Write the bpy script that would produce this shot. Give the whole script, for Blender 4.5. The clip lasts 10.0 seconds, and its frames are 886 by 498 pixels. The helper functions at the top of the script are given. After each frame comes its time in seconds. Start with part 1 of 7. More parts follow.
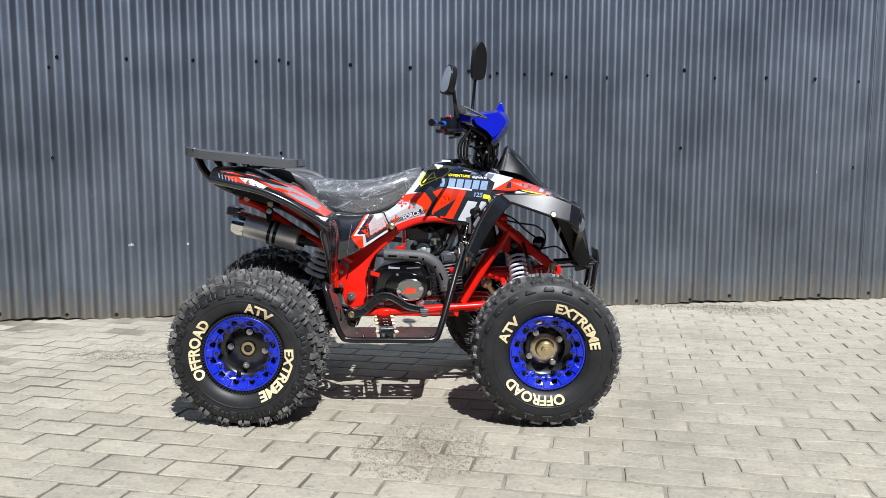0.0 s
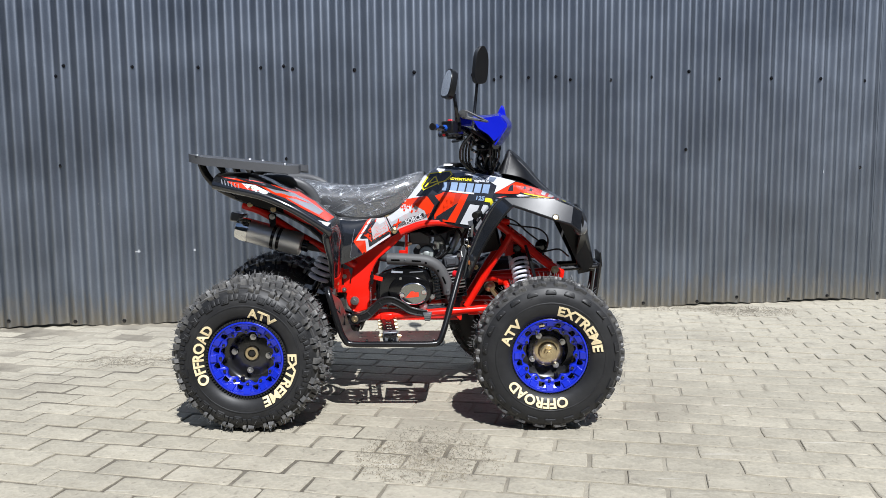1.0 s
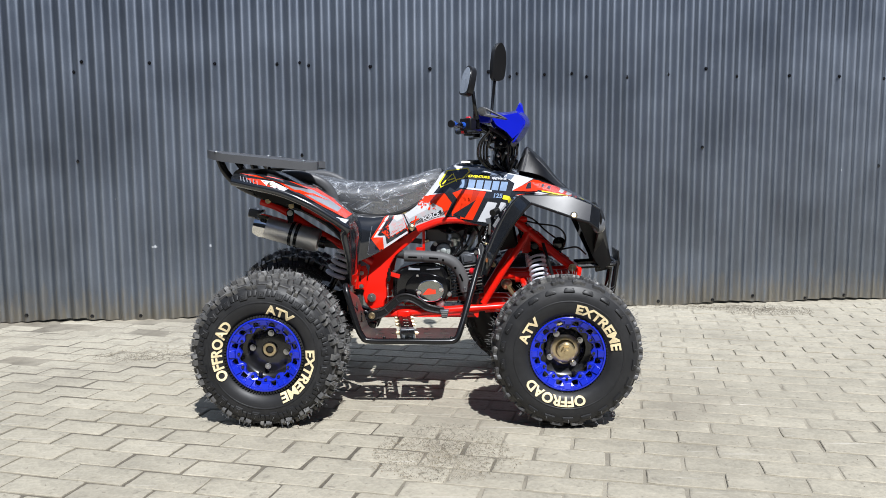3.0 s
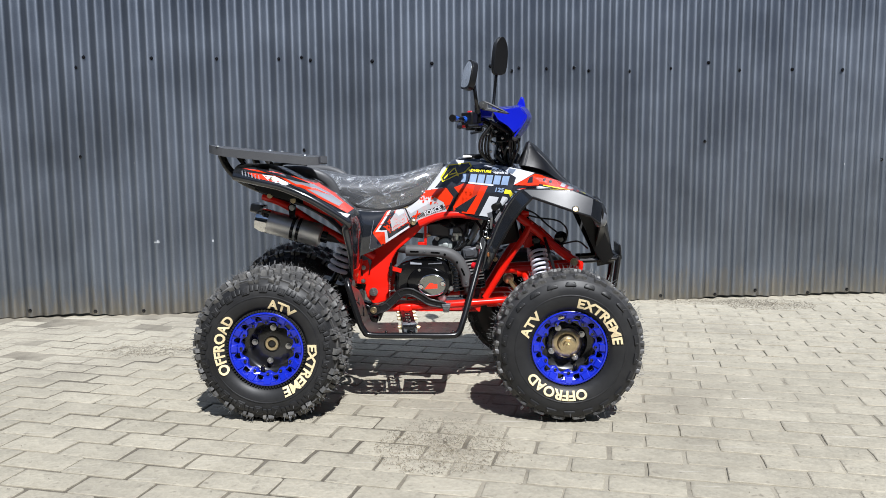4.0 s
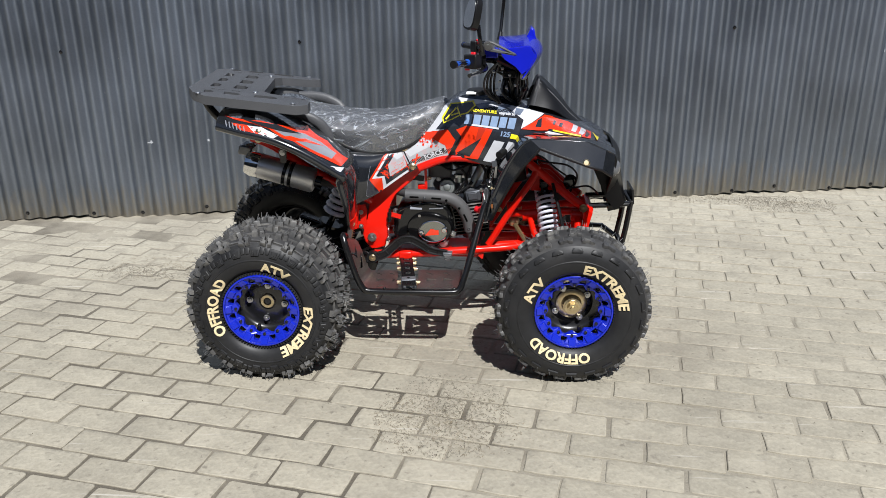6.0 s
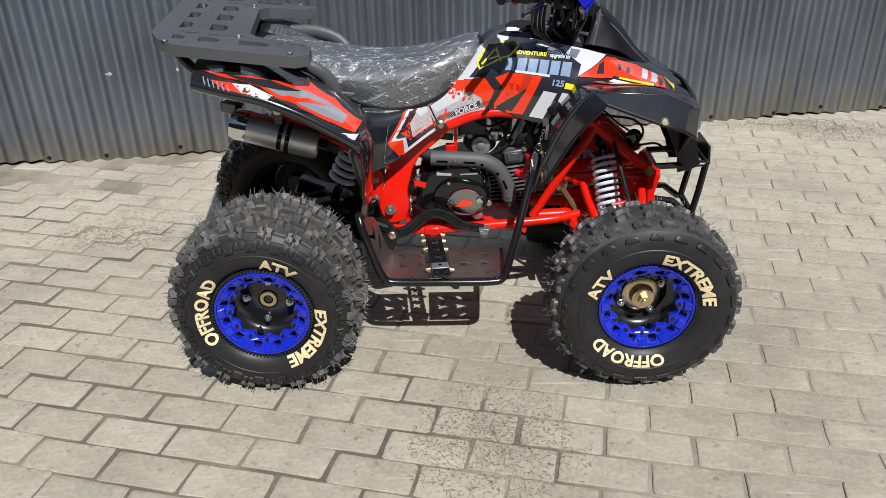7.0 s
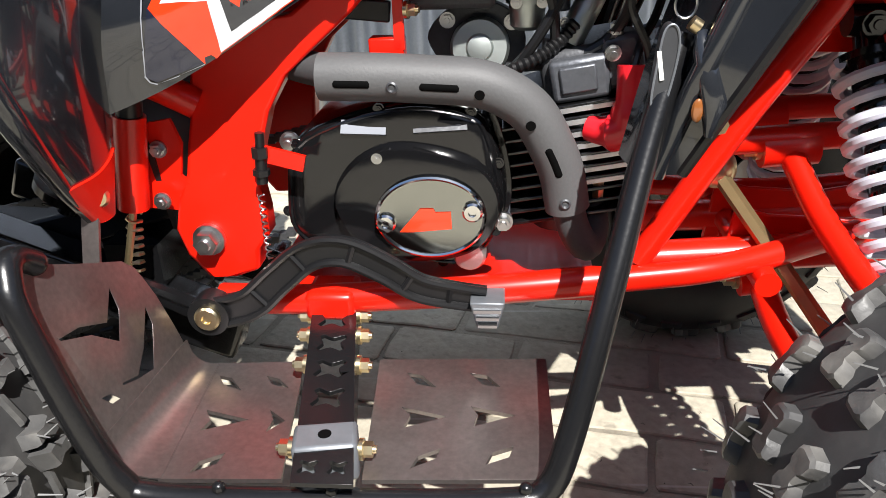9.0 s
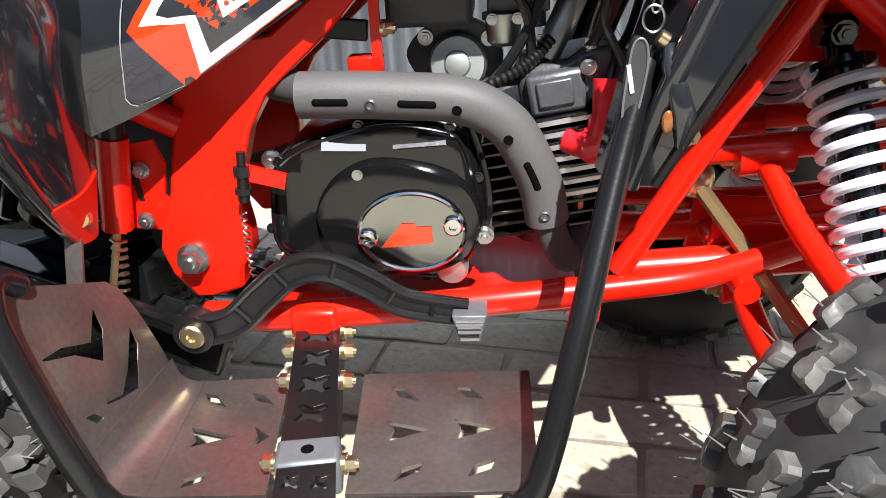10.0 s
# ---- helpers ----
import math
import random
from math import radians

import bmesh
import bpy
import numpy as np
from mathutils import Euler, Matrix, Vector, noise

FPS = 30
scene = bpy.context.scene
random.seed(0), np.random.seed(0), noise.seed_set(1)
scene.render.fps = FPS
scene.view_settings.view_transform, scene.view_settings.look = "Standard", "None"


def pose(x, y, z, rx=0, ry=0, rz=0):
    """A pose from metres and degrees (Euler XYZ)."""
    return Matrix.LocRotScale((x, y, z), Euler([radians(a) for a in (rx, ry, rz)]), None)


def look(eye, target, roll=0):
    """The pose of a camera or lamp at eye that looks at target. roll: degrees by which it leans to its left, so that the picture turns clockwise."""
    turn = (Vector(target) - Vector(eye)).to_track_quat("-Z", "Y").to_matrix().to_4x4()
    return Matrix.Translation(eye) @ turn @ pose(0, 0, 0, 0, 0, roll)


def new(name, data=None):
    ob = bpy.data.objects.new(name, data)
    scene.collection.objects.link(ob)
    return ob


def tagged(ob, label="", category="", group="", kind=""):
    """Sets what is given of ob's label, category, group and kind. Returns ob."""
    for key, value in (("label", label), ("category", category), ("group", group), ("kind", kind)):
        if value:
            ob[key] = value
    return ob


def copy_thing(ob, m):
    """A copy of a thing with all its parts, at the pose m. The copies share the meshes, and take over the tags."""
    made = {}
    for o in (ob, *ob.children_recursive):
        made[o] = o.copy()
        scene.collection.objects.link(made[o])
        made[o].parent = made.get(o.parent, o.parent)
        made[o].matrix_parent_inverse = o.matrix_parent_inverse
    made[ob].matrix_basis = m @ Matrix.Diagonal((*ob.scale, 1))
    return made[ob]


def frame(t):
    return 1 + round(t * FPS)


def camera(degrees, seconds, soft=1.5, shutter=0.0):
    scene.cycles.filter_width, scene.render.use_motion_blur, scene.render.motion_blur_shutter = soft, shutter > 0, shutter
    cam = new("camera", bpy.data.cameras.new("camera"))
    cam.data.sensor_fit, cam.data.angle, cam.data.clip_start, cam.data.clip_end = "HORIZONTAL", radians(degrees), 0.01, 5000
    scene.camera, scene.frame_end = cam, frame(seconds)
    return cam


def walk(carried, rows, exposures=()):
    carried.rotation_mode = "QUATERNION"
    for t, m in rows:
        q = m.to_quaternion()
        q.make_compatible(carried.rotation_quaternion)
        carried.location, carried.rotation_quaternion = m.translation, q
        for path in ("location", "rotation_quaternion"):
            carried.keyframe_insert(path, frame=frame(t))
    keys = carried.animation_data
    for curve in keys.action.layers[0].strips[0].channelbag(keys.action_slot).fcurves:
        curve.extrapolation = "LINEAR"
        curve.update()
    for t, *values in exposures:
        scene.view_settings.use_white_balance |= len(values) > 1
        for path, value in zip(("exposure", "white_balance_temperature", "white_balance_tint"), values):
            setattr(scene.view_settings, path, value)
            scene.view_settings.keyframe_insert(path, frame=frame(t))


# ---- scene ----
import collections
cam = camera(59.5, 10.0, soft=0.5)
PATH = [
    (0, (0.206, -2.69, 0.797), (0.152, -0.703, 0.575), 0.1),
    (0.5, (0.213, -2.686, 0.796), (0.149, -0.699, 0.579), -0.2),
    (1, (0.231, -2.694, 0.797), (0.151, -0.707, 0.585), -0.5),
    (1.5, (0.221, -2.701, 0.803), (0.127, -0.714, 0.589), -0.5),
    (2, (0.216, -2.698, 0.803), (0.112, -0.712, 0.59), -0.4),
    (2.5, (0.207, -2.693, 0.802), (0.101, -0.708, 0.584), -0.3),
    (4, (0.213, -2.695, 0.797), (0.098, -0.712, 0.564), -0.4),
    (4.5, (0.213, -2.694, 0.798), (0.089, -0.715, 0.538), -0.5),
    (5, (0.22, -2.67, 0.787), (0.086, -0.696, 0.491), -0.6),
    (5.5, (0.245, -2.582, 0.913), (0.094, -0.638, 0.468), -0.9),
    (5.7, (0.266, -2.547, 1.033), (0.106, -0.629, 0.489), -0.6),
    (6.8, (0.073, -2.127, 1.246), (-0.016, -0.343, 0.347), -0.9),
    (7, (0.053, -1.985, 1.213), (-0.031, -0.216, 0.283), -1.2),
    (7.2, (0.081, -1.791, 1.17), (-0.017, -0.038, 0.212), -1.5),
    (7.5, (0.071, -1.514, 1.115), (0.001, 0.229, 0.137), -1.6),
    (8, (0.05, -1.113, 0.963), (-0.059, 0.634, -0.006), -1.8),
    (8.2, (0.05, -0.959, 0.917), (-0.068, 0.768, -0.083), -2.0),
    (8.5, (0.062, -0.832, 0.79), (-0.07, 0.924, -0.158), -1.8),
    (9, (0.093, -0.724, 0.624), (-0.077, 1.082, -0.218), -2.0),
    (9.5, (0.092, -0.71, 0.616), (-0.095, 1.112, -0.185), -2.3),
    (10, (0.107, -0.729, 0.626), (-0.056, 1.093, -0.183), -3.0),
]
walk(cam, [(t, look(eye, target, roll)) for t, eye, target, roll in PATH],
     [(0, 0.53, 6000, 10), (5.0, 0.50, 6050, 10), (6.8, 0.22, 6250, 10), (7.5, 0.21, 6250, 10), (8.0, 0.29, 5750, 10), (8.5, 0.62, 5950, 10), (9.0, 1.20, 6400, 10), (10, 1.38, 6400, 10)])

# ---- light ----
SUN_FROM = Vector((0.08, -0.22, 0.285)).normalized()
world = bpy.data.worlds.new("sky")
scene.world = world
world.use_nodes = True
wn = world.node_tree.nodes
sky = wn.new("ShaderNodeTexSky")
sky.sky_type = "NISHITA"
sky.sun_disc = False
sky.sun_elevation = math.asin(SUN_FROM.z)
sky.sun_rotation = math.atan2(SUN_FROM.x, SUN_FROM.y)
sky.air_density, sky.dust_density = 0.85, 0.6
world.node_tree.links.new(sky.outputs[0], wn["Background"].inputs[0])
wn["Background"].inputs[1].default_value = 0.05
sun_data = bpy.data.lights.new("sun", "SUN")
sun_data.energy, sun_data.angle, sun_data.color = 5.0, radians(0.55), (1.0, 0.965, 0.915)
sun = new("sun", sun_data)
sun.matrix_world = look(SUN_FROM * 20, (0, 0, 0))

# ---- materials ----


def mat(name, base, rough=0.5, metal=0.0, vary=0.12, scale=40.0, bump=0.05, coat=0.0, blotch=6.0, specular=0.5,
        random_tint=0.0, second=None, amount=0.3):
    """A surface with a fine grain, larger blotches, uneven gloss and a slight relief; second: a colour that the blotches bring in."""
    m = bpy.data.materials.new(name)
    m.use_nodes = True
    nt = m.node_tree
    b = nt.nodes["Principled BSDF"]
    link = nt.links.new
    tc = nt.nodes.new("ShaderNodeTexCoord")
    fine = nt.nodes.new("ShaderNodeTexNoise")
    fine.inputs["Scale"].default_value, fine.inputs["Detail"].default_value = scale, 5
    big = nt.nodes.new("ShaderNodeTexNoise")
    big.inputs["Scale"].default_value, big.inputs["Detail"].default_value = blotch, 4
    link(tc.outputs["Object"], fine.inputs["Vector"])
    link(tc.outputs["Object"], big.inputs["Vector"])
    mixv = nt.nodes.new("ShaderNodeMath")
    mixv.operation = "MULTIPLY_ADD"
    link(big.outputs["Fac"], mixv.inputs[0])
    mixv.inputs[1].default_value = 0.6
    half = nt.nodes.new("ShaderNodeMath")
    half.operation = "MULTIPLY"
    link(fine.outputs["Fac"], half.inputs[0])
    half.inputs[1].default_value = 0.4
    link(half.outputs[0], mixv.inputs[2])
    ramp = nt.nodes.new("ShaderNodeMapRange")
    ramp.inputs["From Min"].default_value, ramp.inputs["From Max"].default_value = 0.3, 0.7
    ramp.inputs["To Min"].default_value, ramp.inputs["To Max"].default_value = 1 - vary, 1 + vary
    link(mixv.outputs[0], ramp.inputs["Value"])
    hsv = nt.nodes.new("ShaderNodeHueSaturation")
    hsv.inputs["Color"].default_value = (*base, 1)
    link(ramp.outputs[0], hsv.inputs["Value"])
    if second:
        mx = nt.nodes.new("ShaderNodeMix")
        mx.data_type = "RGBA"
        edge = nt.nodes.new("ShaderNodeMapRange")
        edge.inputs["From Min"].default_value, edge.inputs["From Max"].default_value = 0.5, 0.72
        edge.inputs["To Max"].default_value = amount
        link(big.outputs["Fac"], edge.inputs["Value"])
        link(edge.outputs[0], mx.inputs["Factor"])
        mx.inputs["A"].default_value, mx.inputs["B"].default_value = (*base, 1), (*second, 1)
        link(mx.outputs["Result"], hsv.inputs["Color"])
    out = hsv.outputs[0]
    if random_tint:
        info = nt.nodes.new("ShaderNodeObjectInfo")
        rr = nt.nodes.new("ShaderNodeMapRange")
        rr.inputs["To Min"].default_value, rr.inputs["To Max"].default_value = 1 - random_tint, 1 + random_tint
        link(info.outputs["Random"], rr.inputs["Value"])
        h2 = nt.nodes.new("ShaderNodeHueSaturation")
        link(out, h2.inputs["Color"])
        link(rr.outputs[0], h2.inputs["Value"])
        out = h2.outputs[0]
    link(out, b.inputs["Base Color"])
    rg = nt.nodes.new("ShaderNodeMapRange")
    rg.inputs["To Min"].default_value, rg.inputs["To Max"].default_value = max(0.02, rough * 0.8), min(1, rough * 1.2)
    link(big.outputs["Fac"], rg.inputs["Value"])
    link(rg.outputs[0], b.inputs["Roughness"])
    b.inputs["Metallic"].default_value = metal
    b.inputs["Coat Weight"].default_value = coat
    b.inputs["Coat Roughness"].default_value = 0.04
    b.inputs["Specular IOR Level"].default_value = specular
    if bump:
        bp = nt.nodes.new("ShaderNodeBump")
        bp.inputs["Strength"].default_value, bp.inputs["Distance"].default_value = bump, 0.002
        link(fine.outputs["Fac"], bp.inputs["Height"])
        link(bp.outputs[0], b.inputs["Normal"])
    return m


RUBBER = mat("tyre_rubber", (0.016, 0.0163, 0.0175), 0.47, vary=0.3, scale=60, bump=0.12, second=(0.035, 0.033, 0.03), amount=0.25, blotch=11, specular=0.32)
FRONT_TREAD = mat("front_tread_rubber", (0.050, 0.0495, 0.050), 0.46, vary=0.4, scale=70, bump=0.5, second=(0.17, 0.162, 0.145), amount=0.55, blotch=20, specular=0.5)
CROWN = mat("crown_rubber", (0.040, 0.0395, 0.040), 0.6, vary=0.35, scale=60, bump=0.3, second=(0.10, 0.096, 0.088), amount=0.5, blotch=14, specular=0.4)
HAIR = mat("rubber_hair", (0.14, 0.14, 0.14), 0.5, vary=0.1, bump=0)
TREAD = mat("tread_rubber", (0.072, 0.071, 0.070), 0.5, vary=0.4, scale=70, bump=0.5, second=(0.20, 0.19, 0.17), amount=0.6, blotch=26, specular=0.6)
RIM_BLACK = mat("rim_black", (0.010, 0.010, 0.011), 0.27, vary=0.2, scale=90, bump=0.02, specular=0.6, coat=0.4)
BARREL = mat("barrel_black", (0.006, 0.006, 0.0065), 0.7, vary=0.2, scale=120, bump=0.05, specular=0.15)
BLACK_PLASTIC = mat("black_plastic", (0.006, 0.006, 0.0066), 0.36, vary=0.15, scale=250, bump=0.03, specular=0.4)
RACK_BLACK = mat("textured_black", (0.066, 0.068, 0.073), 0.46, vary=0.15, scale=500, bump=0.3)
GLOSS_BLACK = mat("gloss_black", (0.012, 0.0136, 0.017), 0.165, vary=0.3, scale=30, bump=0.0, coat=1.0, second=(0.024, 0.024, 0.025), amount=0.3, blotch=9)
ENGINE_BLACK = mat("engine_black", (0.005, 0.005, 0.0055), 0.13, vary=0.2, scale=90, bump=0.05, specular=0.6)
STEP_BLACK = mat("step_black", (0.21, 0.178, 0.170), 0.35, metal=0.84, vary=0.3, scale=220, bump=0.03, second=(0.24, 0.225, 0.215), amount=0.6, blotch=7)
WORN_GREY = mat("worn_grey", (0.15, 0.16, 0.175), 0.42, metal=0.4, vary=0.2, scale=120, bump=0.1)
WORN_DARK = mat("worn_dark_grey", (0.045, 0.047, 0.052), 0.34, metal=0.3, vary=0.2, scale=120, bump=0.05)
ZINC = mat("bright_zinc", (0.56, 0.60, 0.575), 0.42, metal=1.0, vary=0.15, scale=60)
TUBE_BLACK = mat("powder_black", (0.007, 0.007, 0.0076), 0.24, vary=0.15, scale=260, bump=0.06)
SHIELD_BLACK = mat("heat_black", (0.04, 0.04, 0.042), 0.7, vary=0.2, scale=400, bump=0.1)
SHIELD_GREY = mat("heat_grey", (0.075, 0.075, 0.077), 0.6, vary=0.12, scale=400, bump=0.1)
RED = mat("red_paint", (0.64, 0.009, 0.002), 0.30, vary=0.1, scale=20, bump=0.02, coat=0.12, specular=0.35)
SPRING = mat("spring_paint", (0.62, 0.62, 0.70), 0.35, vary=0.06)
BLUE = mat("blue_anodised", (0.008, 0.020, 0.40), 0.25, vary=0.1, bump=0.02, coat=0.3)
BLUE_PLASTIC = mat("blue_plastic", (0.008, 0.014, 0.44), 0.18, vary=0.05, bump=0.0, coat=0.5)
BLUE_GRIP = mat("blue_grip", (0.012, 0.07, 0.38), 0.5, vary=0.2, scale=300, bump=0.3)
CHROME = mat("chrome", (0.75, 0.75, 0.74), 0.08, metal=1.0, vary=0.05, bump=0.0)
OVAL_STEEL = mat("oval_steel", (0.36, 0.37, 0.35), 0.16, metal=1.0, vary=0.1, scale=30, bump=0.01)
STEEL = mat("steel", (0.52, 0.52, 0.52), 0.3, metal=1.0, vary=0.15)
SATIN = mat("satin_steel", (0.78, 0.78, 0.79), 0.44, metal=1.0, vary=0.08, scale=300)
ALLOY = mat("cast_alloy", (0.10, 0.106, 0.12), 0.45, metal=0.6, vary=0.2, scale=200, bump=0.2)
DARK_ALLOY = mat("dark_alloy", (0.07, 0.072, 0.078), 0.45, metal=0.5, vary=0.25, scale=200, bump=0.2)
BRASS = mat("zinc_yellow", (0.70, 0.57, 0.35), 0.3, metal=1.0, vary=0.2, second=(0.5, 0.48, 0.33), amount=0.6, blotch=60)
BRONZE = mat("rod_bronze", (0.30, 0.22, 0.11), 0.45, metal=0.9, vary=0.2)
SEAT = mat("seat_vinyl", (0.020, 0.020, 0.022), 0.5, vary=0.15, scale=400, bump=0.35)
CREAM = mat("cream_letters", (0.72, 0.60, 0.36), 0.6, vary=0.12, scale=120, bump=0.05)
D_WHITE = mat("decal_white", (0.55, 0.56, 0.59), 0.2, vary=0.04, bump=0, coat=0.9)
D_GREY = mat("decal_grey", (0.21, 0.22, 0.245), 0.2, vary=0.08, bump=0, coat=0.9)
D_RED = mat("decal_red", (0.72, 0.035, 0.006), 0.2, vary=0.05, bump=0, coat=0.9)
D_BLACK = mat("decal_black", (0.02, 0.022, 0.027), 0.18, vary=0.1, bump=0, coat=0.9)
D_NAVY = mat("decal_navy", (0.011, 0.013, 0.026), 0.12, vary=0.1, bump=0, coat=0.9)
D_SILVER = mat("decal_silver", (0.40, 0.41, 0.43), 0.2, vary=0.12, bump=0, coat=0.9, second=(0.55, 0.10, 0.06), amount=0.35, blotch=45)
D_YELLOW = mat("decal_yellow", (0.80, 0.68, 0.02), 0.2, vary=0.05, bump=0, coat=0.9)
D_ICE = mat("decal_ice_blue", (0.21, 0.29, 0.43), 0.2, vary=0.15, bump=0, coat=0.9, blotch=30)
D_SLATE = mat("decal_slate", (0.13, 0.16, 0.22), 0.2, vary=0.2, bump=0, coat=0.9, blotch=40)
RED_RUBBER = mat("red_rubber", (0.62, 0.012, 0.02), 0.3, vary=0.1)
LABEL_WHITE = mat("label_white", (0.75, 0.75, 0.73), 0.5, vary=0.05)
RUBBER_HOSE = mat("hose_rubber", (0.007, 0.007, 0.0075), 0.35, vary=0.1)
LENS = mat("lamp_lens", (0.10, 0.105, 0.115), 0.06, vary=0.05, bump=0, coat=1.0)

# ---- geometry kit; lengths in units of the quad's own drawing, UNIT metres each ----
UNIT = 0.875


def crom(pts, n):
    """n points for each stretch on a smooth curve through pts."""
    p = [Vector(q) for q in pts]
    p = [2 * p[0] - p[1]] + p + [2 * p[-1] - p[-2]]
    out = []
    for i in range(1, len(p) - 2):
        a, b, c, d = p[i - 1:i + 3]
        for k in range(n):
            t = k / n
            out.append(0.5 * ((2 * b) + (c - a) * t + (2 * a - 5 * b + 4 * c - d) * t * t + (3 * b - a - 3 * c + d) * t ** 3))
    return out + [p[-2]]


def basis(d):
    d = Vector(d).normalized()
    u = d.cross(Vector((0, 0, 1)) if abs(d.z) < 0.9 else Vector((1, 0, 0))).normalized()
    return d, u, d.cross(u)


class Geo:
    def __init__(self):
        self.v, self.f = [], []

    def add(self, verts, faces):
        k = len(self.v)
        self.v += [tuple(q) for q in verts]
        self.f += [tuple(i + k for i in face) for face in faces]
        return self

    def box(self, c, s, rot=(0, 0, 0), taper=1.0):
        m = pose(*c, *rot)
        vs = [m @ Vector((x * s[0] / 2 * (taper if z > 0 else 1), y * s[1] / 2 * (taper if z > 0 else 1), z * s[2] / 2))
              for z in (-1, 1) for x, y in ((-1, -1), (1, -1), (1, 1), (-1, 1))]
        return self.add(vs, [(3, 2, 1, 0), (4, 5, 6, 7), (0, 1, 5, 4), (1, 2, 6, 5), (2, 3, 7, 6), (3, 0, 4, 7)])

    def cyl(self, a, b, r, r2=None, n=16, caps=True):
        return self.sweep([a, b], [r, r if r2 is None else r2], n, caps)

    def sweep(self, pts, rs, n=10, caps=True, squash=(1, 1)):
        """A round bar along pts with the radius at each point."""
        pts = [Vector(q) for q in pts]
        rs = rs if isinstance(rs, (list, tuple)) else [rs] * len(pts)
        rings, u = [], None
        for i, q in enumerate(pts):
            d = (pts[min(i + 1, len(pts) - 1)] - pts[max(i - 1, 0)]).normalized()
            if u is None:
                _, u, _ = basis(d)
            u = (u - d * u.dot(d)).normalized()
            w = d.cross(u)
            rings.append([q + (u * math.cos(2 * math.pi * k / n) * squash[0] + w * math.sin(2 * math.pi * k / n) * squash[1]) * rs[i] for k in range(n)])
        vs = [q for ring in rings for q in ring]
        fs = [(i * n + k, i * n + (k + 1) % n, (i + 1) * n + (k + 1) % n, (i + 1) * n + k) for i in range(len(pts) - 1) for k in range(n)]
        if caps:
            fs += [tuple(range(n))[::-1], tuple(range((len(pts) - 1) * n, len(pts) * n))]
        return self.add(vs, fs)

    def tube(self, pts, r, n=10, fine=5):
        return self.sweep(crom(pts, fine), r, n)

    def lathe(self, prof, o=(0, 0, 0), axis=(0, 1, 0), n=48, closed=False):
        """prof: (along the axis, radius) pairs turned round the axis."""
        d, u, w = basis(axis)
        o = Vector(o)
        vs = [o + d * a + (u * math.cos(2 * math.pi * k / n) + w * math.sin(2 * math.pi * k / n)) * r for a, r in prof for k in range(n)]
        m = len(prof)
        fs = [(i * n + k, i * n + (k + 1) % n, ((i + 1) % m) * n + (k + 1) % n, ((i + 1) % m) * n + k)
              for i in range(m if closed else m - 1) for k in range(n)]
        return self.add(vs, fs)

    def plate(self, outline, holes, fn, thick):
        """A sheet with openings. fn(u, v, w) gives the place; w runs from 0 to thick."""
        from mathutils.geometry import tessellate_polygon
        loops = [outline, *holes]
        flat = [q for lp in loops for q in lp]
        tris = tessellate_polygon([[Vector((q[0], q[1], 0)) for q in lp] for lp in loops])
        n = len(flat)
        vs = [fn(q[0], q[1], 0) for q in flat] + [fn(q[0], q[1], thick) for q in flat]
        fs = [tuple(t) for t in tris] + [tuple(i + n for i in t[::-1]) for t in tris]
        k = 0
        for lp in loops:
            m = len(lp)
            fs += [(k + i, k + (i + 1) % m, n + k + (i + 1) % m, n + k + i) for i in range(m)]
            k += m
        return self.add(vs, fs)

    def bolt(self, p, d, r, h, washer=True):
        p, d = Vector(p), Vector(d).normalized()
        if washer:
            self.cyl(p, p + d * h * 0.25, r * 1.35, n=14)
        self.cyl(p, p + d * h * 0.8, r, n=6)
        return self.cyl(p + d * h * 0.8, p + d * h, r * 0.55, r * 0.5, n=10)

    def ball(self, c, r, n=12, squash=(1, 1, 1)):
        c = Vector(c)
        vs = [c + Vector((math.sin(math.pi * i / n) * math.cos(2 * math.pi * k / n) * squash[0], math.sin(math.pi * i / n) * math.sin(2 * math.pi * k / n) * squash[1],
                          math.cos(math.pi * i / n) * squash[2])) * r for i in range(n + 1) for k in range(n)]
        return self.add(vs, [(i * n + k, (i + 1) * n + k, (i + 1) * n + (k + 1) % n, i * n + (k + 1) % n) for i in range(n) for k in range(n)])

    def sheet(self, rows, nu=4, nv=4):
        """A smooth surface through a grid of points."""
        lines = [crom(r, nv) for r in rows]
        cols = [crom([ln[j] for ln in lines], nu) for j in range(len(lines[0]))]
        n, m = len(cols[0]), len(cols)
        vs = [cols[j][i] for i in range(n) for j in range(m)]
        return self.add(vs, [(i * m + j, i * m + j + 1, (i + 1) * m + j + 1, (i + 1) * m + j) for i in range(n - 1) for j in range(m - 1)])

    def flipped(self):
        g = Geo()
        return g.add([(x, -y, z) for x, y, z in self.v], [f[::-1] for f in self.f])


def mesh_of(name, geo, material, sharp=38, unit=UNIT, recalc=True):
    me = bpy.data.meshes.new(name)
    me.from_pydata([(x * unit, y * unit, z * unit) for x, y, z in geo.v], [], geo.f)
    if recalc:
        bm = bmesh.new()
        bm.from_mesh(me)
        bmesh.ops.recalc_face_normals(bm, faces=bm.faces)
        bm.to_mesh(me)
        bm.free()
    me.polygons.foreach_set("use_smooth", [True] * len(me.polygons))
    me.set_sharp_from_angle(angle=radians(sharp))
    me.materials.append(material)
    return me


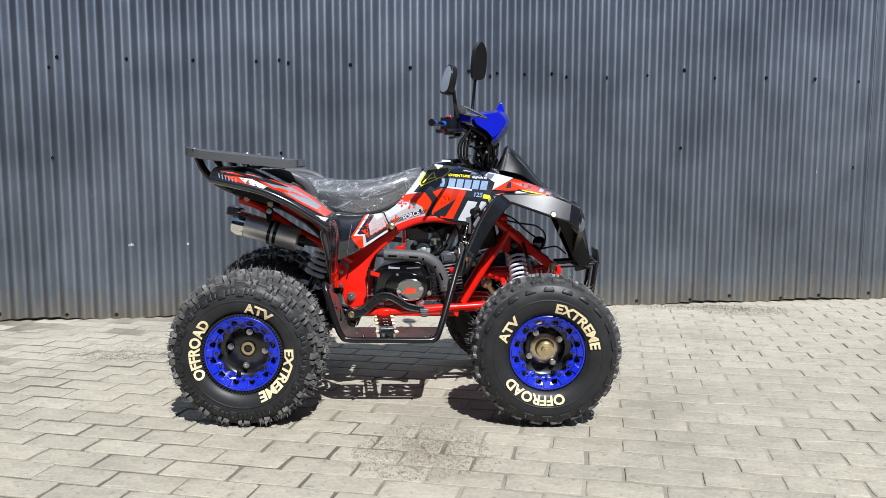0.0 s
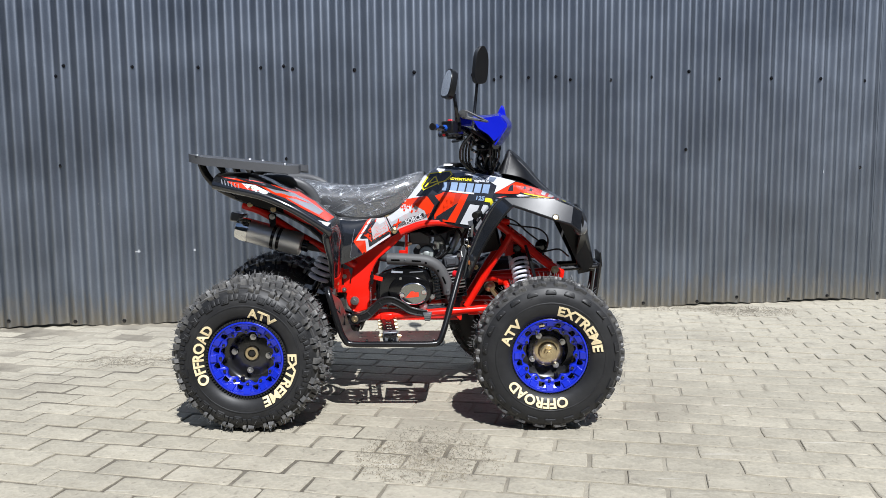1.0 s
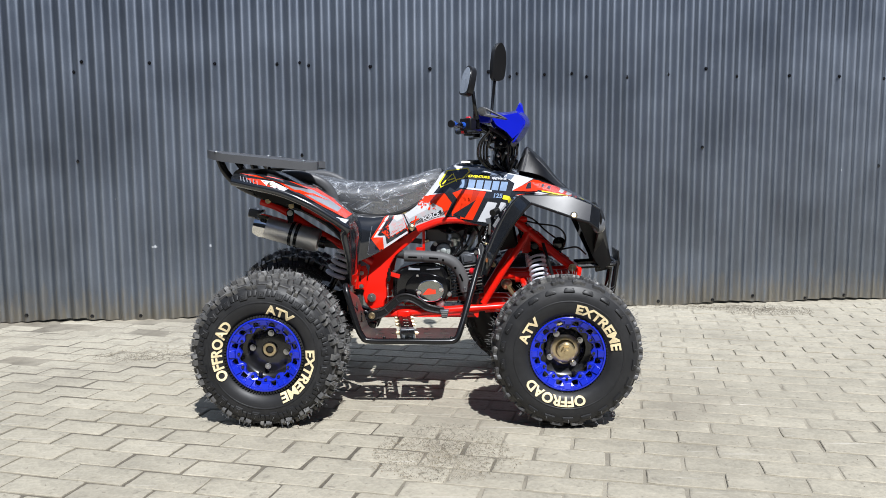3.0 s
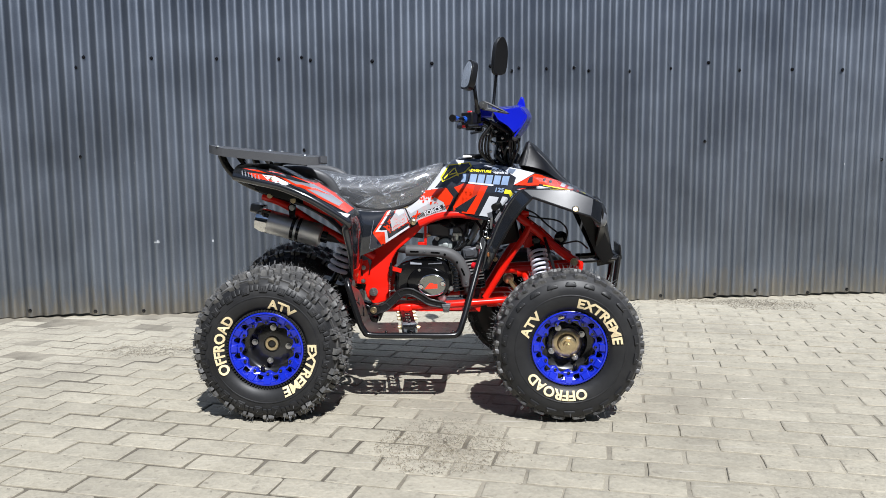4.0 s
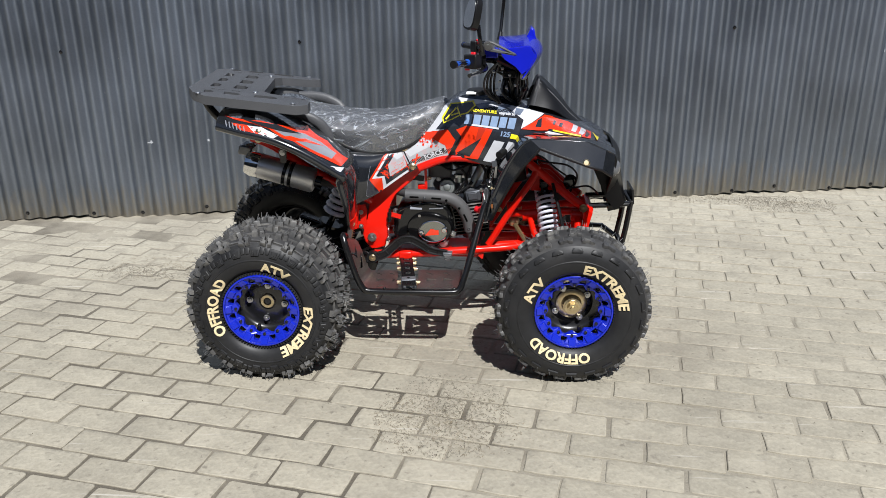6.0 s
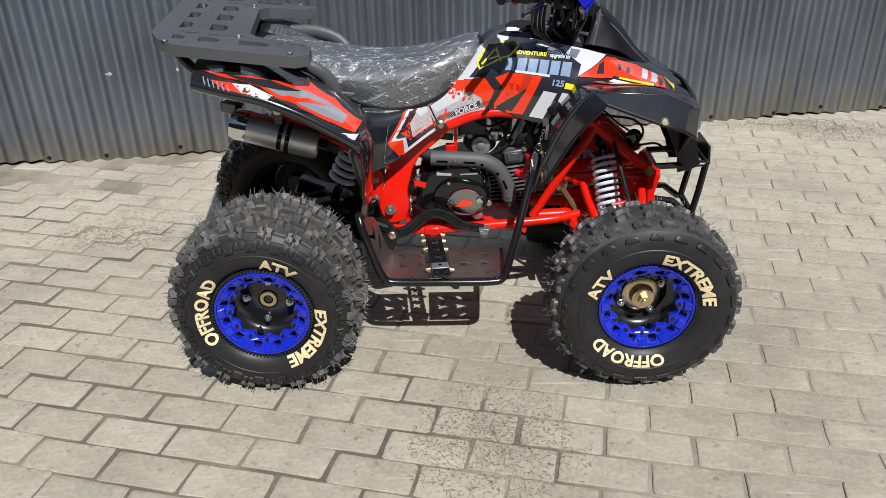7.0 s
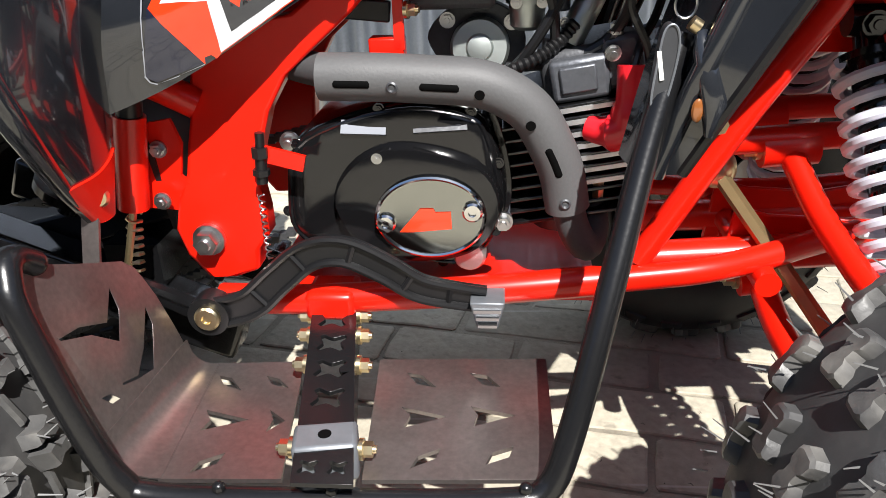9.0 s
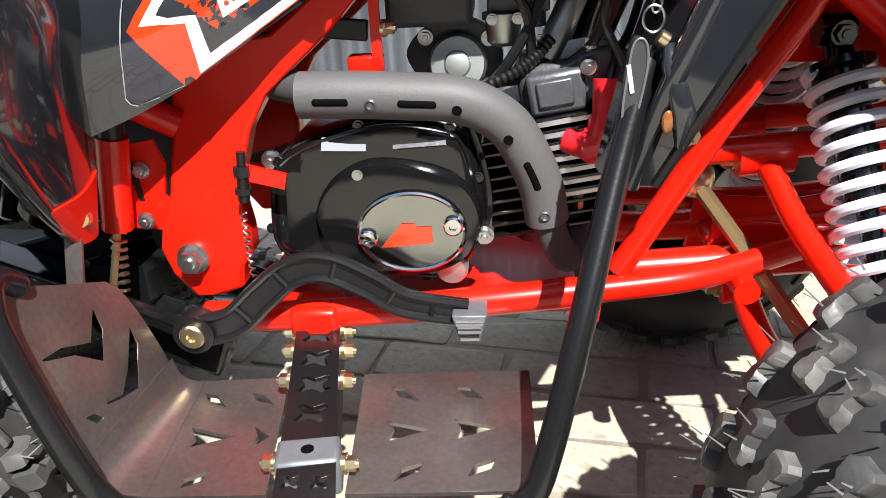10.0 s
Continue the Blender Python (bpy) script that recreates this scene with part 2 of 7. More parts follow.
def part(name, geo, material, parent=None, label="", sharp=38, thick=0.0, bevel=0.0, unit=UNIT, recalc=True):
    """One mesh object under a thing or under a part."""
    ob = new(name, mesh_of(name, geo, material, sharp, unit, recalc))
    ob.parent = parent
    if label:
        tagged(ob, label)
    if thick:
        # crisp borders, so that the rim does not soften the faces
        used = collections.Counter(key for poly in ob.data.polygons for key in poly.edge_keys)
        crisp = ob.data.attributes.get("sharp_edge") or ob.data.attributes.new("sharp_edge", "BOOLEAN", "EDGE")
        for edge in ob.data.edges:
            if used[edge.key] == 1:
                crisp.data[edge.index].value = True
        md = ob.modifiers.new("thickness", "SOLIDIFY")
        md.thickness, md.offset = thick * unit, 0
    if bevel:
        md = ob.modifiers.new("edges", "BEVEL")
        md.width, md.segments, md.limit_method, md.angle_limit = bevel * unit, 2, "ANGLE", radians(40)
    return ob


def ring_points(cx, cy, rx, ry, n=24, a0=0.0, a1=2 * math.pi):
    return [(cx + rx * math.cos(a0 + (a1 - a0) * k / n), cy + ry * math.sin(a0 + (a1 - a0) * k / n)) for k in range(n)]

# ---- ground and wall ----


def paving_material(name, base, dark):
    """Concrete block: sandy grey, blotched, scuffed, pitted; each block a tone of its own."""
    m = mat(name, base, 0.85, vary=0.32, scale=75, bump=0.9, blotch=13, random_tint=0.10, second=dark, amount=0.65)
    nt = m.node_tree
    b = nt.nodes["Principled BSDF"]
    src = b.inputs["Base Color"].links[0].from_socket
    geo = nt.nodes.new("ShaderNodeNewGeometry")
    soil = nt.nodes.new("ShaderNodeTexNoise")
    soil.inputs["Scale"].default_value, soil.inputs["Detail"].default_value, soil.inputs["Roughness"].default_value = 1.7, 8, 0.68
    nt.links.new(geo.outputs["Position"], soil.inputs["Vector"])
    edge = nt.nodes.new("ShaderNodeMapRange")
    edge.inputs["From Min"].default_value, edge.inputs["From Max"].default_value = 0.47, 0.74
    edge.inputs["To Max"].default_value = 0.66
    nt.links.new(soil.outputs["Fac"], edge.inputs["Value"])
    mx = nt.nodes.new("ShaderNodeMix")
    mx.data_type = "RGBA"
    nt.links.new(edge.outputs[0], mx.inputs["Factor"])
    nt.links.new(src, mx.inputs["A"])
    mx.inputs["B"].default_value = (0.19, 0.17, 0.135, 1)
    # pale sand rubbed over the blocks, and small dark spots
    dust = nt.nodes.new("ShaderNodeTexNoise")
    dust.inputs["Scale"].default_value, dust.inputs["Detail"].default_value, dust.inputs["Roughness"].default_value = 4.3, 9, 0.72
    nt.links.new(geo.outputs["Position"], dust.inputs["Vector"])
    pale = nt.nodes.new("ShaderNodeMapRange")
    pale.inputs["From Min"].default_value, pale.inputs["From Max"].default_value, pale.inputs["To Max"].default_value = 0.52, 0.76, 0.7
    nt.links.new(dust.outputs["Fac"], pale.inputs["Value"])
    m2 = nt.nodes.new("ShaderNodeMix")
    m2.data_type = "RGBA"
    nt.links.new(pale.outputs[0], m2.inputs["Factor"])
    nt.links.new(mx.outputs["Result"], m2.inputs["A"])
    m2.inputs["B"].default_value = (0.455, 0.415, 0.328, 1)
    spot = nt.nodes.new("ShaderNodeTexNoise")
    spot.inputs["Scale"].default_value, spot.inputs["Detail"].default_value = 38, 3
    nt.links.new(geo.outputs["Position"], spot.inputs["Vector"])
    dark_spot = nt.nodes.new("ShaderNodeMapRange")
    dark_spot.inputs["From Min"].default_value, dark_spot.inputs["From Max"].default_value, dark_spot.inputs["To Max"].default_value = 0.62, 0.72, 0.6
    nt.links.new(spot.outputs["Fac"], dark_spot.inputs["Value"])
    m3 = nt.nodes.new("ShaderNodeMix")
    m3.data_type = "RGBA"
    nt.links.new(dark_spot.outputs[0], m3.inputs["Factor"])
    nt.links.new(m2.outputs["Result"], m3.inputs["A"])
    m3.inputs["B"].default_value = (0.15, 0.132, 0.105, 1)
    # pale scuffs drawn across the blocks
    lines = nt.nodes.new("ShaderNodeMapping")
    lines.inputs["Rotation"].default_value, lines.inputs["Scale"].default_value = (0, 0, 0.9), (2.2, 60, 1)
    nt.links.new(geo.outputs["Position"], lines.inputs["Vector"])
    scuff = nt.nodes.new("ShaderNodeTexNoise")
    scuff.inputs["Scale"].default_value, scuff.inputs["Detail"].default_value = 1.0, 2
    nt.links.new(lines.outputs[0], scuff.inputs["Vector"])
    mark = nt.nodes.new("ShaderNodeMapRange")
    mark.inputs["From Min"].default_value, mark.inputs["From Max"].default_value, mark.inputs["To Max"].default_value = 0.66, 0.74, 0.6
    nt.links.new(scuff.outputs["Fac"], mark.inputs["Value"])
    m4 = nt.nodes.new("ShaderNodeMix")
    m4.data_type = "RGBA"
    nt.links.new(mark.outputs[0], m4.inputs["Factor"])
    nt.links.new(m3.outputs["Result"], m4.inputs["A"])
    m4.inputs["B"].default_value = (0.55, 0.52, 0.46, 1)
    # sand and dirt smeared over the worn edges
    rim = nt.nodes.new("ShaderNodeAttribute")
    rim.attribute_name = "worn_edge"
    smear = nt.nodes.new("ShaderNodeTexNoise")
    smear.inputs["Scale"].default_value, smear.inputs["Detail"].default_value, smear.inputs["Roughness"].default_value = 16, 6, 0.7
    nt.links.new(geo.outputs["Position"], smear.inputs["Vector"])
    both = nt.nodes.new("ShaderNodeMath")
    both.operation = "MULTIPLY_ADD"
    both.inputs[1].default_value = 2.4
    nt.links.new(smear.outputs["Fac"], both.inputs[0])
    nt.links.new(rim.outputs["Fac"], both.inputs[2])
    dirt = nt.nodes.new("ShaderNodeMapRange")
    dirt.interpolation_type = "SMOOTHSTEP"
    dirt.inputs["From Min"].default_value, dirt.inputs["From Max"].default_value, dirt.inputs["To Max"].default_value = 1.95, 2.55, 0.7
    nt.links.new(both.outputs[0], dirt.inputs["Value"])
    m5 = nt.nodes.new("ShaderNodeMix")
    m5.data_type = "RGBA"
    nt.links.new(dirt.outputs[0], m5.inputs["Factor"])
    nt.links.new(m4.outputs["Result"], m5.inputs["A"])
    m5.inputs["B"].default_value = (0.27, 0.245, 0.19, 1)
    nt.links.new(m5.outputs["Result"], b.inputs["Base Color"])
    return m


PAVER = paving_material("paving_block", (0.358, 0.328, 0.258), (0.225, 0.203, 0.156))


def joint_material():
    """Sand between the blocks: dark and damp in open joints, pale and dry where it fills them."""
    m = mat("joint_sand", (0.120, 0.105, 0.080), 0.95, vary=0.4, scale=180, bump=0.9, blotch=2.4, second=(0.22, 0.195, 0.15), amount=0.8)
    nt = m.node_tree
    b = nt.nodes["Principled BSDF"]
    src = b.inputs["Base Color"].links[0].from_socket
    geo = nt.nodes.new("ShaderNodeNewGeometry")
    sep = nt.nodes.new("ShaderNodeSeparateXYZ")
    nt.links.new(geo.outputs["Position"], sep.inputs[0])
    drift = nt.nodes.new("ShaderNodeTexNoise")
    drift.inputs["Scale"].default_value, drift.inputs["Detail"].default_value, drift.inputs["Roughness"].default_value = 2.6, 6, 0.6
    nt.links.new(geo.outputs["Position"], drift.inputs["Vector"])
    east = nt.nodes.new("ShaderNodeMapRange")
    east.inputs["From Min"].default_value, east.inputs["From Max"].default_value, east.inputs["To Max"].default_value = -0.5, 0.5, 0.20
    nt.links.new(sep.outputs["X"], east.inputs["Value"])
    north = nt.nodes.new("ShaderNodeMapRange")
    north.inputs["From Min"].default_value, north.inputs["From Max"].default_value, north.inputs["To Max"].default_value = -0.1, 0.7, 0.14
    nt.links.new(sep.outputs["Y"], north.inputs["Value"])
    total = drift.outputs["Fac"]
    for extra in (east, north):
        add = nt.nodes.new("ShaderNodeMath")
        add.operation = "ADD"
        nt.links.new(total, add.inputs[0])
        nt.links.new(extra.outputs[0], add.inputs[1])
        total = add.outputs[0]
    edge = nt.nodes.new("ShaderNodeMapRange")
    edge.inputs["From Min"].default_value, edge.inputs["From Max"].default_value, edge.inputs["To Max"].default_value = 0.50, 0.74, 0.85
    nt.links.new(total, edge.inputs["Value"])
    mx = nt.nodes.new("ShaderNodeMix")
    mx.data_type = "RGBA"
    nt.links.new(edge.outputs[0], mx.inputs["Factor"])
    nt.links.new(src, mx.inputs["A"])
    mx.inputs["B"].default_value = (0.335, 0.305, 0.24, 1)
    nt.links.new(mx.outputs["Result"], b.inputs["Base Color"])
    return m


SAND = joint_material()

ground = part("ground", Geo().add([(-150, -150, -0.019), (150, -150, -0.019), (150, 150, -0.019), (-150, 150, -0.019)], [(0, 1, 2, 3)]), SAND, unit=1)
tagged(ground, "sandy bedding under grey block paving", "ground", kind="structure")
bed = Geo()
NX, NY = 208, 123
for i in range(NX + 1):
    for j in range(NY + 1):
        x, y = -6 + 12.5 * i / NX, -4.5 + 7.4 * j / NY
        n = noise.noise(Vector((x * 1.1, y * 1.6, 4.2))) + 0.5 * noise.noise(Vector((x * 5, y * 5, 1.1)))
        drift = max(0.0, min(1.0, (-0.75 - x) / 0.5)) * max(0.0, min(1.0, (y + 0.35) / 0.3)) + 0.6 * max(0.0, 1 - abs(y - (1.444 + 0.175 * x)) / 0.22)
        bed.v.append((x, y, max(-0.0055, min(-0.0004, -0.0034 + 0.0022 * n + 0.0020 * drift))))
bed.f = [(i * (NY + 1) + j, (i + 1) * (NY + 1) + j, (i + 1) * (NY + 1) + j + 1, i * (NY + 1) + j + 1) for i in range(NX) for j in range(NY)]
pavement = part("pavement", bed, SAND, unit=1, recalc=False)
tagged(pavement, "weathered grey concrete block paving laid in running bond", "paving", kind="structure")

WALL_SLOPE, WALL_Y = 0.175, 1.444
PAVE_TURN, PAVE_L, PAVE_W, PAVE_U0, PAVE_V0, PAVE_BOW = -10.25, 0.1965, 0.100, 0.0573, 0.1583, 0.02

# ---- corrugated wall ----
WALL_TURN = math.degrees(math.atan(WALL_SLOPE))
PITCH = 0.0795


def wall_paint():
    m = mat("anthracite_paint", (0.250, 0.280, 0.330), 0.46, metal=1.0, vary=0.14, scale=160, bump=0.03, blotch=3)
    nt = m.node_tree
    b = nt.nodes["Principled BSDF"]
    src = b.inputs["Base Color"].links[0].from_socket
    geo = nt.nodes.new("ShaderNodeNewGeometry")
    sep = nt.nodes.new("ShaderNodeSeparateXYZ")
    nt.links.new(geo.outputs["Position"], sep.inputs[0])
    stretch = nt.nodes.new("ShaderNodeVectorMath")
    stretch.operation = "MULTIPLY"
    stretch.inputs[1].default_value = (55, 55, 9)
    nt.links.new(geo.outputs["Position"], stretch.inputs[0])
    splash = nt.nodes.new("ShaderNodeTexNoise")
    splash.inputs["Scale"].default_value, splash.inputs["Detail"].default_value = 1.0, 6
    nt.links.new(stretch.outputs[0], splash.inputs["Vector"])
    fall = nt.nodes.new("ShaderNodeMapRange")
    fall.inputs["From Min"].default_value, fall.inputs["From Max"].default_value = 0.0, 0.27
    fall.inputs["To Min"].default_value, fall.inputs["To Max"].default_value = 0.30, -0.34
    nt.links.new(sep.outputs["Z"], fall.inputs["Value"])
    add = nt.nodes.new("ShaderNodeMath")
    add.operation = "ADD"
    nt.links.new(splash.outputs["Fac"], add.inputs[0])
    nt.links.new(fall.outputs[0], add.inputs[1])
    edge = nt.nodes.new("ShaderNodeMapRange")
    edge.inputs["From Min"].default_value, edge.inputs["From Max"].default_value = 0.40, 0.80
    edge.inputs["To Max"].default_value = 0.9
    nt.links.new(add.outputs[0], edge.inputs["Value"])
    mx = nt.nodes.new("ShaderNodeMix")
    mx.data_type = "RGBA"
    nt.links.new(edge.outputs[0], mx.inputs["Factor"])
    nt.links.new(src, mx.inputs["A"])
    mx.inputs["B"].default_value = (0.33, 0.31, 0.27, 1)
    nt.links.new(mx.outputs["Result"], b.inputs["Base Color"])
    return m


WALL = wall_paint()
SCREW_PAINT = mat("screw_black", (0.006, 0.006, 0.007), 0.18, vary=0.1, bump=0, coat=0.6)
WALL_DARK = mat("screw_paint", (0.03, 0.035, 0.04), 0.3, vary=0.1)


def wall_place(s, d, z):
    """s along the sheet from x = 0, d towards the yard."""
    c, n = math.cos(radians(WALL_TURN)), math.sin(radians(WALL_TURN))
    return (s * c + d * n, WALL_Y + s * n - d * c, z)


def corrugation(s):
    """How far the sheet stands out, in metres, at s."""
    a = math.cos(2 * math.pi * s / PITCH)
    return 0.012 * a


wall = part("wall_north", Geo().add([wall_place(s, -0.03 - d, z) for d in (0, 0.08) for s, z in ((-8, -0.02), (9, -0.02), (9, 3.6), (-8, 3.6))],
                                    [(0, 1, 2, 3), (7, 6, 5, 4), (0, 4, 5, 1), (1, 5, 6, 2), (2, 6, 7, 3), (3, 7, 4, 0)]), WALL_DARK, unit=1)
tagged(wall, "tall anthracite corrugated sheet-metal wall with dusty foot", "wall", kind="structure")
SHEET_W, SEAM0 = 14 * PITCH, -0.73
for i in range(-7, 8):
    s0 = SEAM0 + i * SHEET_W
    rng = random.Random(i)
    g, lift = Geo(), 0.003 * (i % 2)
    cols = [s0 - 0.02 + (SHEET_W + 0.04) * k / (14 * 14) for k in range(14 * 14 + 1)]
    foot = 0.004 + rng.uniform(0, 0.006)
    for s in cols:
        for z in (foot, 0.6, 1.3, 3.6):
            g.v.append(wall_place(s, corrugation(s) + lift, z + (0.006 * math.sin(s * 9) * (z == foot))))
    g.f = [(k * 4 + j, k * 4 + 4 + j, k * 4 + 5 + j, k * 4 + 1 + j) for k in range(len(cols) - 1) for j in range(3)]
    part("sheet", g, WALL, wall, unit=1, sharp=60)
SCREWS = [(-1.855, 1.257), (-1.816, 1.306), (-1.493, 1.304), (-1.175, 1.304), (-0.865, 1.304), (-0.748, 1.315), (-0.706, 1.299), (-0.390, 1.296), (-0.081, 1.287), (-1.861, 0.816), (-0.748, 0.843), (0.229, 1.275), (0.345, 1.253), (0.384, 1.267), (0.535, 1.265), (0.687, 1.272), (0.768, 1.256), (0.994, 1.256), (1.222, 1.272), (1.429, 1.302), (1.614, 1.264), (1.914, 1.269), (2.213, 1.268), (2.485, 1.258), (1.424, 0.878), (2.478, 0.770)]
g = Geo().lathe([(0, 0.0105), (0.0018, 0.0105), (0.0022, 0.0065), (0.008, 0.006), (0.009, 0.0)], axis=(0, -1, 0), n=6)
screw_mesh = mesh_of("screw", g, SCREW_PAINT, unit=1)
for i in range(-20, 24):
    SCREWS.append((round((SEAM0 + (i * 3.5 + 0.02) * PITCH) / PITCH) * PITCH, 0.03 + 0.012 * math.sin(i * 2.3)))
for s, z in SCREWS:
    ob = new("screw", screw_mesh)
    ob.parent = wall
    ob.matrix_local = Matrix.Translation(wall_place(s, corrugation(s) + 0.002, z)) @ pose(0, 0, 0, 0, 0, WALL_TURN)

# scraps of tape and scrapes on the sheets
for s0, z0, w, h in ((-1.52, .375, .026, .006), (-1.505, .372, .006, .016), (-1.235, .372, .010, .012), (-1.69, .62, .004, .008), (-1.60, .78, .004, .006), (2.262, .74, .004, .014)):
    d = corrugation(s0) + .005
    part("scrap_of_tape", Geo().add([wall_place(s0 + a, corrugation(s0 + a) + .0045, z0 + b) for a, b in ((0, 0), (w / 2, .001), (w, 0), (w, h), (w / 2, h + .001), (0, h))], [(0, 1, 4, 5), (1, 2, 3, 4)]),
         mat("tape_grey", (0.36, 0.38, 0.40), 0.5, vary=0.2) if "tape_grey" not in bpy.data.materials else bpy.data.materials["tape_grey"], wall, unit=1, recalc=False)

# unseen dark walls round the camera, added to keep low sky out of reflections
SKY_BLOCK = mat("sky_block_grey", (0.10, 0.098, 0.092), 0.85, vary=0.2, scale=30, bump=0.2, blotch=1.5)
for name, at, size in (("wall_south", (.6, -8.0, 2.2), (17.5, .3, 4.45)), ("wall_west", (-8.2, -3.5, 2.2), (.3, 8.7, 4.45)), ("wall_east", (9.4, -2.7, 2.2), (.3, 10.3, 4.45))):
    sky_block = part(name, Geo().box(at, size), SKY_BLOCK, unit=1)
    tagged(sky_block, "plain dark unseen wall added to block the low sky", "wall", kind="structure")

# ---- the quad bike ----
quad = tagged(new("quad_bike"), "black and red sport quad bike with blue beadlock rims", "quad bike")


def text_faces(words, size=1.0, shear=0.0):
    """Outline text as flat verts and faces, centred on x = 0, base on y = 0."""
    cu = bpy.data.curves.new("writing", "FONT")
    cu.body, cu.size, cu.align_x, cu.shear, cu.resolution_u = words, size, "CENTER", shear, 3
    cu.offset = 0.034 * size
    ob = bpy.data.objects.new("writing", cu)
    scene.collection.objects.link(ob)
    me = ob.to_mesh()
    vs, fs = [tuple(q.co) for q in me.vertices], [tuple(p.vertices) for p in me.polygons]
    ob.to_mesh_clear()
    bpy.data.objects.remove(ob)
    bpy.data.curves.remove(cu)
    return vs, fs


# -- wheels: axle along y, outer side towards -y, centre of the tyre at y = 0 --
def tyre_profile(radius, half):
    k = radius - 0.270
    side = [(0.134, 0.76), (0.141, 0.86), (0.152, 0.935), (0.168, 0.98), (0.182, 1.0), (0.204, 0.985), (0.224 + k, 0.93), (0.239 + k, 0.83), (0.249 + k, 0.68),
            (0.2535 + k, 0.42)]
    return [(-half * q, r) for r, q in side] + [(0.0, 0.2555 + k)] + [(half * q, r) for r, q in reversed(side)]


def on_profile(prof, s):
    """Place and normal on the tyre: s from -1 at the outer bulge over 0 on the crown to 1."""
    pts = crom([(y, r, 0) for y, r in prof[4:-4]], 6)
    run = [0.0]
    for p, q in zip(pts, pts[1:]):
        run.append(run[-1] + (q - p).length)
    want = run[-1] * (s + 1) / 2
    i = max(1, next((k for k, d in enumerate(run) if d >= want), len(run) - 1))
    t = (want - run[i - 1]) / max(1e-9, run[i] - run[i - 1])
    q = pts[i - 1].lerp(pts[i], t)
    d = (pts[i] - pts[i - 1]).normalized()
    return q.x, q.y, d.x, d.y


def knob(g, prof, a, s, shape, height, twist=0.0):
    """A tread block: shape in (round the wheel, across) on the tread at angle a, station s; rounded at the top."""
    y, r, dy, dr = on_profile(prof, s)
    n = Vector((0, -dr, dy))
    across = Vector((0, dy, dr))
    ct, st = math.cos(twist), math.sin(twist)
    cu, cv = sum(q[0] for q in shape) / len(shape), sum(q[1] for q in shape) / len(shape)
    rings = []
    for k, h in ((1.10, -0.006), (0.98, height * 0.8), (0.84, height)):
        ring = []
        for u, v in shape:
            u, v = cu + (u - cu) * k, cv + (v - cv) * k
            u, v = u * ct - v * st, u * st + v * ct
            q = Vector((u, y, r - u * u / (2 * r))) + across * v + n * h
            ring.append(Vector((q.x * math.cos(a) + q.z * math.sin(a), q.y, -q.x * math.sin(a) + q.z * math.cos(a))))
        rings.append(ring)
    m = len(shape)
    g.add([q for ring in rings for q in ring], [tuple(range(2 * m, 3 * m))] + [(j * m + i, j * m + (i + 1) % m, j * m + m + (i + 1) % m, j * m + m + i) for j in (0, 1) for i in range(m)])


def split_block(w, h, gap, zig):
    """Two halves of a block, parted by a zigzag groove."""
    fore = [(gap + zig, -h / 2), (w / 2, -h / 2 + h * .12), (w / 2 - w * .08, 0), (w / 2, h / 2 - h * .1), (gap - zig, h / 2), (gap - zig, h * .08), (gap + zig, -h * .08)]
    aft = [(-gap + zig, -h / 2), (-gap + zig, -h * .08), (-gap - zig, h * .08), (-gap - zig, h / 2), (-w / 2, h / 2 - h * .12), (-w / 2 + w * .08, 0), (-w / 2, -h / 2 + h * .1)]
    return fore, aft


def rect(w, h):
    return [(-w / 2, -h / 2), (w / 2, -h / 2), (w / 2, h / 2), (-w / 2, h / 2)]


def bow(w, h):
    return [(-w * .42, -h / 2), (-w * 0.2, -h * 0.46), (-w * .1, -h * 0.30), (w * .1, -h * .30), (w * 0.2, -h * 0.46), (w * .42, -h / 2), (w / 2, -h * .3), (w / 2, h * .3), (w * .42, h / 2),
            (w * 0.2, h * 0.46), (w * .1, h * 0.30), (-w * .1, h * .30), (-w * 0.2, h * 0.46), (-w * .42, h / 2), (-w / 2, h * .3), (-w / 2, -h * .3)]


def pad(w, h):
    return [(-w * .46, -h * .5), (w * .46, -h * .5), (w * .5, -h * .2), (w * .38, h * .42), (w * .25, h * .5), (w * .08, h * .38), (-w * .08, h * .38), (-w * .25, h * .5), (-w * .38, h * .42), (-w * .5, -h * .2)]


def wedge(w, h):
    return [(-w * 0.32, -h / 2), (w * 0.32, -h / 2), (w / 2, h / 2), (-w / 2, h / 2)]


